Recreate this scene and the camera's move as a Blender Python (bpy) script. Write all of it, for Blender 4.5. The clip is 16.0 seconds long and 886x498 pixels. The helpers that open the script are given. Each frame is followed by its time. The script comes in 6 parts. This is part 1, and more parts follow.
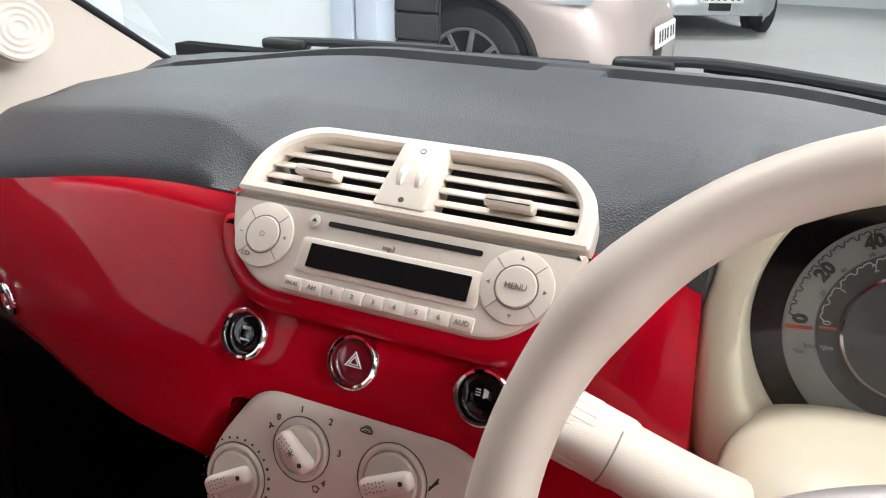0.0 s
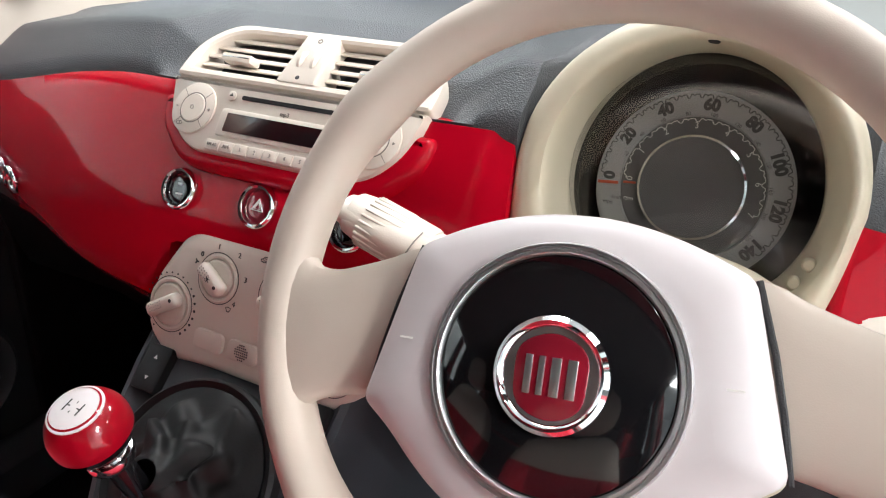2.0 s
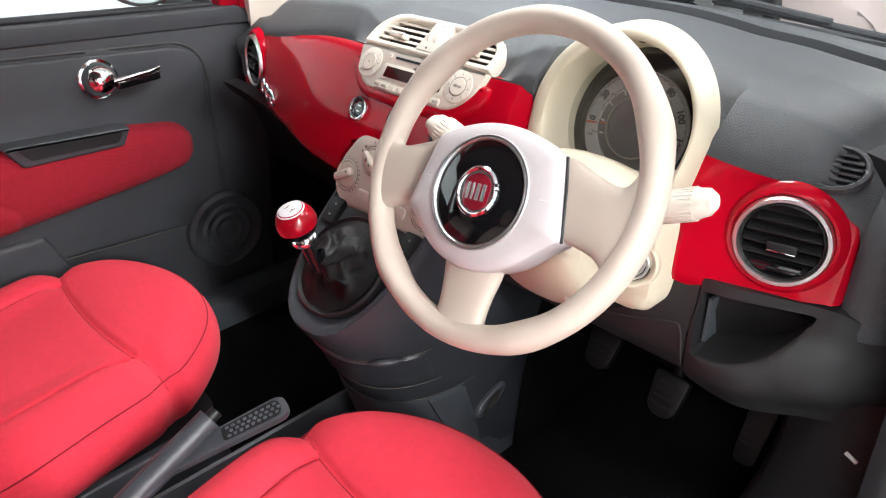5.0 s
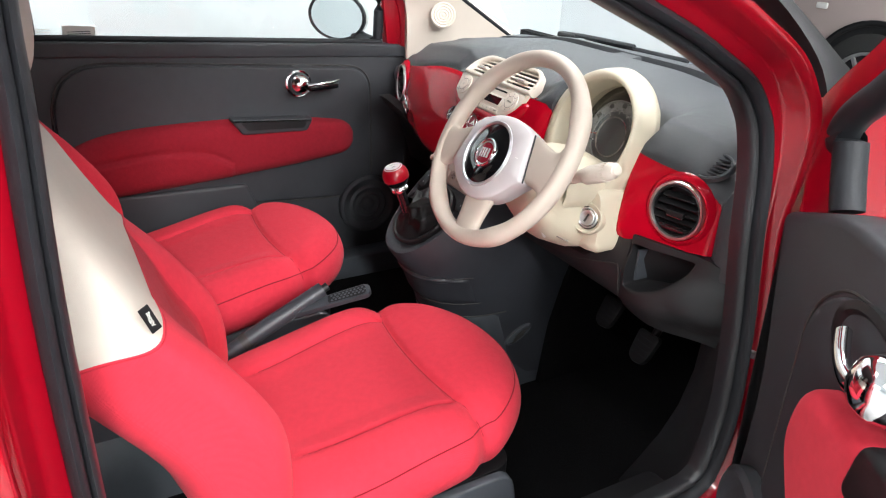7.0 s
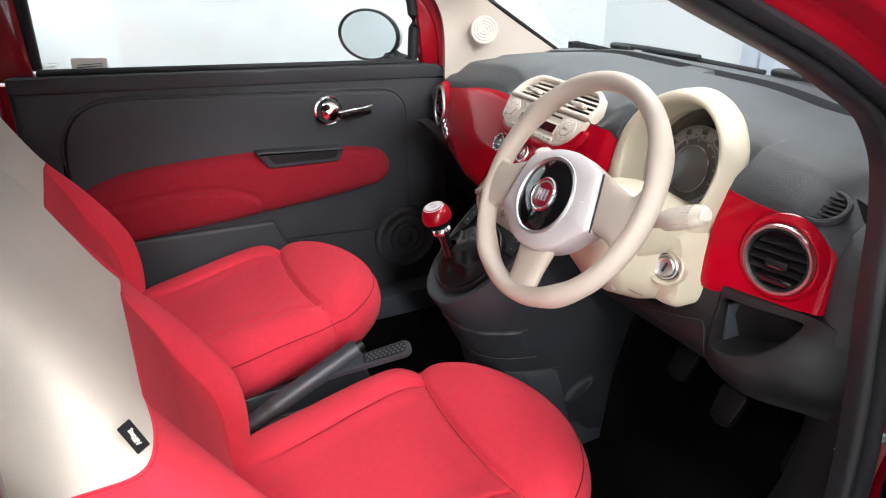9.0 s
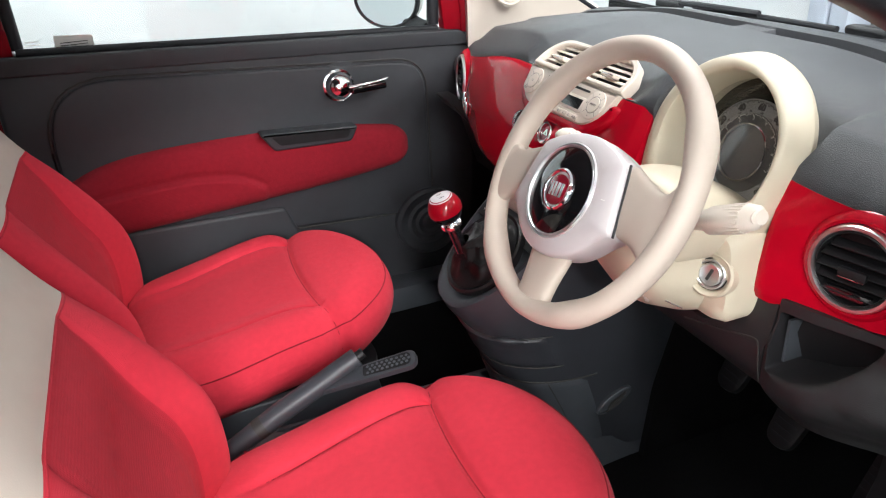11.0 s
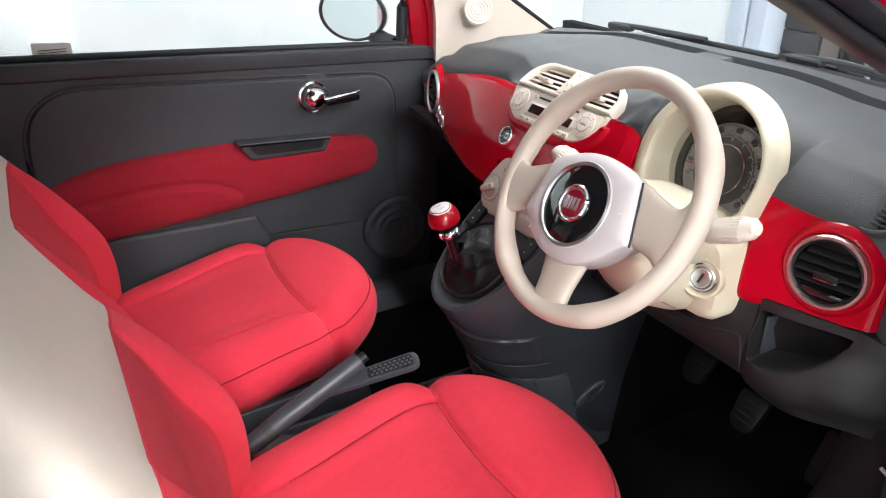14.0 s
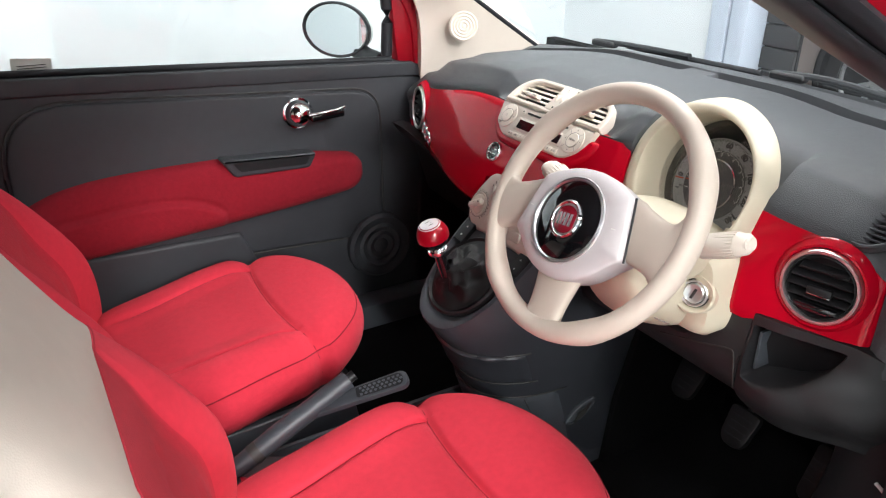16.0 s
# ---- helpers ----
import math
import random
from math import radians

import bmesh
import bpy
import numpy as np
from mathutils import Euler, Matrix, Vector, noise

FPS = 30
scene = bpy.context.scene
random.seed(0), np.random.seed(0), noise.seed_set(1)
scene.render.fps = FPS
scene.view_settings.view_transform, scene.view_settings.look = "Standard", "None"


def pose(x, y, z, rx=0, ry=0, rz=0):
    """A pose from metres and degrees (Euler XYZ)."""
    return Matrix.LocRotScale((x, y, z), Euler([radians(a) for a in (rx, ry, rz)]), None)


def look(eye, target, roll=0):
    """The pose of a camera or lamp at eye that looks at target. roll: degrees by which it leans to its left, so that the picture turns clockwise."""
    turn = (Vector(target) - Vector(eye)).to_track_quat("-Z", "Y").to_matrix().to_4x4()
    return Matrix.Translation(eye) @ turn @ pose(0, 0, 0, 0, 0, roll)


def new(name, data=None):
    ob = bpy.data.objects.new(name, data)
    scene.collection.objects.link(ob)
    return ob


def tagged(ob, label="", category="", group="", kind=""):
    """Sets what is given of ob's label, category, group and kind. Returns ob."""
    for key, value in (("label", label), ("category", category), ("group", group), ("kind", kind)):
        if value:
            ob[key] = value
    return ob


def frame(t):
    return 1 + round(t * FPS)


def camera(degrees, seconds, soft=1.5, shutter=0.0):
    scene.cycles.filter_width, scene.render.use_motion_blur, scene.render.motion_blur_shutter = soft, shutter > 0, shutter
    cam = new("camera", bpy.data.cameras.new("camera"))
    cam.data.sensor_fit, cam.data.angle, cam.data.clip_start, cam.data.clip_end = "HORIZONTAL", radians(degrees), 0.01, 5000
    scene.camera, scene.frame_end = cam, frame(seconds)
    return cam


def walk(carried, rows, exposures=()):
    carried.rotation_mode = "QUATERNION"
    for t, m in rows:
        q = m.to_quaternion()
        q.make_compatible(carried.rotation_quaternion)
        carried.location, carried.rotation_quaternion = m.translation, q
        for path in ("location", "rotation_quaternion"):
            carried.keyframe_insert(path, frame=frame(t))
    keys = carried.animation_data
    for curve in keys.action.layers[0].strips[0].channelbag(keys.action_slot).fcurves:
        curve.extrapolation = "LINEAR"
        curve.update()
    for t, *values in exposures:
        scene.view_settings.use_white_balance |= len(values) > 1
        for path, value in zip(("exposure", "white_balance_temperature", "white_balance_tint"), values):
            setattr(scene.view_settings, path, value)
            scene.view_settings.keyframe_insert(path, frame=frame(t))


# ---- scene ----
cam = camera(61.8, 16.0, soft=1.15)
PATH = [
    (0, (0.203, -0.183, 1.164), (-0.54, 1.489, 0.356), 1.0),
    (0.5, (0.203, -0.181, 1.16), (-0.556, 1.489, 0.362), 1.2),
    (1, (0.206, -0.193, 1.162), (-0.561, 1.478, 0.376), 1.7),
    (1.5, (0.256, -0.228, 1.165), (-0.515, 1.439, 0.372), 1.9),
    (2, (0.374, -0.252, 1.134), (-0.469, 1.344, 0.272), 0.9),
    (2.5, (0.428, -0.339, 1.134), (-0.402, 1.255, 0.257), 1.7),
    (3, (0.475, -0.373, 1.155), (-0.383, 1.176, 0.225), 1.7),
    (3.5, (0.533, -0.398, 1.163), (-0.379, 1.09, 0.186), 1.3),
    (4, (0.588, -0.401, 1.169), (-0.418, 1.015, 0.178), 0.6),
    (4.5, (0.648, -0.435, 1.204), (-0.472, 0.893, 0.212), -0.0),
    (5, (0.739, -0.478, 1.247), (-0.521, 0.741, 0.283), -0.3),
    (5.2, (0.787, -0.481, 1.25), (-0.534, 0.686, 0.305), -0.5),
    (7.3, (1.298, -0.662, 1.314), (-0.289, 0.236, 0.493), 2.7),
    (7.5, (1.291, -0.67, 1.312), (-0.299, 0.229, 0.496), 2.8),
    (8, (1.268, -0.661, 1.308), (-0.33, 0.224, 0.494), 2.2),
    (8.5, (1.214, -0.624, 1.303), (-0.399, 0.237, 0.492), 1.1),
    (9, (1.099, -0.556, 1.299), (-0.539, 0.256, 0.489), -0.4),
    (9.2, (1.049, -0.527, 1.288), (-0.592, 0.275, 0.475), -0.9),
    (11.3, (0.972, -0.394, 1.264), (-0.695, 0.245, 0.361), -2.8),
    (11.5, (0.979, -0.382, 1.256), (-0.688, 0.244, 0.344), -2.5),
    (12, (0.979, -0.389, 1.257), (-0.687, 0.201, 0.321), -2.1),
    (12.5, (0.966, -0.403, 1.255), (-0.684, 0.201, 0.299), -1.6),
    (13, (0.955, -0.413, 1.258), (-0.676, 0.26, 0.315), -0.9),
    (13.5, (0.934, -0.485, 1.285), (-0.654, 0.314, 0.37), -0.0),
    (14, (0.968, -0.572, 1.316), (-0.593, 0.31, 0.429), 0.1),
    (14.5, (1.098, -0.628, 1.328), (-0.442, 0.323, 0.477), 0.5),
    (15, (1.185, -0.659, 1.336), (-0.342, 0.32, 0.493), 0.7),
    (15.5, (1.098, -0.63, 1.323), (-0.428, 0.353, 0.484), 0.7),
    (16, (0.95, -0.579, 1.311), (-0.6, 0.359, 0.464), 0.5),
]
# the film's own exposure drifts a little
EXPOSURES = [(0, 0.10), (1.5, 0.18), (3.0, 0.36), (3.5, 0.46), (4.5, 0.48), (5.2, 0.44), (7.5, 0.06), (8.5, 0.02), (9.2, 0.10), (11.5, 0.08), (13.0, 0.12), (13.6, 0.22), (14.5, 0.16), (16, 0.12)]
walk(cam, [(t, look(eye, target, roll)) for t, eye, target, roll in PATH], EXPOSURES)

# ---- world and lights ----
world = bpy.data.worlds.new("world")
scene.world = world
world.use_nodes = True
wn = world.node_tree.nodes
sky = wn.new("ShaderNodeTexSky")
sky.sky_type, sky.sun_disc, sky.sun_elevation, sky.sun_rotation = "NISHITA", False, radians(48), radians(70)
world.node_tree.links.new(sky.outputs[0], wn["Background"].inputs[0])
wn["Background"].inputs[1].default_value = 0.1


def area(name, x, y, z, sx, sy, watts, target=None, colour=(0.985, 0.99, 1.0)):
    lamp = bpy.data.lights.new(name, "AREA")
    lamp.shape, lamp.size, lamp.size_y, lamp.energy, lamp.color = "RECTANGLE", sx, sy, watts, colour
    ob = new(name, lamp)
    ob.matrix_world = look((x, y, z), target or (x, y + 0.001, 0))
    return ob


CEILING = 3.3
# unseen fill lamps under the ceiling, added and tuned to brighten the cabin
FILL_LAMPS = [(-0.9, -1.6, 60), (-0.9, 1.2, 75), (2.0, -0.9, 50), (2.3, -2.9, 75), (0.5, -5.0, 110), (1.9, 1.0, 60), (1.9, 3.0, 85), (4.2, -0.8, 120), (4.2, 1.6, 90), (5.9, -1.5, 500), (5.9, 0.6, 200), (0.6, 6.6, 95), (0.6, 10.5, 120)]
for px, py, watts in FILL_LAMPS:
    area("fill_lamp", px, py, CEILING - 0.07, 1.5, 0.55, watts)

# ---- materials ----


def material(name, base, rough=0.5, metal=0.0, vary=0.08, scale=40.0, bump=0.0, bump_scale=400.0, coat=0.0, sheen=0.0, spec=0.5,
             weave=False, stain=3.0, rough_vary=0.08, insert=None):
    m = bpy.data.materials.new(name)
    m.use_nodes = True
    nt = m.node_tree
    b = nt.nodes["Principled BSDF"]
    link = nt.links.new
    tc = nt.nodes.new("ShaderNodeTexCoord")
    fine, broad = nt.nodes.new("ShaderNodeTexNoise"), nt.nodes.new("ShaderNodeTexNoise")
    fine.inputs["Scale"].default_value, broad.inputs["Scale"].default_value = scale, stain
    fine.inputs["Detail"].default_value = 4
    for n in (fine, broad):
        link(tc.outputs["Object"], n.inputs["Vector"])
    mixed = nt.nodes.new("ShaderNodeMath")
    mixed.operation = "ADD"
    link(fine.outputs["Fac"], mixed.inputs[0])
    link(broad.outputs["Fac"], mixed.inputs[1])
    ramp = nt.nodes.new("ShaderNodeMapRange")
    ramp.inputs["From Min"].default_value, ramp.inputs["From Max"].default_value = 0.6, 1.4
    ramp.inputs["To Min"].default_value, ramp.inputs["To Max"].default_value = 1 - vary, 1 + vary
    link(mixed.outputs[0], ramp.inputs["Value"])
    tint = nt.nodes.new("ShaderNodeVectorMath")
    tint.operation = "SCALE"
    tint.inputs[0].default_value = base
    link(ramp.outputs[0], tint.inputs["Scale"])
    link(tint.outputs[0], b.inputs["Base Color"])
    if insert:
        # cloth panel's shade, in the colour: (centre x, y of its front seam, darkening)
        cx, ys, dark = insert

        def calc(op, a, c):
            node = nt.nodes.new("ShaderNodeMath")
            node.operation = op
            for k, v in enumerate((a, c)):
                if isinstance(v, (int, float)):
                    node.inputs[k].default_value = v
                else:
                    link(v, node.inputs[k])
            return node.outputs[0]

        xyz = nt.nodes.new("ShaderNodeSeparateXYZ")
        link(tc.outputs["Object"], xyz.inputs[0])
        off = calc("DIVIDE", calc("SUBTRACT", xyz.outputs[0], cx), 0.24)
        behind = calc("SUBTRACT", calc("ADD", ys, calc("MULTIPLY", calc("MULTIPLY", off, off), 0.030)), xyz.outputs[1])
        half = calc("SUBTRACT", 0.147, calc("MULTIPLY", behind, 0.10))
        inner = calc("SUBTRACT", half, calc("ABSOLUTE", calc("SUBTRACT", xyz.outputs[0], cx), 0.0))
        near = calc("MINIMUM", inner, behind)
        mask = nt.nodes.new("ShaderNodeMapRange")
        mask.inputs["From Min"].default_value, mask.inputs["From Max"].default_value = -0.0012, 0.0012
        mask.inputs["To Min"].default_value, mask.inputs["To Max"].default_value = 1.0, dark
        link(near, mask.inputs["Value"])
        link(calc("MULTIPLY", ramp.outputs[0], mask.outputs[0]), tint.inputs["Scale"])
    rr = nt.nodes.new("ShaderNodeMapRange")
    rr.inputs["From Min"].default_value, rr.inputs["From Max"].default_value = 0.3, 0.7
    rr.inputs["To Min"].default_value, rr.inputs["To Max"].default_value = max(0.0, rough - rough_vary / 2), min(1.0, rough + rough_vary / 2)
    link(broad.outputs["Fac"], rr.inputs["Value"])
    link(rr.outputs[0], b.inputs["Roughness"])
    b.inputs["Metallic"].default_value = metal
    b.inputs["Coat Weight"].default_value = coat
    b.inputs["Coat Roughness"].default_value = 0.03
    b.inputs["Sheen Weight"].default_value = sheen
    b.inputs["Specular IOR Level"].default_value = spec
    if bump:
        bp = nt.nodes.new("ShaderNodeBump")
        bp.inputs["Strength"].default_value = bump
        bp.inputs["Distance"].default_value = 0.001
        if weave:
            wx, wy = nt.nodes.new("ShaderNodeTexWave"), nt.nodes.new("ShaderNodeTexWave")
            wx.bands_direction, wy.bands_direction = "X", "Y"
            add = nt.nodes.new("ShaderNodeMath")
            add.operation = "MULTIPLY"
            for k, w in enumerate((wx, wy)):
                w.inputs["Scale"].default_value = bump_scale
                w.inputs["Distortion"].default_value = 1.5
                link(tc.outputs["Object"], w.inputs["Vector"])
                link(w.outputs["Fac"], add.inputs[k])
            link(add.outputs[0], bp.inputs["Height"])
        else:
            v = nt.nodes.new("ShaderNodeTexVoronoi")
            v.inputs["Scale"].default_value = bump_scale
            link(tc.outputs["Object"], v.inputs["Vector"])
            link(v.outputs["Distance"], bp.inputs["Height"])
        link(bp.outputs[0], b.inputs["Normal"])
    return m


def glass(name, tint=(1, 1, 1), gloss=0.03):
    """A thin pane: clear, with a reflection that grows towards the edge."""
    m = bpy.data.materials.new(name)
    m.use_nodes = True
    nt = m.node_tree
    nt.nodes.clear()
    out, mix = nt.nodes.new("ShaderNodeOutputMaterial"), nt.nodes.new("ShaderNodeMixShader")
    clear, shine, fres = nt.nodes.new("ShaderNodeBsdfTransparent"), nt.nodes.new("ShaderNodeBsdfGlossy"), nt.nodes.new("ShaderNodeMapRange")
    edge = nt.nodes.new("ShaderNodeLayerWeight")
    power = nt.nodes.new("ShaderNodeMath")
    power.operation = "POWER"
    power.inputs[1].default_value = 4.0
    nt.links.new(edge.outputs["Facing"], power.inputs[0])
    nt.links.new(power.outputs[0], fres.inputs["Value"])
    fres.inputs["To Min"].default_value, fres.inputs["To Max"].default_value = 0.035, 0.55
    clear.inputs[0].default_value = (*tint, 1)
    shine.inputs["Roughness"].default_value = gloss
    for a, b in ((fres.outputs[0], mix.inputs[0]), (clear.outputs[0], mix.inputs[1]), (shine.outputs[0], mix.inputs[2]), (mix.outputs[0], out.inputs[0])):
        nt.links.new(a, b)
    return m


PAD = material("grained_grey_dash_plastic", (0.043, 0.046, 0.051), 0.43, spec=0.5, bump=0.55, bump_scale=850, vary=0.06)
PLASTIC = material("dark_grey_door_plastic", (0.039, 0.041, 0.046), 0.50, spec=0.35, bump=0.2, bump_scale=1100, vary=0.08)
LOWER = material("blue_grey_console_plastic", (0.060, 0.067, 0.077), 0.40, bump=0.15, bump_scale=1100, vary=0.1)
CONSOLE = material("charcoal_console_plastic", (0.034, 0.037, 0.044), 0.42, bump=0.15, bump_scale=1100, vary=0.1)
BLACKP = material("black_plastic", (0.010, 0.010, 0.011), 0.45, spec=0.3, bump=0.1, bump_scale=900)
RUBBER = material("black_rubber_seal", (0.014, 0.015, 0.018), 0.55, spec=0.3, vary=0.15, bump=0.1, bump_scale=700)
RED = material("glossy_red_paint", (0.27, 0.0012, 0.009), 0.3, coat=0.8, vary=0.03, scale=900, spec=0.12)
FASCIA = material("glossy_red_fascia", (0.42, 0.0015, 0.013), 0.24, coat=0.38, vary=0.03, scale=900, spec=0.05)
CREAM = material("cream_plastic", (0.65, 0.575, 0.495), 0.42, bump=0.08, bump_scale=1400, vary=0.02)
IVORY = material("ivory_plastic", (0.59, 0.525, 0.40), 0.4, bump=0.06, bump_scale=1400, vary=0.02)
RIM = material("cream_leather", (0.525, 0.445, 0.375), 0.48, bump=0.045, bump_scale=1500, vary=0.03)
HUBW = material("satin_white_plastic", (0.56, 0.515, 0.515), 0.36, vary=0.02)
FABRIC = material("red_seat_cloth", (0.57, 0.030, 0.052), 0.9, bump=0.25, bump_scale=260, weave=True, sheen=0.04, spec=0.15, vary=0.10, scale=90)
# darker red than FABRIC, for the passenger door's armrest, piping and seams
FABRICD = material("dark_red_cloth", (0.25, 0.011, 0.021), 0.9, bump=0.35, bump_scale=180, weave=True, sheen=0.04, spec=0.15, vary=0.12, scale=110)
BACKC = material("red_back_cloth", (0.45, 0.022, 0.039), 0.9, bump=0.35, bump_scale=180, weave=True, sheen=0.04, spec=0.15, vary=0.12, scale=110)
CREAMF = material("cream_leatherette", (0.54, 0.475, 0.41), 0.6, bump=0.15, bump_scale=700, vary=0.04)
CARPET = material("black_carpet", (0.006, 0.006, 0.0065), 0.95, spec=0.05, bump=0.6, bump_scale=600, vary=0.4, scale=200)
LEATHER = material("black_leather", (0.006, 0.006, 0.0065), 0.55, spec=0.28, bump=0.07, bump_scale=600)
CHROME = material("chrome", (0.86, 0.86, 0.87), 0.07, metal=1.0, vary=0.01)
SATIN = material("satin_metal", (0.72, 0.72, 0.72), 0.33, metal=1.0, vary=0.03)
GLOSSBLACK = material("gloss_black", (0.006, 0.006, 0.007), 0.08, coat=1.0, vary=0.05)
DIAL = material("grey_dial_face", (0.14, 0.135, 0.13), 0.5, vary=0.04)
DIALRING = material("silver_dial_ring", (0.40, 0.40, 0.39), 0.45, vary=0.04)
SCALE = material("charcoal_scale_print", (0.075, 0.072, 0.068), 0.6)
INK = material("dark_print", (0.03, 0.028, 0.026), 0.6)
TRIM = material("black_aperture_trim", (0.016, 0.0165, 0.019), 0.38, bump=0.1, bump_scale=900, vary=0.1)
KNEE = material("charcoal_lower_plastic", (0.012, 0.0118, 0.0133), 0.55, bump=0.2, bump_scale=1000, vary=0.1)
HEADLINER = material("grey_headliner", (0.09, 0.088, 0.085), 0.9, bump=0.3, bump_scale=500, vary=0.05)
PRINT = material("grey_brown_print", (0.20, 0.17, 0.15), 0.6)
INKW = material("white_print", (0.75, 0.74, 0.72), 0.6)
ORANGE = material("orange_print", (0.55, 0.09, 0.03), 0.5)
GARNET = material("garnet_enamel", (0.22, 0.008, 0.02), 0.15, coat=1.0)
SHELL = material("white_mirror_shell", (0.50, 0.545, 0.51), 0.35, coat=0.4, vary=0.03)
MIRROR = material("mirror_glass", (0.72, 0.74, 0.75), 0.01, metal=1.0, vary=0.0, rough_vary=0.0)
PANE = glass("window_glass", (0.97, 0.99, 0.98))
LENSG = glass("instrument_glass", (0.92, 0.92, 0.92))
WALL = material("white_painted_wall", (0.56, 0.60, 0.615), 0.7, vary=0.02, scale=12, stain=0.6)
CONCRETE = material("grey_concrete", (0.36, 0.37, 0.36), 0.75, vary=0.12, scale=8, stain=0.7, bump=0.3, bump_scale=120)
POST = material("blue_grey_post", (0.42, 0.48, 0.56), 0.5, vary=0.08)
SHUTTER = material("grey_shutter_paint", (0.016, 0.0165, 0.017), 0.45, vary=0.1, scale=20)
DARKWALL = material("dark_cladding", (0.05, 0.05, 0.052), 0.7, vary=0.2, scale=5)
ROSE = material("rose_silver_car_paint", (0.44, 0.36, 0.34), 0.42, metal=0.25, coat=0.4, vary=0.03, scale=700)
SILVER = material("silver_car_paint", (0.5, 0.52, 0.54), 0.3, metal=0.6, coat=0.6, vary=0.03, scale=700)
TYRE = material("tyre_rubber", (0.018, 0.018, 0.018), 0.8, bump=0.2, bump_scale=200)
ALLOY = material("alloy_wheel", (0.55, 0.55, 0.55), 0.3, metal=0.9)
HEADLAMP = material("headlamp_lens", (0.40, 0.42, 0.44), 0.25, coat=0.5)
PLATEW = material("white_plate", (0.8, 0.8, 0.78), 0.4)
TAGMAT = material("grey_label", (0.78, 0.77, 0.72), 0.6)

# ---- mesh helpers ----


def mesh_object(name, bm, mat, smooth=38):
    me = bpy.data.meshes.new(name)
    bmesh.ops.recalc_face_normals(bm, faces=bm.faces[:])
    bm.to_mesh(me)
    bm.free()
    for m in mat if isinstance(mat, (list, tuple)) else (mat,):
        me.materials.append(m)
    if smooth:
        me.polygons.foreach_set("use_smooth", [True] * len(me.polygons))
        me.set_sharp_from_angle(angle=radians(smooth))
    return new(name, me)


def part(name, bm, mat, parent, label="", smooth=38):
    """One mesh under a thing or a part; the bmesh is in the world's coordinates, the parent has no turn."""
    ob = mesh_object(name, bm, mat, smooth)
    ob.parent = parent
    ob.location = -base_of(parent)
    return tagged(ob, label=label) if label else ob


def base_of(ob):
    total = Vector((0, 0, 0))
    while ob:
        total += ob.location
        ob = ob.parent
    return total


def thing(name, base, label, category, group="", kind=""):
    ob = new(name)
    ob.location = base
    ob.empty_display_size = 0.05
    return tagged(ob, label, category, group, kind)


def solo(name, bm, mat, label, category, group="", kind="", smooth=38):
    return tagged(mesh_object(name, bm, mat, smooth), label, category, group, kind)


def surf(f, nu, nv, wrap_u=False, bm=None, mat=None):
    """A grid of f(u, v), u and v from 0 to 1. mat(u, v) gives the material slot."""
    bm = bm or bmesh.new()
    cols = nu if wrap_u else nu + 1
    g = [[bm.verts.new(f(i / nu, j / nv)) for j in range(nv + 1)] for i in range(cols)]
    for i in range(nu):
        for j in range(nv):
            a, b = g[i], g[(i + 1) % cols]
            face = bm.faces.new((a[j], b[j], b[j + 1], a[j + 1]))
            if mat:
                face.material_index = mat((i + 0.5) / nu, (j + 0.5) / nv)
    return bm


def loft(loops, bm=None, cap=True, close=True):
    """Skins loops of equal count."""
    bm = bm or bmesh.new()
    rings = [[bm.verts.new(p) for p in loop] for loop in loops]
    n = len(rings[0])
    for a, b in zip(rings, rings[1:]):
        for k in range(n if close else n - 1):
            bm.faces.new((a[k], a[(k + 1) % n], b[(k + 1) % n], b[k]))
    if cap:
        bm.faces.new(rings[0])
        bm.faces.new(rings[-1])
    return bm


def lathe(profile, m, n=40, bm=None, cap=True):
    """Turns (radius, height) rows round the local z of the pose m."""
    loops = [[m @ Vector((r * math.cos(2 * math.pi * k / n), r * math.sin(2 * math.pi * k / n), h)) for k in range(n)] for r, h in profile]
    return loft(loops, bm, cap)


def frame_at(p, normal, up=(0, 0, 1)):
    """A pose at p whose z is the normal, and whose y lies towards up."""
    z = Vector(normal).normalized()
    x = Vector(up).cross(z).normalized()
    y = z.cross(x)
    return Matrix(((x.x, y.x, z.x, p[0]), (x.y, y.y, z.y, p[1]), (x.z, y.z, z.z, p[2]), (0, 0, 0, 1)))


def box(m, sx, sy, sz, bevel=0.0, seg=2, bm=None):
    """A box centred in x and y that stands on the pose's plane, with rounded edges."""
    own = bmesh.new()
    bmesh.ops.create_cube(own, size=1.0)
    bmesh.ops.transform(own, matrix=Matrix.Translation((0, 0, sz / 2)) @ Matrix.Diagonal((sx, sy, sz, 1)), verts=own.verts)
    if bevel:
        bmesh.ops.bevel(own, geom=own.edges[:], offset=bevel, segments=seg, profile=0.5, affect="EDGES")
    bmesh.ops.transform(own, matrix=m, verts=own.verts)
    return merge(bm, own)


def merge(bm, own):
    if bm is None:
        return own
    me = bpy.data.meshes.new("join")
    own.to_mesh(me)
    own.free()
    bm.from_mesh(me)
    bpy.data.meshes.remove(me)
    return bm


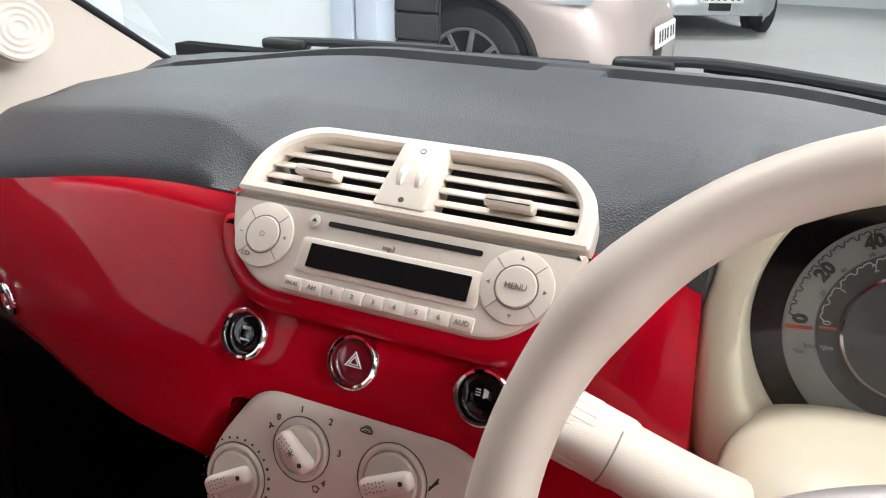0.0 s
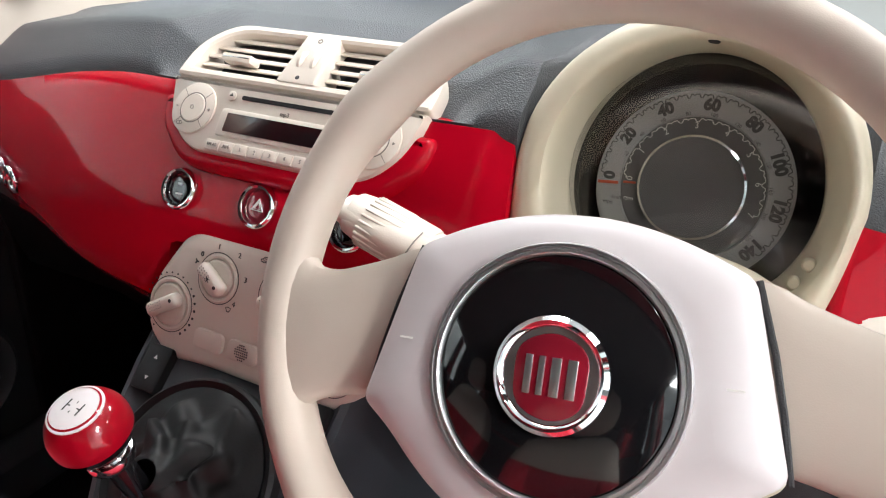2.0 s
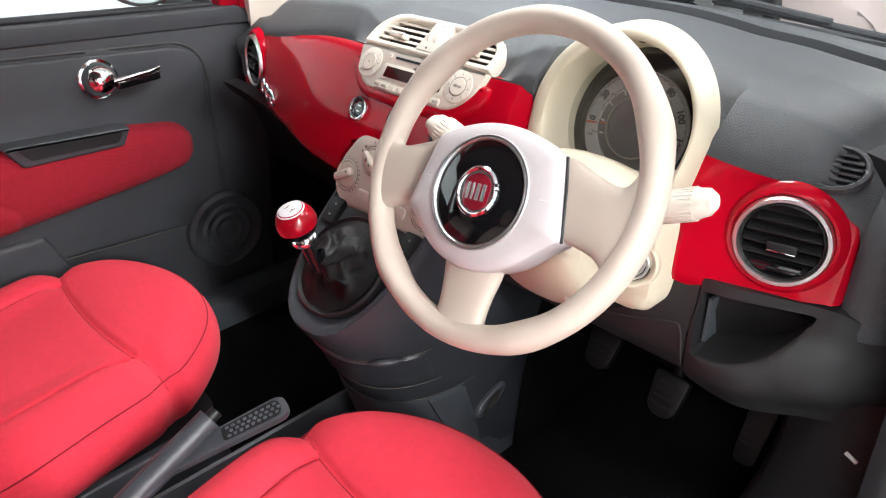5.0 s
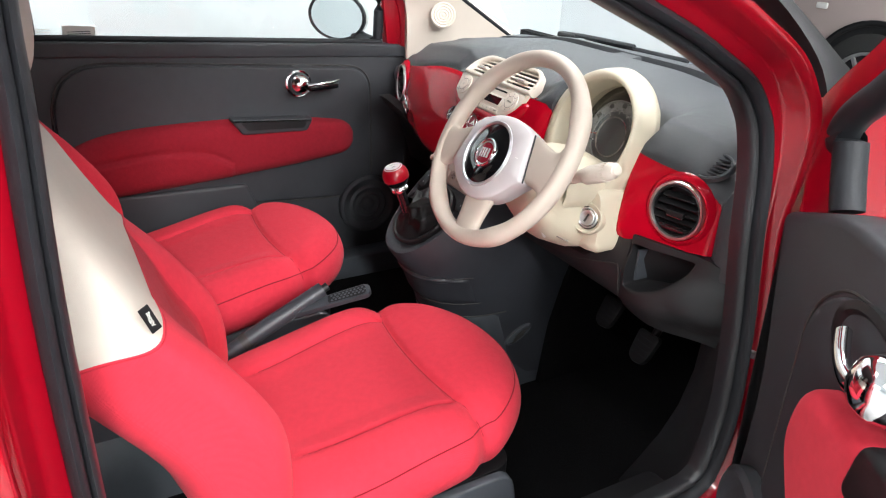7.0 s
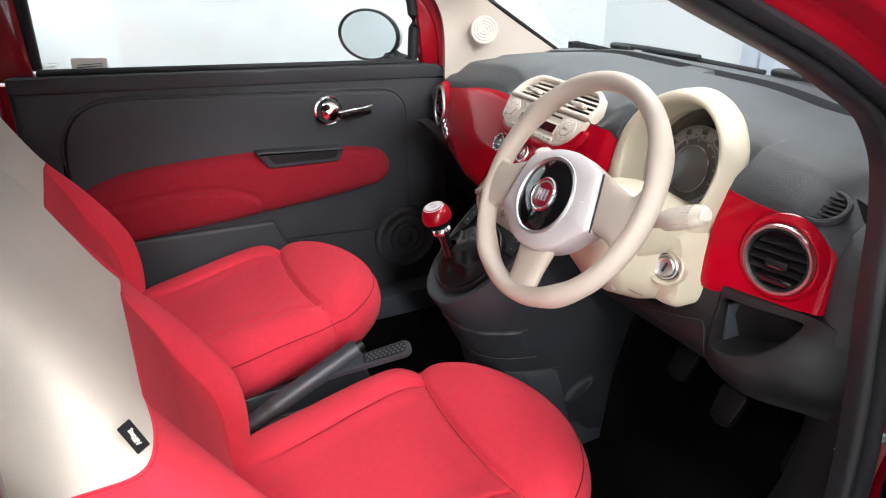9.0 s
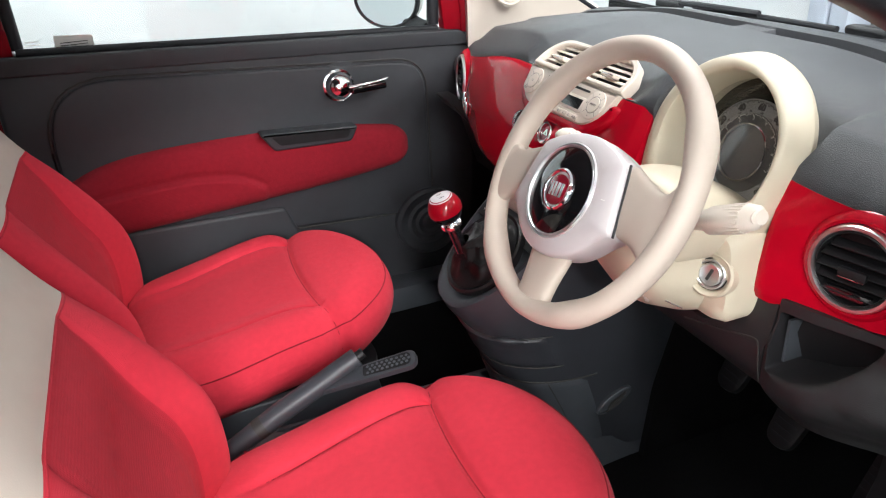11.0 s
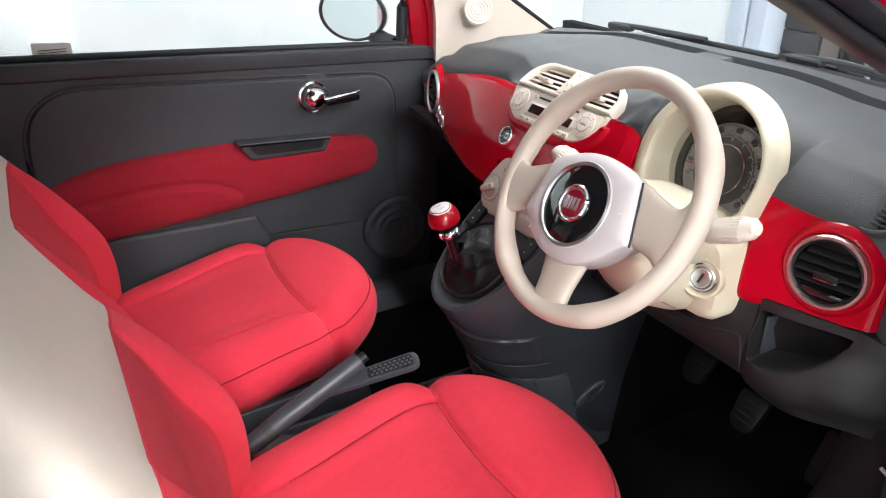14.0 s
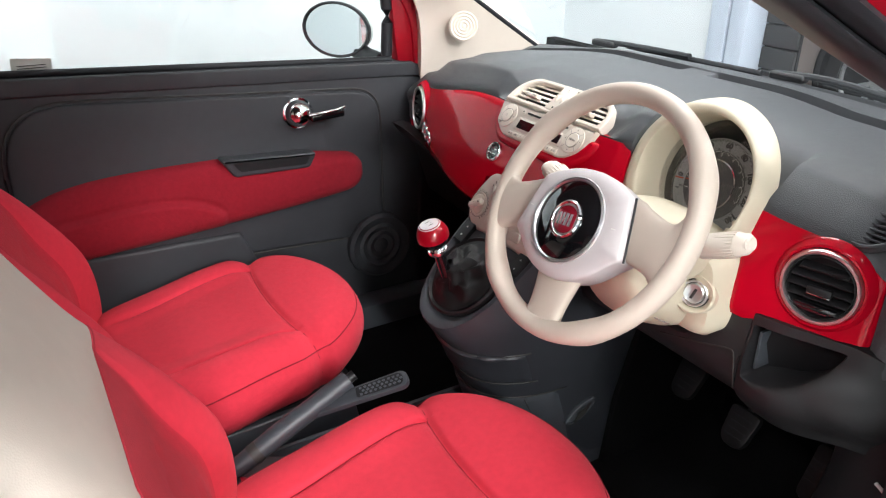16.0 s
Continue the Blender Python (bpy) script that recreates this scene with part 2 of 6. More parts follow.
def plate(outline, m, depth, bevel=0.0, seg=2, bm=None):
    """A slab of a flat outline (x, y) on the pose's plane, raised by depth, its upper edge rounded."""
    loops, n = [], len(outline)
    steps = [(0.0, 0.0)] + ([(bevel * (1 - math.cos(a)), depth - bevel + bevel * math.sin(a)) for a in [k * math.pi / 2 / seg for k in range(seg + 1)]] if bevel else [(0.0, depth)])
    for inset, h in steps:
        loops.append([m @ Vector((x, y, h)) for x, y in shrink(outline, inset)])
    return loft(loops, bm)


def shrink(outline, d):
    if not d:
        return outline
    n, res = len(outline), []
    sign = 1 if sum(outline[k][0] * outline[(k + 1) % n][1] - outline[(k + 1) % n][0] * outline[k][1] for k in range(n)) > 0 else -1
    for k in range(n):
        p, q, r = (Vector(outline[(k + o) % n]) for o in (-1, 0, 1))
        a, b = (q - p).normalized(), (r - q).normalized()
        na, nb = Vector((-a.y, a.x)) * sign, Vector((-b.y, b.x)) * sign
        h = na + nb
        h = h / max(0.35, h.length_squared / 2)
        res.append((q.x + d * h.x, q.y + d * h.y))
    return res


def rounded(corners, radius, seg=5):
    """An outline with round corners. radius: one, or one a corner."""
    n, res = len(corners), []
    for k in range(n):
        p, q, r = (Vector(corners[(k + o) % n]) for o in (-1, 0, 1))
        rad = radius[k] if isinstance(radius, (list, tuple)) else radius
        a, b = (p - q), (r - q)
        cut = min(rad, a.length * 0.49, b.length * 0.49)
        s, e = q + a.normalized() * cut, q + b.normalized() * cut
        for i in range(seg + 1):
            t = i / seg
            v = s * (1 - t) ** 2 + q * 2 * t * (1 - t) + e * t * t
            res.append((v.x, v.y))
    return res


def rect(w, h, r, cx=0.0, cy=0.0, seg=5):
    return rounded([(cx - w / 2, cy - h / 2), (cx + w / 2, cy - h / 2), (cx + w / 2, cy + h / 2), (cx - w / 2, cy + h / 2)], r, seg)


def disc(r, n=36, cx=0.0, cy=0.0, sx=1.0):
    return [(cx + sx * r * math.cos(2 * math.pi * k / n), cy + r * math.sin(2 * math.pi * k / n)) for k in range(n)]


def smooth_path(points, per=6, closed=False):
    """A Catmull-Rom curve through points of any dimension."""
    n, res = len(points), []
    for k in range(n if closed else n - 1):
        idx = [(k + o) % n if closed else min(max(k + o, 0), n - 1) for o in (-1, 0, 1, 2)]
        a, b, c, d = (np.array(points[i], float) for i in idx)
        for s in range(per):
            t = s / per
            res.append(0.5 * (2 * b + (c - a) * t + (2 * a - 5 * b + 4 * c - d) * t * t + (3 * b - a - 3 * c + d) * t ** 3))
    if not closed:
        res.append(np.array(points[-1], float))
    return [tuple(float(c) for c in p) for p in res]


def tube(points, radius, n=12, closed=False, bm=None, flat=1.0, up=(0, 0, 1)):
    """A round rod along points; radius: one, or one a point; flat squeezes it along up."""
    pts = [Vector(p) for p in points]
    loops = []
    for k, p in enumerate(pts):
        a = pts[(k - 1) % len(pts)] if closed or k else p
        b = pts[(k + 1) % len(pts)] if closed or k < len(pts) - 1 else p
        t = (b - a).normalized()
        x = t.cross(Vector(up))
        x = x.normalized() if x.length > 1e-4 else t.orthogonal().normalized()
        y = x.cross(t)
        r = radius[k] if isinstance(radius, (list, tuple)) else radius
        loops.append([p + r * (math.cos(w) * x + flat * math.sin(w) * y) for w in [2 * math.pi * i / n for i in range(n)]])
    if closed:
        loops.append(loops[0])
    bm = loft(loops, bm, cap=not closed)
    if closed:
        bmesh.ops.remove_doubles(bm, verts=bm.verts[:], dist=1e-6)
    return bm


def letters(text, size, m, depth=0.0004, bold=0.0):
    """A bmesh of writing with the built-in font, centred on the pose."""
    cu = bpy.data.curves.new("letters", "FONT")
    cu.body, cu.size, cu.align_x, cu.align_y, cu.extrude, cu.resolution_u, cu.offset = text, size, "CENTER", "CENTER", depth, 3, bold
    ob = bpy.data.objects.new("letters", cu)
    me = ob.to_mesh()
    bm = bmesh.new()
    bm.from_mesh(me)
    ob.to_mesh_clear()
    bpy.data.objects.remove(ob)
    bpy.data.curves.remove(cu)
    bmesh.ops.transform(bm, matrix=m, verts=bm.verts)
    return bm


def clamp01(t):
    return max(0.0, min(1.0, t))


def ease(a, b, x):
    t = clamp01((x - a) / (b - a))
    return t * t * (3 - 2 * t)


def bell(x, centre, width):
    return math.exp(-(((x - centre) / width) ** 2))


# ---- the showroom ----
def slab(x0, x1, y0, y1, z0, z1, bevel=0.0, bm=None):
    return box(pose((x0 + x1) / 2, (y0 + y1) / 2, z0), x1 - x0, y1 - y0, z1 - z0, bevel, bm=bm)


def structure(name, bm, mat, label, category="wall", smooth=38):
    return solo(name, bm, mat, label, category, kind="structure", smooth=smooth)


ground = structure("floor", slab(-60, 60, -60, 60, -0.2, 0.0), CONCRETE, "pale grey concrete floor of the car showroom", "floor", 0)
structure("wall_west", slab(-2.3, -2.1, -6.0, 2.12, 0, CEILING), WALL, "plain white painted wall beside the red car", smooth=0)
structure("wall_north", slab(-2.1, -1.17, 1.98, 2.12, 0, CEILING), WALL, "short white painted wall ahead of the car", smooth=0)
structure("wall_south", slab(-2.3, 7.2, -6.2, -6.0, 0, CEILING), WALL, "plain white wall behind the car", smooth=0)
# unseen east wall: reflects the nearby lamps sideways through the door opening
structure("wall_east", slab(7.0, 7.2, -6.0, 14.0, 0, CEILING), WALL, "unseen white wall that bounces lamp light into the cabin", smooth=0)
structure("wall_far", slab(-7.0, 7.0, 14.0, 14.2, 0, CEILING), WALL, "pale far wall of the showroom", smooth=0)
structure("wall_clad", slab(-7.2, -7.0, 2.2, 14.0, 0, CEILING), DARKWALL, "dark clad side wall", smooth=0)
structure("wall_back", slab(-7.0, -2.3, 2.0, 2.12, 0, CEILING), WALL, "white wall behind the corner", smooth=0)
structure("ceiling", slab(-7.2, 7.2, -6.2, 14.2, CEILING, CEILING + 0.15), WALL, "white ceiling of the showroom", "ceiling", 0)
pillar = thing("door_post", (-1.08, 2.05, 0), "blue-grey steel post at the end of the white wall", "post", kind="structure")
part("post", slab(-1.167, -1.085, 1.96, 2.14, 0, CEILING - 0.005, 0.004), POST, pillar)
part("post", slab(-1.078, -1.0, 1.97, 2.14, 0, CEILING - 0.005, 0.004), POST, pillar)
shutter = thing("roller_shutter", (-0.92, 2.10, 0), "dark grey slatted roller shutter beside the post", "shutter")
for k in range(36):
    part("slat", slab(-0.998, -0.845, 2.09, 2.108, 0.004 + 0.089 * k, 0.086 + 0.089 * k, 0.004), SHUTTER, shutter, smooth=0)
part("backing", slab(-0.998, -0.845, 2.110, 2.125, 0.0, 3.2), BLACKP, shutter, smooth=0)
part("gasket", slab(-1.087, -1.076, 1.985, 2.13, 0, CEILING - 0.005), RUBBER, pillar, "dark strip between the two posts")
# frames round the added lamps, out of view like them
for px, py, watts in FILL_LAMPS:
    light = thing("fill_lamp_frame", (px, py, CEILING), "unseen metal frame added round a fill lamp", "ceiling light", "ceiling lights")
    fr = bmesh.new()
    for sx, sy, cx, cy in ((1.6, 0.04, 0, 0.3), (1.6, 0.04, 0, -0.3), (0.04, 0.56, 0.78, 0), (0.04, 0.56, -0.78, 0)):
        box(pose(px + cx, py + cy, CEILING - 0.09), sx, sy, 0.088, 0.004, bm=fr)
    part("frame", fr, SATIN, light)

# ---- the dashboard ----


def red_top(x):
    a = abs(x)
    return 0.203 + 0.034 * ease(0.1, 0.55, a) + 0.03 * ease(0.40, 0.62, a), 0.989 - 0.052 * ease(0.16, 0.54, a) - 0.045 * ease(0.50, 0.60, a) + 0.007 * ease(0.3, 0.4, x)


def pad_section(x):
    y, z = red_top(x)
    top = z + 0.045 + 0.012 * ease(0.15, 0.5, abs(x))
    yw, zw = 0.69 - 0.04 * (x / 0.6) ** 2, 1.012 - 0.03 * (x / 0.6) ** 2
    top = max(top, zw + 0.004) - 0.042 * ease(0.46, 0.62, abs(x))
    lip = 0.055 + 0.03 * ease(0.1, 0.5, abs(x))
    front = [(y + 0.004, z - 0.02), (y + 0.001, z), (y + 0.008, z + 0.013), (y + 0.012 + 0.30 * lip, z + 0.60 * (top - z)), (y + 0.62 * lip, top - 0.0095), (y + 0.73 * lip, top - 0.0045), (y + lip + 0.05, top - 0.0005)]
    well = ease(0.1185, 0.112, abs(x))
    front = [(p + 0.022 * well * (k < 4), q - 0.03 * well * (k < 4)) for k, (p, q) in enumerate(front)]
    ramp = ease(0.175, 0.124, abs(x))
    front = [(p, q - 0.019 * ramp * (1 < k < 6)) for k, (p, q) in enumerate(front)]
    well = ease(0.106, 0.098, x - 0.299) * ease(0.108, 0.100, 0.299 - x)
    front = [(p + well * max(0.0, 0.274 + 0.012 * k - p), q) for k, (p, q) in enumerate(front)]
    return front + [
            (0.40, top + 0.004 + 0.012 * ease(0.46, 0.62, abs(x))), (0.50, top + 0.002 + 0.024 * ease(0.46, 0.62, abs(x))), *[(q, top + e + 0.024 * ease(0.46, 0.62, abs(x))) for q, e in ((0.514, 0.0), (0.516, -0.020 * (abs(x - 0.02) > 0.035 and abs(x) < 0.5)), (0.545, -0.020 * (abs(x - 0.02) > 0.035 and abs(x) < 0.5)), (0.547, 0.003), (0.570, 0.002))], (0.60, zw + 0.010 - 0.012 * ease(0.46, 0.62, abs(x))), (yw, zw), (yw, zw - 0.15), (y + 0.06, z - 0.1)]


dash = thing("dashboard", (0, 0.3, 0.75), "grey grained dashboard with a glossy red fascia band", "dashboard")
xs = [-0.625 + 1.25 * k / 200 for k in range(201)]
part("top_pad", loft([[(x, y, z) for y, z in pad_section(x)] for x in xs]), PAD, dash, "grey grained plastic top pad", smooth=50)


def red_bottom(x):
    """The fascia's lower edge: deep beside the passenger, raised over the heater panel."""
    if x < 0:
        return 0.776 + 0.055 * ease(0.2, 0.56, -x) + 0.092 * (1 - ease(0.095, 0.135, -x))
    return 0.868 - 0.045 * ease(0.09, 0.14, x) - 0.012 * ease(0.35, 0.42, x) + 0.02 * ease(0.45, 0.56, x)


def red_face(x, t):
    """The fascia at x, from its upper edge (t = 0) to its lower one (t = 1)."""
    y, z = red_top(x)
    zb = red_bottom(x)
    lean = 0.55 - 0.38 * ease(0.12, 0.5, abs(x))
    zz = z - 0.002 + (zb - z) * t
    drop = z - zz
    yy = y + 0.001 - lean * min(drop, 0.10) - (0.25 * lean * max(drop - 0.10, 0)) + 0.035 * ease(0.8, 1.0, t) * ease(0.13, 0.2, drop)
    yy -= 0.012 * math.sin(math.pi * t) * ease(0.52, 0.36, abs(x)) * ease(0.08, 0.30, -x)
    return yy, zz


def fascia(x0, x1, n):
    loops = []
    for k in range(n + 1):
        x = x0 + (x1 - x0) * k / n
        ends = ease(0.0, 0.03, min(k, n - k) / n)
        front = [red_face(x, j / 16) for j in range(17)]
        yb = [(y + 0.02 + 0.01 * (1 - ends), z) for y, z in reversed(front)]
        slant = [0.009 * (x1 < 0.3) * ease(0.15, 0.194, x) * (j / 8 - 1.0) for j in range(17)]
        loops.append([(x + d, y + 0.006 * (1 - ends), z) for d, (y, z) in zip(slant, front)] + [(x + d, y, z) for d, (y, z) in zip(reversed(slant), yb)])
    bm = loft(loops)
    near = [f for f in bm.faces if any((f.calc_center_median() - Vector(c)).length < 0.047 for c in ((-0.503, 0.240, 0.887), (0.500, 0.238, 0.887)))]
    bmesh.ops.delete(bm, geom=near, context="FACES")
    return bm


part("fascia", fascia(-0.60, 0.194, 92), FASCIA, dash, "glossy red painted fascia panel", smooth=60)
part("fascia", fascia(0.396, 0.565, 30), FASCIA, dash, "glossy red painted fascia panel", smooth=60)


# lower half of the dash: a dark shelf before the passenger, a grey knee panel before the driver
def knee(x0, x1, rows, n, mat, name, label):
    loops = []
    for k in range(n + 1):
        x = x0 + (x1 - x0) * k / n
        front = [(x, y, z) for y, z in rows(x)]
        loops.append(front + [(x, y + 0.03, z) for _, y, z in reversed(front)])
    return part(name, loft(loops), mat, dash, label, smooth=50)


knee(-0.575, -0.11, lambda x: [(0.20, red_bottom(x) + 0.012), (0.215, red_bottom(x) - 0.01), (0.26, red_bottom(x) - 0.05), (0.30, 0.66), (0.42, 0.56), (0.55, 0.40)], 16, BLACKP, "glove_shelf", "black open shelf under the fascia")
def knee_rows(x):
    zt = red_bottom(x) + 0.012 - 0.075 * (1 - ease(0.33, 0.42, x))
    low = 0.684 + 0.004 * (1 - ease(0.2, 0.42, x))
    lip = 0.762
    return [(0.216, zt), (0.214, zt - 0.008), (0.206, min(lip + 0.003, zt - 0.012)), (0.200, min(lip - 0.004, zt - 0.016)),
            (0.199, 0.728), (0.206, 0.704), (0.222, low + 0.008), (0.25, low - 0.008), (0.42, low - 0.04)]


knee(0.11, 0.4345, knee_rows, 44, KNEE, "knee_panel", "charcoal plastic panel under the steering column")


part("cover_seam", tube(smooth_path([(0.300, 0.1985, 0.728), (0.375, 0.1985, 0.750), (0.418, 0.1988, 0.764), (0.4275, 0.1988, 0.758), (0.4325, 0.1985, 0.730), (0.4330, 0.2035, 0.708)], 5), 0.0012, 6), INK, dash, "seam of the fuse cover")


def skin_y(x, z):
    """How far forward the tray panel's face stands."""
    bulge = 0.016 * math.sin(math.pi * clamp01((x - 0.4365) / 0.17)) * ease(0.80, 0.72, z)
    return 0.2005 + 0.012 * ease(0.76, 0.80, z) + 0.045 * ease(0.745, 0.655, z) * ease(0.49, 0.58, x) + 0.034 * ease(0.44, 0.58, x) + 0.040 * ease(0.565, 0.632, x) - bulge + 0.020 * ease(0.715, 0.675, z)


def cast(outline, cx, cz, a):
    """Where the ray from a centre meets an outline."""
    dx, dz = math.cos(a), math.sin(a)
    best = 0.0
    for (x0, z0), (x1, z1) in zip(outline, outline[1:] + outline[:1]):
        ex, ez = x1 - x0, z1 - z0
        det = dx * ez - dz * ex
        if abs(det) > 1e-12:
            t = ((x0 - cx) * ez - (z0 - cz) * ex) / det
            s = ((x0 - cx) * dz - (z0 - cz) * dx) / det
            if t > best and -1e-6 <= s <= 1 + 1e-6:
                best = t
    return cx + best * dx, cz + best * dz


TRAY = rounded([(0.443, 0.734), (0.478, 0.736), (0.512, 0.752), (0.536, 0.780), (0.551, 0.813), (0.439, 0.809)], [0.006, 0.03, 0.04, 0.03, 0.006, 0.006], 5)
EDGE = rounded([(0.4365, 0.690), (0.500, 0.676), (0.560, 0.660), (0.632, 0.640), (0.632, 0.745), (0.628, 0.802), (0.570, 0.826), (0.4365, 0.826)], [0.004, 0.02, 0.02, 0.004, 0.02, 0.012, 0.004, 0.004], 4)
angles = [2 * math.pi * k / 120 for k in range(120)]
inner, outer = [cast(TRAY, 0.487, 0.775, a) for a in angles], [cast(EDGE, 0.487, 0.775, a) for a in angles]
blend = lambda t: [(a[0] + (b[0] - a[0]) * t, a[1] + (b[1] - a[1]) * t) for a, b in zip(inner, outer)]
loops = [[(x, skin_y(x, z) + 0.03 + 0.07 * ease(0.72, 0.66, z), z - 0.045 * ease(0.72, 0.66, z)) for x, z in outer], [(x, skin_y(x, z) + 0.004, z) for x, z in outer]]
loops += [[(x, skin_y(x, z), z) for x, z in blend(t)] for t in (0.97, 0.8, 0.6, 0.4, 0.2, 0.08)]
loops += [[(x, skin_y(x, z) + 0.002, z) for x, z in blend(0.02)], [(x, skin_y(x, z) + 0.006, z) for x, z in inner], [(0.487 + 0.97 * (x - 0.487), 0.30, 0.775 + 0.95 * (z - 0.775)) for x, z in inner]]
part("tray_panel", loft(loops), KNEE, dash, "charcoal plastic panel with an open tray", smooth=45)
# tray's left wall in a paler plastic: the light on it is painted
part("tray_lit_wall", slab(0.444, 0.448, 0.222, 0.299, 0.740, 0.797), LOWER, dash, smooth=0)
for side in (-1, 1):
    end = [[(0.566, 0.258, z), (0.578, 0.254, z), (0.605, 0.264, z), (0.632, 0.288, z), (0.632, 0.50, z), (0.566, 0.50, z)] for z in ((0.795, 0.80, 0.84, 0.88, 0.905) if side > 0 else (0.84, 0.86, 0.87, 0.88, 0.905))]
    if side < 0:
        end = end[:-1]
    else:
        end.append([(0.566, 0.276, 0.935), (0.578, 0.276, 0.932), (0.605, 0.285, 0.926), (0.632, 0.31, 0.92), (0.632, 0.50, 0.94), (0.566, 0.50, 0.95)])
        end.append([(0.566, 0.300, 0.952), (0.578, 0.300, 0.949), (0.605, 0.312, 0.942), (0.630, 0.335, 0.935), (0.630, 0.50, 0.955), (0.566, 0.50, 0.965)])
    part("dash_end", loft([[(side * x, y, z) for x, y, z in row] for row in end]), PAD, dash, "grey plastic end cap", smooth=50)
# bulkhead that closes the footwells
part("bulkhead", slab(-0.64, 0.64, 0.70, 0.73, 0.28, 0.99), CARPET, dash)

# ---- radio and centre vents ----
B = Vector((0, 0.2025, 0.99))
RN = Vector((0, -0.80, 0.60))
VN = Vector((0, -0.571, 0.821))


def radio_at(u, s, h=0.0):
    p = B + Vector((u, 0, 0)) + s * Vector((0, 0.60, 0.80)) + h * RN
    return frame_at(p, RN, (0, 0.60, 0.80))


def vent_at(u, s, h=0.0):
    p = B + Vector((u, 0, 0)) + s * Vector((0, 0.821, 0.571)) + h * VN
    return frame_at(p, VN, (0, 0.821, 0.571))


radio = thing("car_radio", (0, 0.2, 0.95), "cream car radio with dark display and round dials in the dash", "car radio")
surround = [(-0.134, -0.013), (-0.128, -0.040), (-0.094, -0.0735), (0.094, -0.0735), (0.128, -0.040), (0.134, -0.013)]
part("surround", plate(rounded(surround, [0.010, 0.020, 0.042, 0.042, 0.020, 0.010], 8), radio_at(0, 0, -0.034), 0.0365, 0.010, 5), FASCIA, dash, "raised red rim round the radio", smooth=60)
body = part("body", plate(rounded([(-0.123, 0), (-0.113, -0.035), (-0.085, -0.0605), (0.085, -0.0605), (0.113, -0.035), (0.123, 0)], [0.002, 0.02, 0.035, 0.035, 0.02, 0.002], 6), radio_at(0, 0, -0.03), 0.037, 0.004), CREAM, radio)
F = 0.0072
part("display_frame", plate(rect(0.126, 0.0235, 0.004), radio_at(0.0045, -0.0335, F - 0.001), 0.0024, 0.0015), CREAM, radio)
part("display", plate(rect(0.111, 0.0155, 0.001), radio_at(0.0055, -0.0335, F), 0.0022), GLOSSBLACK, radio, "dark blank display", smooth=0)
part("disc_slot", plate(rect(0.106, 0.0035, 0.0015), radio_at(0.010, -0.011, F), 0.0006), BLACKP, radio, "narrow black disc slot", smooth=0)
eject = part("eject_button", plate(disc(0.0042, 20), radio_at(-0.0535, -0.011, F), 0.0012, 0.0005), CREAM, radio)
part("mark", plate([(-0.002, -0.0005), (0.002, -0.0005), (0, 0.0022)], radio_at(-0.0535, -0.011, F + 0.0012), 0.0003), INK, eject, smooth=0)
part("writing", letters("mp3", 0.0050, radio_at(0.003, -0.0192, F + 0.0003)), PRINT, radio, smooth=0)
for k, word in enumerate(("FM AS", "AM", "1", "2", "3", "4", "5", "6", "AUD")):
    u = -0.0556 + 0.01466 * k
    key = part("button", plate(rect(0.0141, 0.0088, 0.0012), radio_at(u, -0.0537, F - 0.001), 0.0024, 0.0006), CREAM, radio)
    part("writing", letters(word, 0.0036 if len(word) > 3 else 0.0046, radio_at(u, -0.0537, F + 0.0018)), PRINT, key, smooth=0)


def dial(u, s, r, words):
    ring = part("dial", plate(disc(r, 44), radio_at(u, s, F - 0.001), 0.0026, 0.0009), CREAM, radio)
    part("dial_centre", lathe([(r * 0.55, 0), (r * 0.55, 0.0020), (r * 0.52, 0.0027), (r * 0.3, 0.0028), (0.0005, 0.0028)], radio_at(u, s, F)), CREAM, ring)
    part("groove", lathe([(r * 0.60, 0.0), (r * 0.60, 0.0019), (r * 0.56, 0.0019), (r * 0.56, 0.0)], radio_at(u, s, F), cap=False), PRINT, ring)
    for k in range(4):
        a = radians(90 * k + 45)
        m = radio_at(u, s, F + 0.0012) @ pose(0, 0, 0, 0, 0, math.degrees(a)) @ pose(r * 0.78, 0, 0)
        part("groove", box(m, r * 0.36, 0.0005, 0.0006), PRINT, ring, smooth=0)
    for dx, dy, word, size in words:
        part("writing", letters(word, size, radio_at(u + dx * r, s + dy * r, F + (0.0031 if not dx and not dy else 0.0018))), PRINT, ring, smooth=0)
    return ring


left_dial = dial(-0.088, -0.0265, 0.0222, ((0.77, 0.0, "+", 0.006), (-0.77, 0.0, "-", 0.007), (-0.4, -0.66, "CD", 0.0048)))
part("mark", lathe([(0.0019, 0), (0.0019, 0.0003), (0.0015, 0.0003), (0.0015, 0)], radio_at(-0.088, -0.0265, F + 0.0029), 20, cap=False), PRINT, left_dial)
right_dial = dial(0.088, -0.0265, 0.0222, ((0, 0, "MENU", 0.0050),))
for a in (0, 90, 180, 270):
    m = radio_at(0.088, -0.0265, F + 0.0017) @ pose(0, 0, 0, 0, 0, a) @ pose(0.0172, 0, 0)
    part("mark", plate([(-0.0010, -0.0013), (0.0013, 0), (-0.0010, 0.0013)], m, 0.0003), PRINT, right_dial, smooth=0)

vents = thing("centre_vents", (0, 0.23, 1.0), "cream slatted twin air vent above the radio", "air vent")
outer = rounded([(-0.123, 0.001), (0.123, 0.001), (0.122, 0.036), (0.095, 0.0635), (-0.095, 0.0635), (-0.122, 0.036)], [0.003, 0.003, 0.03, 0.045, 0.045, 0.03], 7)


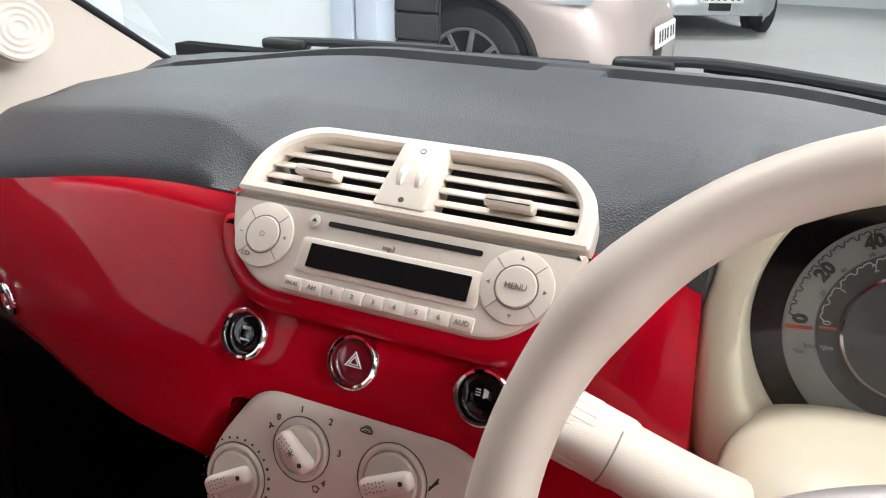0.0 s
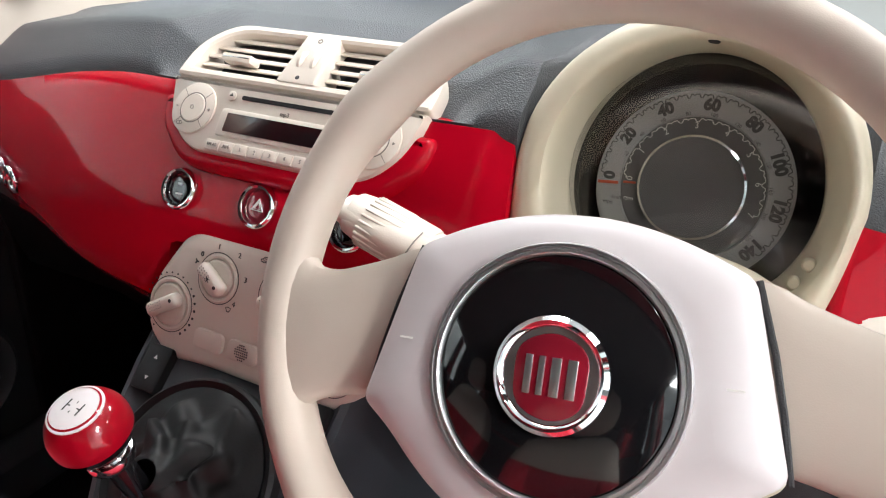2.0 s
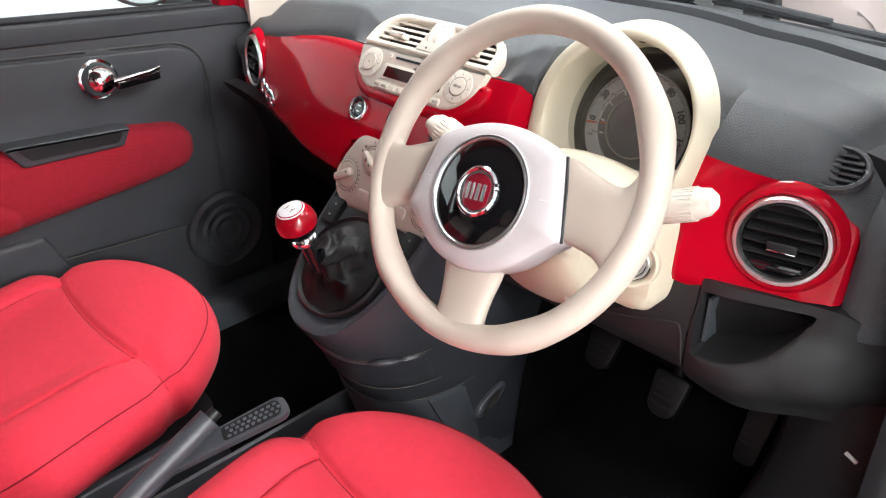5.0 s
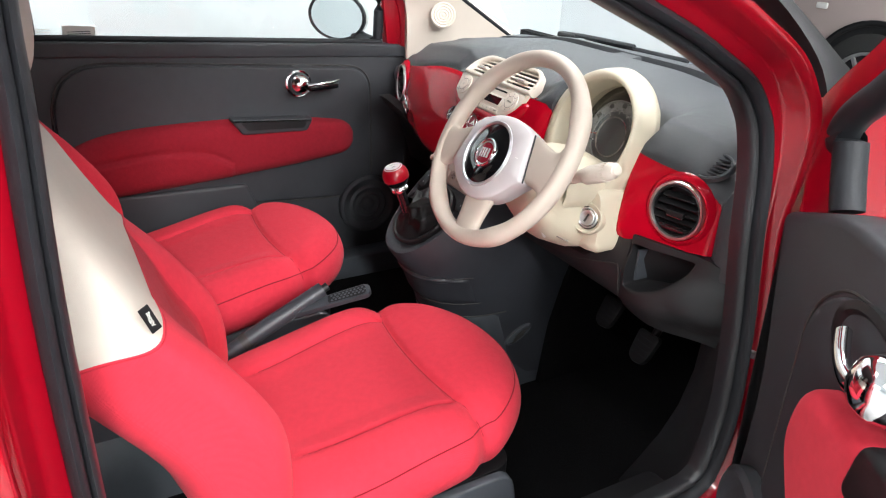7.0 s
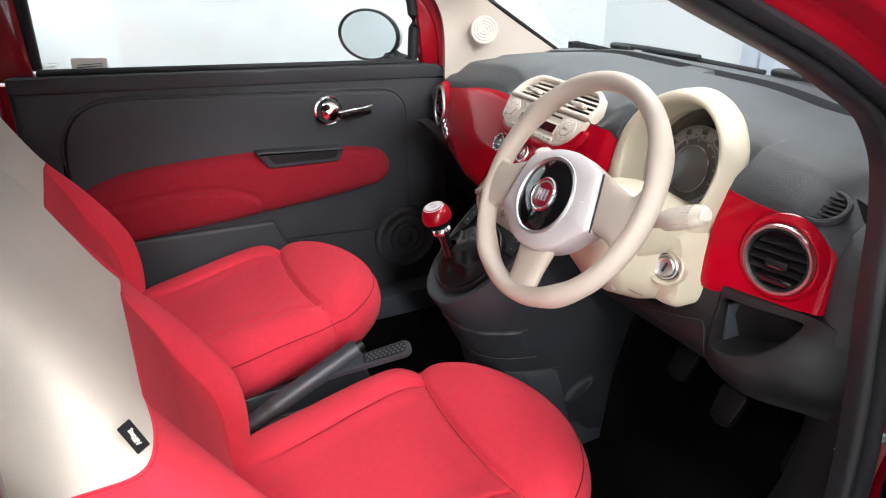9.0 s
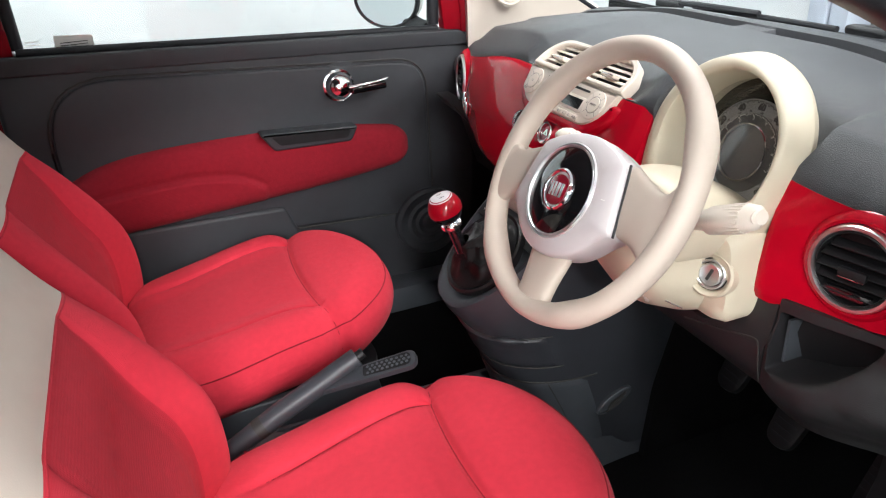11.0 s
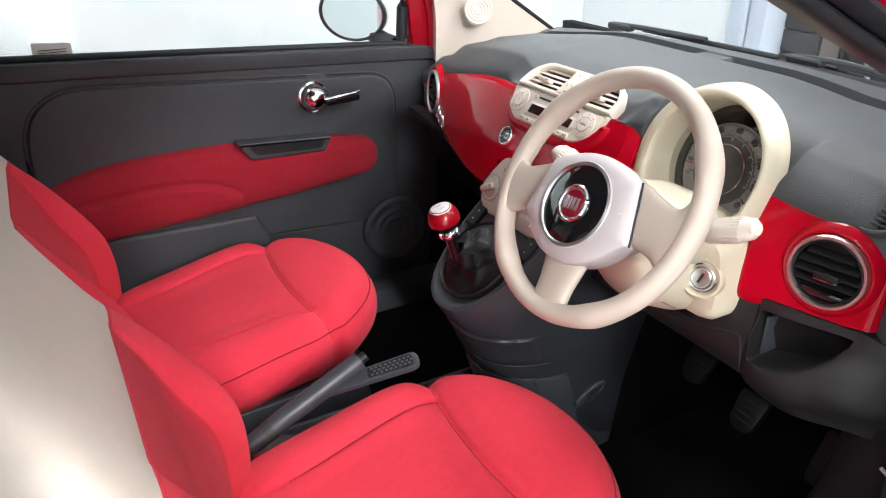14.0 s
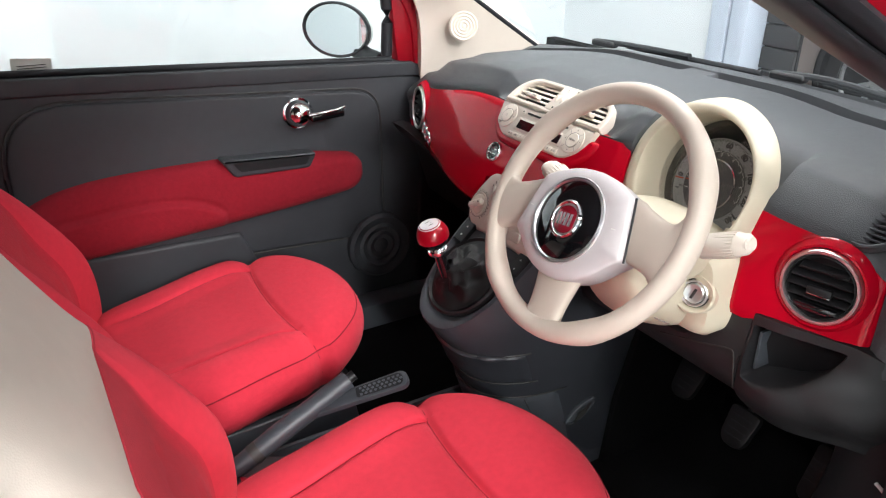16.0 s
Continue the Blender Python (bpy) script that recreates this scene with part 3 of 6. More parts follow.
def ringed(outline, hole, m, depth, lip):
    """A frame between two outlines of equal count, with a rounded outer edge."""
    loops = [[m @ Vector((x, y, h)) for x, y in o] for o, h in ((hole, -0.02), (hole, depth - lip), (shrink(hole, -lip), depth), (shrink(outline, lip), depth), (outline, depth - lip), (outline, -0.03))]
    return loft(loops, cap=False)


hole = [(x * 0.91, 0.0325 + (y - 0.0325) * 0.74) for x, y in outer]
part("frame", ringed(outer, hole, vent_at(0, 0), 0.007, 0.002), CREAM, vents)
part("cavity", plate(shrink(outer, 0.004), vent_at(0, 0, -0.03), 0.004), BLACKP, vents)
part("centre_block", plate(rounded([(-0.019, 0.006), (0.019, 0.006), (0.0165, 0.0575), (-0.0165, 0.0575)], 0.003), vent_at(0, 0, -0.015), 0.0235, 0.002), CREAM, vents)
for side in (-1, 1):
    for k in range(5):
        s = 0.0075 + 0.0100 * k
        reach = 0.110 if s < 0.035 else 0.110 - 0.012 * ((s - 0.035) / 0.02) ** 2
        m = vent_at(side * (0.017 + reach) / 2, s, -0.004) @ pose(0, 0.0068, 0, 62, 0, 0)
        part("slat", box(m, reach - 0.015, 0.0018, 0.0072, 0.0008), CREAM, vents)
    tab = part("tab", box(vent_at(side * 0.0685, 0.0265, -0.002) @ pose(0, 0, 0, 22, 0, 0), 0.031, 0.0075, 0.014, 0.002), CREAM, vents)
    part("tab_edge", box(vent_at(side * 0.0685, 0.0222, 0.0095) @ pose(0, 0, 0, 22, 0, 0), 0.028, 0.0012, 0.002, 0.0004), CHROME, tab)
    wheel_m = vent_at(side * 0.0065, 0.031, 0.0) @ pose(0, 0, 0, 0, 90, 0)
    roll = part("thumb_wheel", lathe([(0.0005, -0.0028), (0.0105, -0.0028), (0.0122, -0.0014), (0.0122, 0.0014), (0.0105, 0.0028), (0.0005, 0.0028)], wheel_m, 28), CREAM, vents)
    for k in range(6):
        s = 0.022 + 0.0036 * k
        part("rib", box(vent_at(side * 0.0065, s, 0.0046 + 0.0046 * (1 - ((s - 0.031) / 0.011) ** 2)), 0.0046, 0.0008, 0.0012, 0.0003), CREAM, roll, smooth=0)
part("mark", lathe([(0.0022, 0), (0.0022, 0.0003), (0.0017, 0.0003), (0.0017, 0)], vent_at(0, 0.0515, 0.0085), 20, cap=False), INK, vents)
part("mark", lathe([(0.0019, 0), (0.0019, 0.0004)], vent_at(0, 0.0115, 0.0085), 20), INK, vents)

# ---- push buttons in the red band ----


def fascia_pose(x, z, out=0.0):
    best = min((abs(red_face(x, t / 60)[1] - z), t / 60) for t in range(61))[1]
    y, zz = red_face(x, best)
    y2, z2 = red_face(x, min(1.0, best + 0.04))
    y3, z3 = red_face(x + 0.01, best)
    across = Vector((0.01, y3 - y, z3 - zz)).normalized()
    down = Vector((0, y2 - y, z2 - zz)).normalized()
    n = across.cross(-down).normalized()
    if n.y > 0:
        n = -n
    return frame_at(Vector((x, y, z)) + out * n, n)


def push_button(x, z, face, label, red=False):
    m = fascia_pose(x, z)
    b = thing("push_button", m.translation, label, "button", "buttons in the red band")
    part("ring", lathe([(0.0175, -0.004), (0.0184, 0.0030), (0.0178, 0.0056), (0.0164, 0.0070), (0.0148, 0.0064), (0.0138, 0.0035), (0.0138, -0.004)], m, 40, cap=False), CHROME, b, "polished chrome ring")
    part("cap", lathe([(0.0137, -0.004), (0.0137, 0.0012), (0.011, 0.0028), (0.004, 0.0022), (0.0004, 0.002)], m, 36), face, b)
    return b, m


b, m = push_button(-0.092, 0.908, GLOSSBLACK, "round black button with a chrome ring")
part("mark", box(m @ pose(0, 0.004, 0.0024), 0.006, 0.0022, 0.0006, 0.0002), SATIN, b)
part("mark", box(m @ pose(0, -0.004, 0.0024), 0.007, 0.0012, 0.0006, 0.0002), INKW, b)
b, m = push_button(-0.008, 0.909, GARNET, "round red hazard light button with a chrome ring")
for s in (0.0062, 0.0036):
    tri_o = [(-s, -0.55 * s), (s, -0.55 * s), (0, 1.05 * s)]
    tri_i = [(0.80 * x, 0.80 * y) for x, y in tri_o]
    part("mark", loft([[m @ Vector((x, y, h)) for x, y in o] for o, h in ((tri_o, 0.002), (tri_o, 0.0032), (tri_i, 0.0032), (tri_i, 0.002))], cap=False), INKW, b, smooth=0)
b, m = push_button(0.079, 0.909, GLOSSBLACK, "round black fog lamp button with a chrome ring")
part("mark", plate([(-0.001, -0.003), (0.002, -0.0018), (0.002, 0.0018), (-0.001, 0.003)], m @ pose(0.001, 0.002, 0.0024), 0.0005), INKW, b, smooth=0)
for k in range(3):
    part("mark", box(m @ pose(-0.0035, 0.0003 + 0.0017 * k, 0.0024), 0.003, 0.0005, 0.0005), INKW, b, smooth=0)

# ---- heater panel ----
HN = Vector((0, -0.929, 0.370))
HA = Vector((0, 0.142, 0.865))


def heat_at(u, s, h=0.0):
    return frame_at(HA + Vector((u, 0, 0)) + s * Vector((0, 0.370, 0.929)) + h * HN, HN, (0, 0.370, 0.929))


heater = thing("heater_panel", (0, 0.12, 0.81), "cream heater panel with round rotary knobs", "heater panel")
part("panel", plate(rounded([(-0.075, 0.0165), (0.075, 0.0165), (0.121, -0.03), (0.121, -0.062), (0.090, -0.096), (0.045, -0.093), (-0.045, -0.093), (-0.078, -0.098), (-0.110, -0.075), (-0.108, -0.035)], [0.02, 0.02, 0.03, 0.03, 0.03, 0.03, 0.03, 0.03, 0.03, 0.04], 6), heat_at(0, 0, -0.05), 0.053, 0.008, 4), CREAM, heater)
for u, s, r, turn in ((-0.082, -0.05, 0.0225, 30), (-0.0355, -0.017, 0.020, -35), (0.031, -0.018, 0.0225, 25), (0.086, -0.056, 0.0225, -10)):
    m = heat_at(u, s, 0.003)
    bezel = part("knob_bezel", lathe([(r, -0.002), (r, 0.0012), (r - 0.0012, 0.0022), (r - 0.003, 0.0016), (r - 0.0035, -0.001)], m, 44, cap=False), CREAM, heater)
    knob = part("knob", lathe([(r - 0.004, -0.003), (r - 0.0045, 0.0015), (r - 0.006, 0.0028), (0.004, 0.003), (0.0005, 0.003)], m, 40), CREAM, heater)
    part("grip", box(m @ pose(0, 0, 0.002, 0, 0, turn), 2 * r - 0.009, 0.0125, 0.0105, 0.0045, 4), CREAM, knob)
    part("mark", lathe([(0.0016, 0), (0.0016, 0.0004)], m @ pose(0, 0, 0, 0, 0, turn) @ pose(r - 0.0105, 0, 0.0124), 16), INK, knob)
for word, u, s in (("0", -0.0555, -0.001), ("1", -0.039, 0.0085), ("2", -0.017, 0.006), ("3", -0.0075, -0.012), ("4", -0.0155, -0.034)):
    part("writing", letters(word, 0.0062, heat_at(u, s, 0.0033)), INK, heater, smooth=0)
dots = bmesh.new()
for k in range(22):
    a = radians(-55 + 290 * k / 21)
    lathe([(0.00085 + 0.00035 * (k < 7), 0), (0.00085 + 0.00035 * (k < 7), 0.0003)], heat_at(-0.082 + 0.0268 * math.cos(a), -0.05 + 0.0268 * math.sin(a), 0.003), 8, dots)
part("dot_scale", dots, INK, heater)
for u in (-0.052, -0.016, 0.02):
    part("push_key", plate(rect(0.031, 0.017, 0.006), heat_at(u + 0.018, -0.069, 0.002), 0.004, 0.0018), CREAM, heater)
mesh_dots = bmesh.new()
for i in range(-3, 4):
    for j in range(-3, 4):
        if i * i + j * j < 12:
            lathe([(0.0007, 0), (0.0007, 0.0003)], heat_at(0.002 + 0.002 * i, -0.069 + 0.002 * j, 0.0061), 6, mesh_dots)
part("mesh_dots", mesh_dots, INK, heater)


def icon(points, u, s, size, width=0.0005, closed=True, parent=None):
    """A thin line drawing on the heater panel."""
    return part("symbol", tube([heat_at(u + size * x, s + size * y, 0.0031) @ Vector((0, 0, 0)) for x, y in points], width, 5, closed), INK, parent or heater)


def knob_line(u, s, r):
    part("scale_ring", lathe([(r, 0.0), (r, 0.0003), (r - 0.0006, 0.0003), (r - 0.0006, 0.0)], heat_at(u, s, 0.003), 48, cap=False), INK, heater)


for u, s, r in ((-0.082, -0.05, 0.0240), (-0.0355, -0.017, 0.0215), (0.031, -0.018, 0.0240), (0.086, -0.056, 0.0240)):
    knob_line(u, s, r)
SIDECAR = [(-1, -0.3), (-0.9, 0.1), (-0.5, 0.2), (-0.2, 0.6), (0.5, 0.6), (0.8, 0.15), (1, 0.0), (1, -0.3), (0.5, -0.4), (-0.5, -0.4)]
icon(SIDECAR, 0.0085, 0.008, 0.0042)
icon([(-0.4, -0.1), (0.3, -0.1), (0.3, 0.3), (-0.1, 0.3)], 0.0085, 0.008, 0.0042, 0.0004, False)
icon([(0.2 * y + x * 0.6, x) for x, y in SIDECAR], 0.0585, -0.012, 0.0045)
icon([(-0.9, -0.6), (0.5, 0.5)], 0.0595, -0.012, 0.0042, 0.0005, False)
icon([(-1, 0.6), (0, 0.85), (1, 0.6), (0.45, -0.6), (-0.45, -0.6)], -0.0205, -0.0395, 0.0026)
for k in range(3):
    icon([(0, 0), (math.cos(2.1 * k), math.sin(2.1 * k))], -0.0605, -0.008, 0.0022, 0.0007, False)
for turn in (0, 60, 120):
    c, sn = math.cos(radians(turn)), math.sin(radians(turn))
    part("symbol", box(heat_at(-0.0355, -0.017, 0.0155) @ pose(0, 0, 0, 0, 0, turn), 0.0055, 0.0005, 0.0004), INK, heater, smooth=0)
icon([(-0.8, 0.5), (0.8, 0.5), (0.6, -0.5), (-0.6, -0.5)], 0.112, -0.032, 0.0028)
# pips pressed into the knobs' grips
for u, s, turn, n in ((-0.082, -0.05, 30, 6), (-0.0355, -0.017, -35, 5), (0.031, -0.018, 25, 6), (0.086, -0.056, -10, 6)):
    pips = bmesh.new()
    for i in range(n):
        for j in (-1, 0, 1):
            lathe([(0.00065, 0), (0.00045, 0.0003)], heat_at(u, s, 0.003) @ pose(0, 0, 0, 0, 0, turn) @ pose(-0.012 + 0.0026 * i, 0.0026 * j + 0.0006 * (i % 2), 0.0124), 6, pips)
    part("grip_pips", pips, PRINT, heater)

# ---- steering wheel ----
WN, WU = Vector((0, -0.857, 0.515)), Vector((0, 0.515, 0.857))
WC = Vector((0.294, 0.033, 0.957))
SPIN = 7.0


def wheel_at(u, s, h=0.0, turned=True):
    m = frame_at(WC, WN, WU)
    hub = Matrix.Translation((0, -0.022, 0))
    return m @ (hub @ pose(0, 0, 0, 0, 0, SPIN) if turned else hub) @ Matrix.Translation((u, s, h))


wheel = thing("steering_wheel", WC - 0.05 * WN, "cream leather three-spoke steering wheel", "steering wheel")


def rim_radius(a):
    """Thumb rests swell the rim beside the spokes."""
    d = math.degrees(a) % 360
    return 0.0138 + 0.0020 * sum(bell((d - c + 180) % 360 - 180, 0, 9) for c in (32, 148, 305, 235))


m = frame_at(WC, WN, WU)
loops = []
for k in range(96):
    a = 2 * math.pi * k / 96
    r = rim_radius(a)
    loops.append([m @ Vector(((0.1605 + r * math.cos(w)) * math.cos(a), (0.1605 + r * math.cos(w)) * math.sin(a), 1.15 * r * math.sin(w))) for w in [2 * math.pi * i / 16 for i in range(16)]])
loops.append(loops[0])
bm = loft(loops, cap=False)
bmesh.ops.remove_doubles(bm, verts=bm.verts[:], dist=1e-6)
part("rim", bm, RIM, wheel, "cream leather rim")


def spoke(rows, depth):
    """A lofted arm: rows of (u, s, half width, h) along it."""
    out = []
    for k, (u, s, w, h, du, ds) in enumerate(rows):
        ring = []
        for i in range(20):
            a = 2 * math.pi * i / 20
            c, q = math.cos(a), math.sin(a)
            off, lift = w * math.copysign(abs(c) ** 0.7, c), depth * 0.5 * math.copysign(abs(q) ** 0.7, q) * (1 if q > 0 else 0.7)
            ring.append(wheel_at(u + off * du, s + off * ds, h + lift) @ Vector((0, 0, 0)))
        out.append(ring)
    return loft(out)


for side in (-1, 1):
    arm_rows = smooth_path([(0.05, 0.013, 0.042, -0.004), (0.080, 0.0135, 0.0385, -0.003), (0.096, 0.0095, 0.0355, -0.002), (0.116, 0.0040, 0.0340, -0.001), (0.130, -0.0005, 0.0350, 0.0), (0.141, -0.0040, 0.0410, 0.0), (0.149, 0.003, 0.0470, 0.0), (0.156, 0.012, 0.0480, 0.0)], 3)
    part("spoke", spoke([(side * u, q, w, h, 0, 1) for u, q, w, h in arm_rows], 0.024), RIM, wheel)
arm_rows = smooth_path([(-0.04, 0.042, 0.0), (-0.072, 0.0355, -0.002), (-0.10, 0.0300, -0.002), (-0.120, 0.0290, -0.002), (-0.131, 0.033, -0.002), (-0.138, 0.044, -0.002)], 3)
part("spoke", spoke([(0.001, q, w, h, 1, 0) for q, w, h in arm_rows], 0.022), RIM, wheel)


def hub_outline(s=1.0):
    half = [(0.0945, -0.0265), (0.078, -0.0385), (0.066, -0.0500), (0.052, -0.0612), (0.034, -0.0702), (0.012, -0.0755)]
    upper = [(0.0755, 0.0510), (0.054, 0.0612), (0.033, 0.0680), (0.012, 0.0715)]
    pts = rounded([(-x, y) for x, y in half] + half[::-1] + upper + [(-x, y) for x, y in upper[::-1]], [0.005] + [0.012] * 10 + [0.005, 0.006] + [0.012] * 6 + [0.006], 4)
    return [(s * x, s * y) for x, y in pts]


hub_loops = [[wheel_at(0, 0) @ Vector((x, y, h)) for x, y in hub_outline(s)] for s, h in ((0.97, -0.02), (1.0, -0.005), (1.0, 0.0125), (0.992, 0.0152), (0.96, 0.0175), (0.87, 0.0210), (0.72, 0.0235))]
pad = part("airbag_pad", loft(hub_loops), HUBW, wheel, "satin white airbag pad")
part("badge_plate", lathe([(0.0522, 0.020), (0.0522, 0.0240), (0.0505, 0.0252), (0.02, 0.0262), (0.0005, 0.0262)], wheel_at(0, 0), 60), GLOSSBLACK, wheel, "gloss black round badge plate")
part("badge_ring", lathe([(0.0572, 0.018), (0.0574, 0.0245), (0.0566, 0.0262), (0.0553, 0.0262), (0.0547, 0.0252), (0.0541, 0.0264), (0.0528, 0.0266), (0.0519, 0.0256), (0.0515, 0.0235)], wheel_at(0, 0), 64, cap=False), SATIN, wheel, "satin metal ring")
logo = part("badge", lathe([(0.0252, 0.025), (0.0252, 0.0285), (0.0232, 0.0305), (0.0215, 0.0298), (0.0205, 0.0282)], wheel_at(0, 0), 48, cap=False), CHROME, wheel, "round chrome and garnet badge")
part("badge_face", plate(rounded([(-0.0155, -0.014), (0, -0.0205), (0.0155, -0.014), (0.0165, 0.012), (0, 0.0195), (-0.0165, 0.012)], 0.008, 5), wheel_at(0, 0, 0.0255), 0.0035, 0.001), GARNET, logo)
part("badge_back", lathe([(0.0212, 0.0255), (0.0212, 0.0277), (0.0005, 0.0277)], wheel_at(0, 0), 40), SATIN, logo)
for k, (x, w) in enumerate(((-0.0095, 0.0032), (-0.0038, 0.0028), (0.0025, 0.0042), (0.0095, 0.0042))):
    part("badge_bar", box(wheel_at(x, -0.0005, 0.0288), w, 0.0165, 0.0009, 0.0003), SATIN, logo)
for side in (-1, 1):
    part("seam", tube([wheel_at(side * x, y, h) @ Vector((0, 0, 0)) for x, y, h in ((0.0950, -0.0275, 0.0085), (0.0905, -0.002, 0.0095), (0.0850, 0.022, 0.0095), (0.0762, 0.051, 0.0085))], 0.0015, 8), KNEE, pad)
    part("horn_mark", box(wheel_at(side * 0.072, 0.006, 0.0218), 0.007, 0.0009, 0.0004), TAGMAT, pad, smooth=0)
part("airbag_plate", plate(rect(0.030, 0.0072, 0.0015), wheel_at(0.0, -0.0635, 0.0190) @ pose(0, 0, 0, 8, 0, 0), 0.0012, 0.0004), HUBW, pad)
part("writing", letters("AIRBAG", 0.0052, wheel_at(0.0, -0.0635, 0.0204) @ pose(0, 0, 0, 8, 0, 0)), TAGMAT, pad, smooth=0)

# ---- steering column, stalks, ignition ----
column = thing("steering_column", (0.30, 0.2, 0.80), "ivory steering column shroud with ignition lock", "steering column")


def oval(cx, y, cz, w, h, power=2.6, n=28, tip=0.0):
    res = []
    for k in range(n):
        a = 2 * math.pi * k / n
        c, s = math.cos(a), math.sin(a)
        res.append((cx + w * math.copysign(abs(c) ** (2 / power), c), y + tip * s, cz + h * math.copysign(abs(s) ** (2 / power), s)))
    return res


part("shroud", loft([oval(0.296, 0.055, 0.895, 0.050, 0.028), oval(0.297, 0.075, 0.876, 0.070, 0.046), oval(0.294, 0.105, 0.850, 0.072, 0.063), oval(0.289, 0.155, 0.830, 0.080, 0.066), oval(0.288, 0.190, 0.826, 0.090, 0.067), oval(0.288, 0.260, 0.826, 0.098, 0.067)]), IVORY, column)
part("upper_cowl", loft([oval(0.297, 0.150, 0.893, 0.060, 0.034, 2.4, 40), oval(0.297, 0.118, 0.894, 0.070, 0.043, 2.4, 40), oval(0.297, 0.112, 0.895, 0.076, 0.049, 2.4, 40), oval(0.298, 0.116, 0.895, 0.080, 0.052, 2.4, 40), oval(0.298, 0.138, 0.895, 0.084, 0.0515, 2.4, 40),
                         oval(0.298, 0.165, 0.893, 0.087, 0.051, 2.4, 40), oval(0.298, 0.195, 0.888, 0.089, 0.048, 2.4, 40), oval(0.298, 0.228, 0.872, 0.090, 0.045, 2.4, 40), oval(0.298, 0.262, 0.85, 0.090, 0.04, 2.4, 40)]), IVORY, column, smooth=60)
part("cowl_slot", box(frame_at((0.2225, 0.122, 0.912), (-0.35, -0.75, 0.55), (0.55, 0.1, 0.8)), 0.010, 0.022, 0.004, 0.0018, 3), PRINT, column, "slanted screw slot")
part("lock_housing", loft([oval(0.350, 0.1635, 0.836, 0.036, 0.046, 4.5, 40), oval(0.353, 0.168, 0.835, 0.045, 0.057, 4.5, 40), oval(0.354, 0.180, 0.834, 0.0485, 0.061, 5.0, 40), oval(0.354, 0.26, 0.834, 0.049, 0.062, 5.0, 40)]), IVORY, column, smooth=45)
part("split_line", tube(smooth_path([(0.262, 0.0985, 0.812), (0.300, 0.0945, 0.816), (0.340, 0.1030, 0.8115), (0.372, 0.128, 0.800)], 5), 0.0009, 6), PRINT, column, "thin split line in the shroud")
km = frame_at((0.3795, 0.1575, 0.8425), (0.38, -0.88, 0.25))
lock = part("ignition_lock", lathe([(0.033, -0.032), (0.0292, -0.006), (0.0282, 0.001), (0.0255, 0.0035), (0.0228, 0.002), (0.0205, -0.003), (0.0195, -0.006)], km, 40, cap=False), IVORY, column, "raised ivory collar")
part("lock_gap", lathe([(0.0198, -0.006), (0.0198, -0.003), (0.0005, -0.003)], km, 32), INK, lock)
part("lock_ring", lathe([(0.0182, -0.004), (0.0182, 0.0004), (0.0168, 0.0014), (0.0152, 0.0002), (0.0150, -0.004)], km, 36, cap=False), SATIN, lock, "steel outer ring")
part("lock_face", lathe([(0.0138, -0.004), (0.0138, 0.0015), (0.0120, 0.0030), (0.011, 0.0025), (0.0005, 0.0025)], km, 32), SATIN, lock, "steel lock face")
part("keyhole", box(km @ pose(0, 0, 0.0028, 0, 0, -20), 0.0038, 0.015, 0.0008, 0.0003), INK, lock, smooth=0)
part("screw_recess", lathe([(0.0085, 0.0), (0.0075, 0.0012), (0.0005, 0.0012)], frame_at((0.336, 0.0985, 0.805), (0.15, -0.8, -0.55)), 20), TAGMAT, column)


def stalk(points, radii, name, tip_rings):
    st = thing(name, points[0], "cream ribbed column stalk behind the steering wheel", "control stalk", "column stalks")
    sp = smooth_path([(*p, r) for p, r in zip(points, radii)], 6)
    part("arm", tube([p[:3] for p in sp], [p[3] for p in sp], 20, flat=0.72), CREAM, st)
    a, b = Vector(points[-2]), Vector(points[-1])
    mid = a.lerp(b, 0.30)
    m = frame_at(mid, b - a, (0, -0.5, 0.9))
    r = radii[-2] * 0.90
    grip = part("grip", lathe([(r * 1.0, -0.030), (r * 1.06, -0.027), (r * 1.07, 0.0), (r * 1.0, 0.016), (r * 0.86, 0.030), (r * 0.5, 0.036)], m @ Matrix.Diagonal((1, 0.78, 1, 1)), 24), CREAM, st)
    for k in range(24):
        q = 2 * math.pi * k / 24
        part("rib", box(m @ Matrix.Diagonal((1, 0.78, 1, 1)) @ Matrix.Translation((0.985 * r * math.cos(q), 0.985 * r * math.sin(q), -0.010)) @ pose(0, 0, 0, 0, 0, math.degrees(q)), 0.0036, 0.0019, 0.028, 0.0008), CREAM, grip)
    return st


left_stalk = stalk([(0.25, 0.125, 0.905), (0.20, 0.118, 0.918), (0.155, 0.118, 0.932), (0.105, 0.120, 0.946)], [0.017, 0.0205, 0.0195, 0.013], "control_stalk", 0)
stalk([(0.35, 0.125, 0.905), (0.39, 0.118, 0.925), (0.43, 0.116, 0.942), (0.474, 0.120, 0.961)], [0.015, 0.0145, 0.0185, 0.012], "control_stalk", 0)
for x, w, h in ((0.153, 0.0040, 0.0012), (0.1665, 0.0045, 0.0016), (0.176, 0.0060, 0.0014)):
    part("mark", box(frame_at((x, 0.1035, 0.929 - 0.2 * (x - 0.165)), (-0.15, -0.85, 0.5)) @ pose(0, 0, -0.002), w, h, 0.0045), INK, left_stalk, smooth=0)
part("joint", tube([(0.1603, 0.118, 0.9300), (0.1611, 0.118, 0.9297)], 0.0214, 28, flat=0.72), PRINT, left_stalk, "thin joint between grip and arm")

# ---- instrument binnacle ----
GN, GU = Vector((0, -0.939, 0.343)), Vector((0, 0.343, 0.939))
GC = Vector((0.299, 0.262, 0.951))


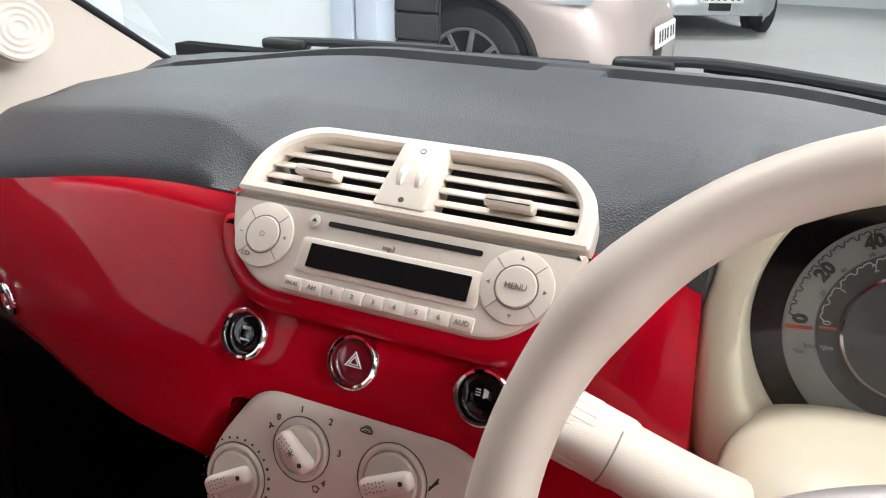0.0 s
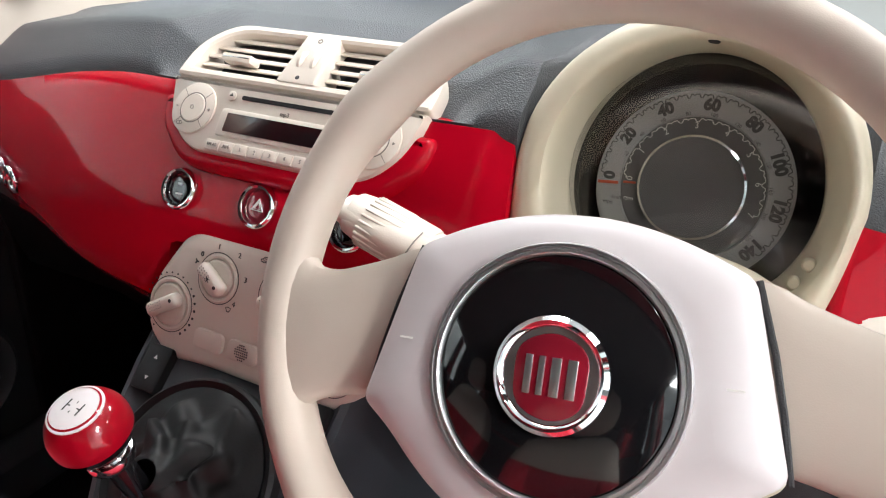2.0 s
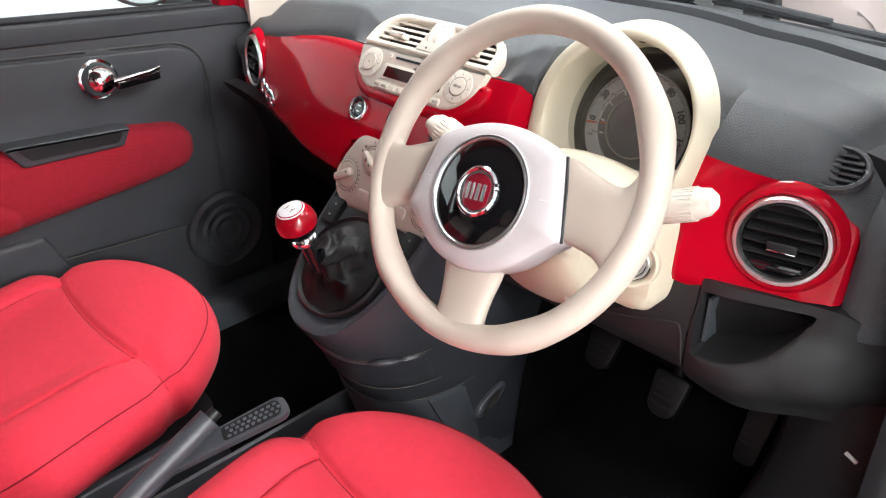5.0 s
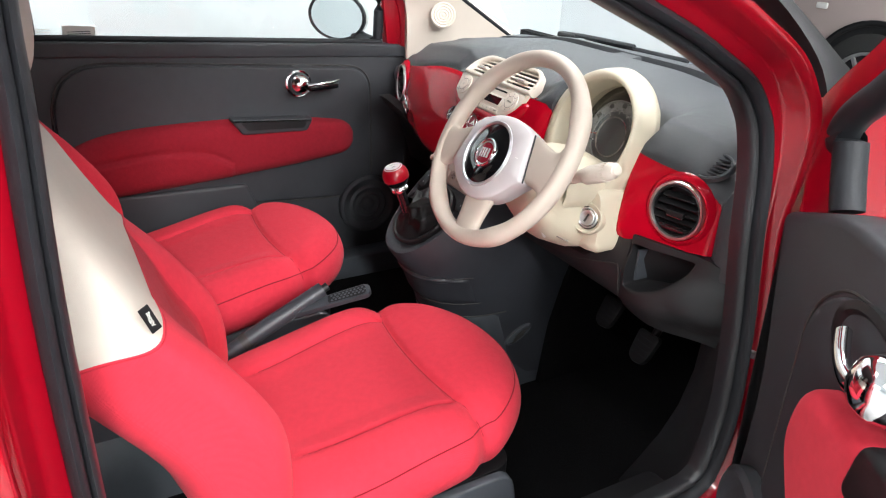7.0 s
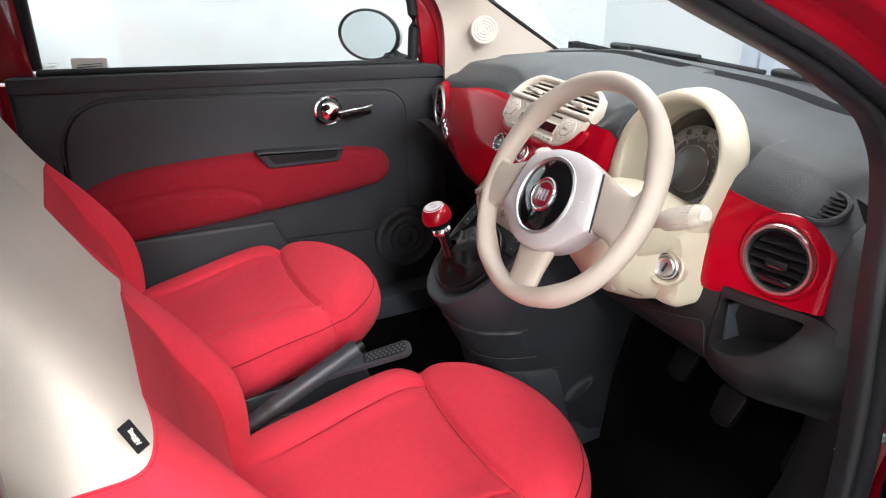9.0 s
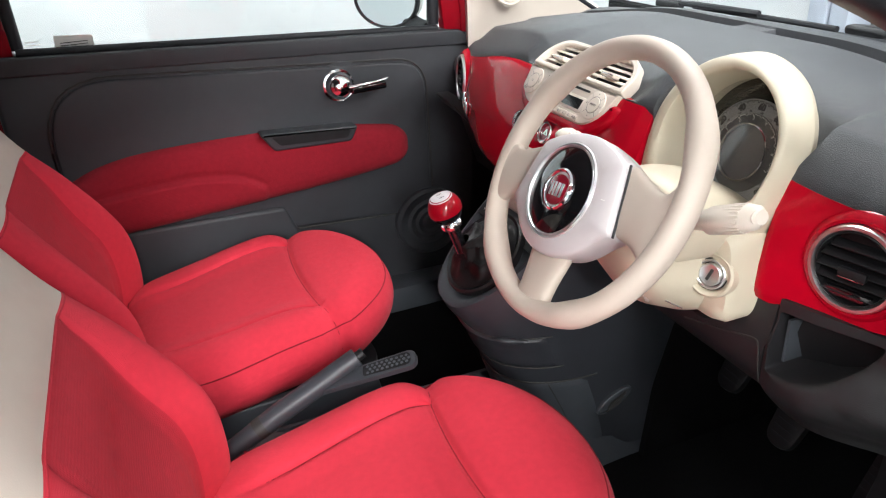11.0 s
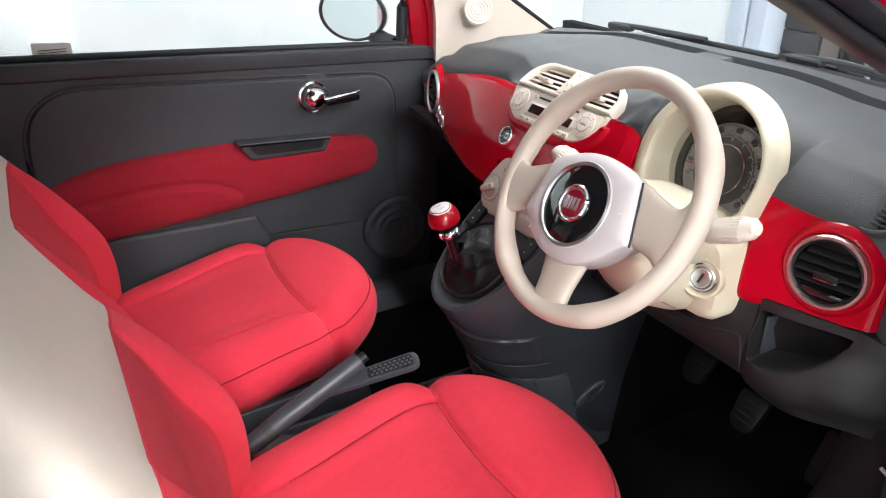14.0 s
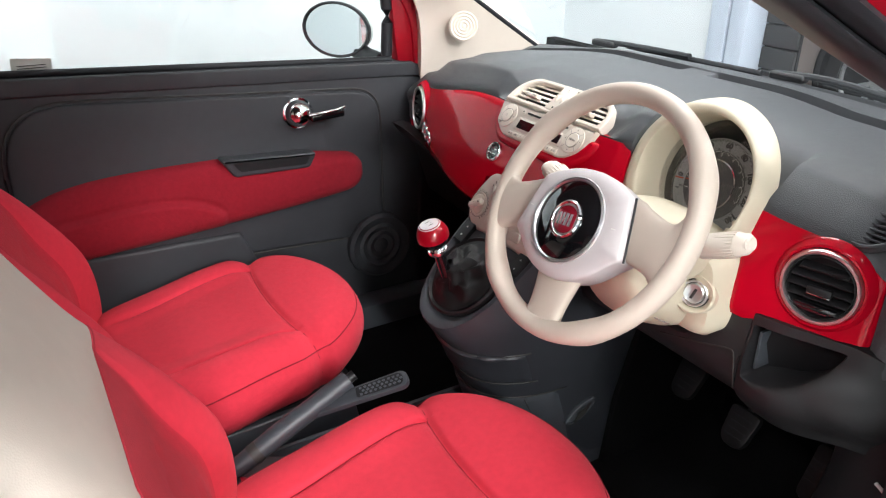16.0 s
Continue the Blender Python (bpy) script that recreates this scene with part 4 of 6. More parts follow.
def gauge_at(u, s, h=0.0):
    return frame_at(GC, GN, GU) @ Matrix.Translation((u, s, h))


binnacle = thing("instrument_binnacle", (0.302, 0.29, 0.95), "ivory hooded binnacle round one big dial", "instrument cluster")


def hood(cx, w, top, low, power, h, n=72):
    """An upright horseshoe: round above, squarer and tapering below."""
    res = []
    for k in range(n):
        a = 2 * math.pi * k / n
        c, q = math.cos(a), math.sin(a)
        if q >= 0:
            x, y = w * c, top * q
        else:
            x, y = w * math.copysign(abs(c) ** (2 / power), c), -low * abs(q) ** (2 / power)
            x *= 1 + y * (0.3 + 0.9 * clamp01((low - 0.098) / 0.02) * (x > 0))
        res.append(gauge_at(cx + x, y, h) @ Vector((0, 0, 0)))
    return res


part("hood", loft([hood(*row) for row in (
    (-0.001, 0.0845, 0.0940, 0.085, 2.0, -0.006), (-0.001, 0.0858, 0.0945, 0.086, 2.0, 0.015), (0.0018, 0.0897, 0.0945, 0.089, 2.1, 0.036), (0.003, 0.0930, 0.0925, 0.092, 2.2, 0.054),
    (0.003, 0.0945, 0.0945, 0.095, 2.3, 0.0592), (0.001, 0.0990, 0.0985, 0.102, 2.5, 0.0605), (-0.003, 0.1055, 0.1030, 0.112, 2.8, 0.0590), (-0.003, 0.1085, 0.1075, 0.125, 3.2, 0.0545),
    (-0.003, 0.1110, 0.1140, 0.132, 3.4, 0.040), (-0.003, 0.1122, 0.1205, 0.135, 3.5, 0.020), (-0.003, 0.103, 0.1180, 0.135, 3.5, 0.004), (-0.003, 0.092, 0.113, 0.120, 3.2, -0.012), (-0.002, 0.080, 0.100, 0.110, 3.0, -0.030), (0.0, 0.070, 0.080, 0.100, 3.0, -0.055))], cap=False), IVORY, binnacle, smooth=60)
part("dial_back", lathe([(0.0935, -0.006), (0.0935, -0.003), (0.0005, -0.003)], gauge_at(0.0, 0.002), 64), GLOSSBLACK, binnacle)
DG = gauge_at(0.0, 0.0, 0.0)
face = part("speed_ring", lathe([(0.0675, -0.003), (0.0675, 0.0), (0.066, 0.0008), (0.0505, 0.0008), (0.0495, -0.001)], DG, 72, cap=False), DIALRING, binnacle, "silver speed scale ring")
part("rev_ring", lathe([(0.0495, -0.003), (0.0495, -0.0005), (0.037, -0.0005), (0.0365, -0.001)], DG, 64, cap=False), DIAL, binnacle)
part("chrome_ring", lathe([(0.0368, -0.002), (0.0368, 0.0035), (0.0352, 0.0042), (0.0342, 0.002)], DG, 64, cap=False), CHROME, binnacle)
part("display", lathe([(0.0343, -0.002), (0.0343, 0.0008), (0.0005, 0.0008)], DG, 48), DIAL, binnacle, "blank grey centre display")
for k, word in enumerate(("0", "20", "40", "60", "80", "100", "120", "140")):
    a = radians(181 - 31 * k)
    m = DG @ pose(0, 0, 0, 0, 0, math.degrees(a)) @ pose(0.0580, 0, 0.001) @ pose(0, 0, 0, 0, 0, -90)
    part("writing", letters(word, 0.0108, m, 0.0003, 0.0006), SCALE, face, smooth=0)
for k, word in enumerate(("20", "40", "60", "80", "100", "120", "140", "160", "180", "200", "220")):
    m = DG @ pose(0, 0, 0, 0, 0, 181 - 31 * 20 * (k + 1) / 32.2) @ pose(0.0517, 0, 0.001) @ pose(0, 0, 0, 0, 0, -90)
    part("writing", letters(word, 0.0036, m, 0.0002), SCALE, face, smooth=0)


def wavy(r, dip, step, first, last, n=6):
    """A scale line that dips inwards at every division."""
    res = []
    for k in range(int((last - first) / step * n) + 1):
        a = radians(181 - first - step * k / n)
        q = r - dip * (k % n in (0, 1)) - 0.4 * dip * (k % n == n // 2)
        res.append(DG @ Vector((q * math.cos(a), q * math.sin(a), 0.0012)))
    return res


part("scale_line", tube(wavy(0.0650, 0.0026, 7.75, 0, 217, 8), 0.00042, 5), SCALE, face)
part("scale_line", tube(wavy(0.0482, 0.0022, 14, 0, 196, 8), 0.00036, 5), TAGMAT, binnacle)
for word, a, r in (("mph", 200, 0.0590), ("km/h", 198, 0.0520), ("rpm", 200, 0.0440)):
    m = DG @ pose(r * math.cos(radians(a)), r * math.sin(radians(a)), 0.001)
    part("writing", letters(word, 0.0042, m, 0.0002), SCALE if r > 0.05 else TAGMAT, face if r > 0.05 else binnacle, smooth=0)
for k in range(8):
    a = 181 - 28 * k
    m = DG @ pose(0, 0, 0, 0, 0, a) @ pose(0.0435, 0, -0.0004) @ pose(0, 0, 0, 0, 0, -90)
    part("writing", letters(str(k), 0.0062, m, 0.0002), TAGMAT, binnacle, smooth=0)
part("needle", box(DG @ pose(0, 0, 0, 0, 0, 186) @ pose(0.0585, 0, 0.001), 0.015, 0.0022, 0.001, 0.0003), ORANGE, binnacle, "orange speed needle")
part("needle", box(DG @ pose(0, 0, 0, 0, 0, 185) @ pose(0.043, 0, 0.0005), 0.009, 0.0016, 0.001, 0.0003), ORANGE, binnacle, "orange rev needle")
part("lens", lathe([(0.0855, 0.010), (0.0855, 0.0115), (0.0005, 0.0125)], gauge_at(0.0, 0.004), 56, cap=True), LENSG, binnacle, "clear dial lens")
for k, (u, s) in enumerate(((0.0835, -0.034), (0.0775, -0.047))):
    part("stud", lathe([(0.0045, 0.0), (0.0045, 0.008), (0.003, 0.010), (0.0005, 0.0104)], gauge_at(u, s, 0.034), 16), IVORY, binnacle)

part("sensor_hole", lathe([(0.004, 0.0), (0.0035, 0.0008), (0.0005, 0.0008)], frame_at(gauge_at(0.0, 0.0935, 0.040) @ Vector((0, 0, 0)), (0, -0.4, -0.9), (0, 1, 0)), 16), INK, binnacle)

# ---- round side vents and small demister vents ----


def round_vent(x, z, turn):
    m = fascia_pose(x, z)
    n = Vector((math.sin(radians(turn)), -math.cos(radians(turn)), 0.08))
    m = frame_at(m.translation + 0.004 * n, n)
    v = thing("round_vent", m.translation, "round black air vent with a chrome ring", "air vent", "round air vents")
    part("collar", lathe([(0.062, -0.010), (0.058, -0.001), (0.0535, 0.0025), (0.050, 0.001), (0.048, -0.004)], m, 52, cap=False), FASCIA, v, "raised red collar")
    part("ring", lathe([(0.0485, -0.008), (0.0490, 0.004), (0.0470, 0.0075), (0.0435, 0.0075), (0.0415, 0.004), (0.0408, -0.008)], m, 52, cap=False), SATIN, v, "chrome ring")
    part("cavity", lathe([(0.0415, -0.025), (0.0415, -0.022), (0.0005, -0.022)], m, 40), BLACKP, v)
    part("barrel", lathe([(0.0415, -0.022), (0.0410, 0.004), (0.0395, 0.005), (0.0385, -0.02)], m, 44, cap=False), BLACKP, v)
    for k in range(5):
        y = 0.026 - 0.0125 * k
        w = 2 * math.sqrt(0.0385 ** 2 - y * y)
        part("slat", box(m @ pose(0, y, -0.007, 28, 0, 0), w, 0.0018, 0.013, 0.0005), BLACKP, v)
    tab = part("tab", box(m @ pose(0.002, -0.004, 0.002), 0.030, 0.010, 0.008, 0.002), BLACKP, v)
    part("tab_edge", box(m @ pose(0.002, -0.0095, 0.007), 0.028, 0.0014, 0.003, 0.0004), CHROME, tab)
    part("thumb_plate", plate(rounded([(-0.027, -0.025), (0.027, -0.025), (0.018, -0.0345), (-0.018, -0.0345)], 0.004), m @ pose(0, 0, -0.002), 0.006, 0.001), GLOSSBLACK, v)
    return v


round_vent(-0.503, 0.887, -15)
round_vent(0.500, 0.887, 13)
dm = frame_at((0.519, 0.2800, 0.9600), (-0.09, -0.52, 0.85))
demist = thing("demister_vent", (0.519, 0.289, 0.957), "small oval black slatted demister vent", "air vent")
part("rim", lathe([(0.0345, -0.006), (0.0345, 0.002), (0.032, 0.004), (0.0295, 0.003), (0.029, -0.004)], dm @ Matrix.Diagonal((1, 0.86, 1, 1)), 40, cap=False), PAD, demist)
part("cavity", lathe([(0.030, -0.005), (0.030, -0.002), (0.0005, -0.002)], dm @ Matrix.Diagonal((1, 0.86, 1, 1)), 40), BLACKP, demist)
for k in range(6):
    y = -0.0195 + 0.0078 * k
    w = 2 * math.sqrt(max(0.0, 0.0275 ** 2 - (y / 0.86) ** 2))
    part("slat", box(dm @ pose(0, 0, 0, 0, 0, 8) @ pose(0, y, -0.002, 35, 0, 0), w, 0.0026, 0.006, 0.0006), PLASTIC, demist)

# ---- chrome emblem of three loops on the fascia ----
emblem = thing("chrome_emblem", (-0.408, 0.2, 0.853), "small chrome three-loop emblem on the red fascia", "emblem")
for k, x in enumerate((-0.440, -0.410, -0.380)):
    m = fascia_pose(x, 0.858 - 0.002 * k, 0.002)
    part("loop", tube([m @ Vector((0.0105 * math.cos(a), 0.0125 * math.sin(a), 0)) for a in [2 * math.pi * i / 28 for i in range(28)]], 0.0034, 10, closed=True), CHROME, emblem)

import functools

# ---- centre console, gear lever, handbrake ----
console = thing("centre_console", (0, 0.15, 0.30), "dark grey moulded centre console with a drawer", "centre console")


def nose(yn, w, z, tilt, front=0.66, n=20, cx=0.0):
    """A tongue-shaped outline: round towards the seats, open towards the dash."""
    res = [(cx - w, front, z + tilt * min(front - yn, 0.17))]
    for k in range(n + 1):
        a = math.pi * k / n
        c, s = math.cos(a), math.sin(a)
        x = cx - w * math.copysign(abs(c) ** 0.8, c)
        y = yn + w * NOSE * (1 - s ** 0.9)
        res.append((x, y, z + tilt * min(y - yn, 0.17)))
    res.append((cx + w, front, z + tilt * min(front - yn, 0.17)))
    return res


NOSE = 1.5
CON = [(0.100, 0.108, 0.22, 0.0), (0.082, 0.108, 0.38, 0.0), (0.064, 0.108, 0.45, 0.0), (0.047, 0.108, 0.50, 0.0), (0.036, 0.109, 0.53, 0.0), (0.014, 0.114, 0.585, 0.0), (-0.006, 0.118, 0.620, 0.05), (-0.018, 0.117, 0.634, 0.5), (-0.027, 0.112, 0.647, 0.8), (-0.033, 0.105, 0.660, 0.88), (-0.027, 0.099, 0.668, 0.88), (-0.014, 0.090, 0.671, 0.88)]
part("body", loft([nose(*row) for row in CON]), CONSOLE, console, smooth=50)
# seams of the drawer, its latch, and the lower cover's slotted grip
def on_console(z, q):
    """A point on the console's skin at height z, at the angle q (degrees, 0: right side, 90: nose)."""
    for a, b in zip(CON, CON[1:]):
        if a[2] <= z <= b[2]:
            t = (z - a[2]) / (b[2] - a[2])
            yn, w = a[0] + (b[0] - a[0]) * t, a[1] + (b[1] - a[1]) * t
            c, s = math.cos(radians(q)), math.sin(radians(q))
            return Vector((1.006 * w * math.copysign(abs(c) ** 0.8, c), yn - 0.0006 + w * NOSE * (1 - s ** 0.9), z))


def console_patch(z0, z1, q0, q1, out, nz=14, nq=36):
    """A raised field on the console's skin with rounded edges."""
    def at(u, v):
        q, z = q0 + (q1 - q0) * u, z0 + (z1 - z0) * v
        edge = min(u * (q1 - q0) / 4.0, (1 - u) * (q1 - q0) / 4.0, v * (z1 - z0) / 0.007, (1 - v) * (z1 - z0) / 0.007, 1.0)
        lift = out * math.sqrt(max(0.0, 1 - (1 - edge) ** 2)) - 0.001
        c, n = math.cos(radians(q)), math.sin(radians(q))
        return on_console(z, q) + lift * Vector((c, -n, 0.25)).normalized()
    return surf(at, nq, nz)


def console_line(z, q0, q1, radius, mat, name, dz=0.0, n=24):
    part(name, tube([on_console(z + dz * k / n, q0 + (q1 - q0) * k / n) for k in range(n + 1)], radius, 6), mat, console)


part("drawer", console_patch(0.548, 0.6115, 24, 150, 0.0045), CONSOLE, console, "shallow drawer front", smooth=50)
console_line(0.614, 20, 154, 0.0012, INK, "drawer_seam")
console_line(0.5455, 20, 154, 0.0012, INK, "drawer_seam")
part("lower_cover", console_patch(0.36, 0.509, 8, 172, 0.003, 20, 44), LOWER, console, "blue-grey lower cover", smooth=50)
console_line(0.511, 2, 178, 0.0014, INK, "cover_seam")
part("cover_seam", tube([on_console(0.508 - 0.12 * k / 12, 33 - 6 * k / 12) + Vector((0.003, -0.002, 0)) for k in range(13)], 0.0011, 6), INK, console)
part("drawer_latch", tube(smooth_path([tuple(on_console(0.612, q) + Vector((0.003, -0.004, 0.001))) for q in (58, 46, 34)], 5), [0.001, 0.003, 0.005, 0.006, 0.0065, 0.0065, 0.006, 0.005, 0.003, 0.0015, 0.001], 10), CONSOLE, console)
grip = part("slot_grip", lathe([(0.030, -0.004), (0.030, 0.002), (0.026, 0.004), (0.024, 0.0)], frame_at((0.114, 0.232, 0.446), (1, -0.12, 0.1)) @ pose(0, 0, 0, 0, 0, 32) @ Matrix.Diagonal((1.25, 0.42, 1, 1)), 28), LOWER, console)
for k in (-1, 0, 1):
    part("slot", box(frame_at((0.1195, 0.232 + 0.004 * k, 0.446 + 0.007 * k), (1, -0.12, 0.1)) @ pose(0, 0, 0, 0, 0, 32), 0.034, 0.003, 0.002), INK, grip, smooth=0)
part("tunnel_carpet", plate(rounded([(0.290, 0.24), (0.655, 0.24), (0.655, 0.64), (0.36, 0.61), (0.315, 0.45)], 0.02), Matrix(((0, 0, 1, 0.112), (1, 0, 0, 0), (0, 1, 0, 0), (0, 0, 0, 1))), 0.012, 0.004), CARPET, console, "black carpet on the console's forward flank")
# switches either side of the gear lever
TN = Vector((0, -0.67, 0.74))
for side in (-1, 1):
    m = frame_at((side * 0.081, 0.098, 0.7655), TN, (0, 0.74, 0.67)) @ pose(0, 0, 0.009)
    sw = part("window_switch", plate(rect(0.027, 0.040, 0.004), m @ pose(0, 0, -0.008), 0.011, 0.002), BLACKP, console, "black window rocker switch")
    part("mark", plate([(-0.002, -0.0014), (0.002, -0.0014), (0, 0.0018)], m @ pose(0, 0.009, 0.003), 0.0004), INKW, sw, smooth=0)
    part("mark", plate([(-0.002, 0.0014), (0.002, 0.0014), (0, -0.0018)], m @ pose(0, -0.009, 0.003), 0.0004), INKW, sw, smooth=0)

gear = thing("gear_lever", (0, 0.03, 0.70), "gear lever with a red ball knob and black leather boot", "gear lever")
BM = frame_at((0.0, 0.042, 0.730), (0, -0.67, 0.74), (0, 0.74, 0.67))
part("boot_ring", lathe([(0.078, -0.008), (0.078, 0.003), (0.075, 0.006), (0.070, 0.003), (0.069, -0.008)], BM @ Matrix.Diagonal((1.0, 0.98, 1, 1)), 48, cap=False), BLACKP, gear)


def boot(u, v):
    a = 2 * math.pi * u
    r = 0.057 * (1 - v) ** 1.25 + 0.0115
    sharp = lambda q: 1 - 2 * abs(math.sin(q)) ** 0.8
    swell = math.sin(math.pi * min(1.0, v * 1.05)) ** 1.2
    fold = 1 + 0.17 * sharp(2.0 * a + 1.6 * v + 0.6) * swell + 0.12 * sharp(3.5 * a - 5 * v) * swell + 0.05 * math.sin(9 * a + 11 * v) * swell
    top = Vector((-0.001, 0.009, 0.757)) - BM.translation
    rise = BM.translation + (BM.to_3x3() @ Vector((r * fold * math.cos(a), r * fold * math.sin(a), 0.004)))
    return rise + top * (v ** 1.25) + Vector((0, 0, 0.005 * math.sin(math.pi * v) + 0.005 * math.sin(5 * a + 14 * v) * math.sin(math.pi * v)))


part("boot", surf(boot, 60, 22, wrap_u=True), LEATHER, gear, "creased black leather boot", smooth=180)
ax = Vector((0.0, -0.32, 0.95)).normalized()
top = Vector((-0.005, -0.021, 0.820))
KM = frame_at(top, ax, (0, 0.95, 0.32))
part("shaft", tube([top - 0.085 * ax, top - 0.02 * ax], 0.0098, 20), GLOSSBLACK, gear)
part("collar", lathe([(0.012, -0.036), (0.0165, -0.035), (0.0175, -0.031), (0.0165, -0.0275), (0.0135, -0.026), (0.0155, -0.023), (0.0165, -0.020), (0.014, -0.017)], KM, 36), CHROME, gear, "chrome collar rings")
part("knob_base", lathe([(0.015, -0.022), (0.0195, -0.019), (0.0245, -0.011), (0.0262, -0.006)], KM, 40), GLOSSBLACK, gear)
knob_profile = [(0.0262, -0.006)] + [(0.0272 * math.cos(a), 0.0272 * math.sin(a) - 0.001) for a in [radians(-10 + 8 * k) for k in range(9)]] + [(0.0185, 0.0188), (0.0165, 0.0194)]
knob = part("knob", lathe(knob_profile, KM, 44), RED, gear, "glossy red ball knob")
part("knob_cap", lathe([(0.0190, 0.0165), (0.0185, 0.0196), (0.013, 0.0214), (0.0005, 0.0224)], KM, 36), HUBW, knob, "white shift pattern cap")
for x in (-0.006, 0, 0.006):
    part("mark", box(KM @ pose(x, 0, 0.0216), 0.0009, 0.009, 0.0006), INK, knob, smooth=0)
part("mark", box(KM @ pose(0, 0, 0.0216), 0.013, 0.0009, 0.0006), INK, knob, smooth=0)

def tunnel_row(y, k):
    half = [(0.128, 0.22), (0.118, 0.36), (0.094, 0.425), (0.088, 0.436), (0.080, 0.436), (0.075, 0.428), (0.071, 0.405), (0.0, 0.405)]
    ring = half + [(-x, z) for x, z in reversed(half[:-1])]
    return [(x * k, y, z) for x, z in ring]


tunnel = structure("floor_tunnel", loft([tunnel_row(y, k) for y, k in ((-1.1, 1.0), (-0.5, 1.0), (0.10, 0.97), (0.27, 0.90), (0.5, 0.88))]), LOWER, "blue-grey plastic tunnel cover between the seats", "tunnel", smooth=40)
for y in (0.075, -0.015):
    holder = thing("cup_holder", (0, y, 0.405), "round cup holder in the tunnel cover", "cup holder", "cup holders")
    part("rim", lathe([(0.042, 0.0), (0.042, 0.005), (0.039, 0.007), (0.035, 0.004), (0.034, 0.0)], pose(0, y, 0.4052), 36, cap=False), LOWER, holder)
    part("well", lathe([(0.0345, 0.0), (0.0345, 0.0012), (0.0005, 0.0012)], pose(0, y, 0.4052), 32), BLACKP, holder)
brake = thing("handbrake", (0.02, -0.4, 0.45), "dark grey plastic handbrake lever between the seats", "handbrake")
HB = smooth_path([(0.02, -0.47, 0.475), (0.018, -0.40, 0.505), (0.016, -0.32, 0.545), (0.014, -0.24, 0.582), (0.013, -0.19, 0.606)], 6)
part("lever", tube(HB, [0.0125 + 0.003 * ease(0.0, 0.5, k / 24) + 0.0015 * math.sin(3 * k / 24) for k in range(len(HB))], 20), CONSOLE, brake)
part("sleeve_joint", tube([HB[9], HB[10]], 0.0172, 20), INK, brake)
part("button", tube([(0.013, -0.192, 0.605), (0.0128, -0.179, 0.6115)], 0.0085, 16), BLACKP, brake)
part("bracket", loft([[(x, y, z) for x, z in ((-0.03, 0.40), (-0.03, z1), (-0.02, z1 + 0.012), (0.055, z1 + 0.012), (0.06, z1), (0.06, 0.40))] for y, z1 in ((-0.52, 0.45), (-0.42, 0.485), (-0.34, 0.475), (-0.26, 0.44), (-0.2, 0.405))]), BLACKP, brake)
lev = thing("seat_lever", (0.05, -0.14, 0.55), "grey metal lever with a dark perforated inset beside the seat", "lever")
lm = frame_at((0.052, -0.155, 0.597), (0.15, -0.35, 0.92), (0.35, 0.90, 0.3))
part("arm", plate(rounded([(-0.013, -0.13), (0.013, -0.13), (0.017, 0.052), (-0.017, 0.052)], [0.004, 0.004, 0.016, 0.016], 6), lm, 0.010, 0.003), CONSOLE, lev)
inset = part("inset", plate(rounded([(-0.010, -0.035), (0.010, -0.035), (0.0125, 0.044), (-0.0125, 0.044)], [0.004, 0.004, 0.012, 0.012], 6), lm @ pose(0, 0, 0.008), 0.0028), BLACKP, lev, smooth=0)
for i in range(3):
    for j in range(9):
        part("pip", lathe([(0.0026, 0), (0.0022, 0.0011)], lm @ pose(-0.0062 + 0.0062 * i, -0.027 + 0.008 * j + 0.004 * (i % 2), 0.0108), 6), LOWER, inset, smooth=0)

for bx, by, bz, words in ((0.045, -0.385, 0.50, "black seat belt buckle with a red button by the driver's seat"), (-0.105, -0.47, 0.50, "black seat belt buckle with a red button by the passenger seat")):
    buckle = thing("seat_belt_buckle", (bx, by, bz - 0.08), words, "buckle", "seat belt buckles")
    bmx = frame_at((bx, by, bz), (0.0, 0.55, 0.84), (0, -0.84, 0.55))
    part("stalk", tube([(bx, by - 0.03, bz - 0.10), (bx, by - 0.005, bz - 0.01)], 0.009, 10), BLACKP, buckle)
    part("body", box(bmx @ pose(0, 0, -0.05), 0.030, 0.020, 0.055, 0.005, 3), BLACKP, buckle)
    part("button", box(bmx @ pose(0, 0, 0.002), 0.022, 0.012, 0.005, 0.002), RED, buckle, "red release button")

# ---- seats ----


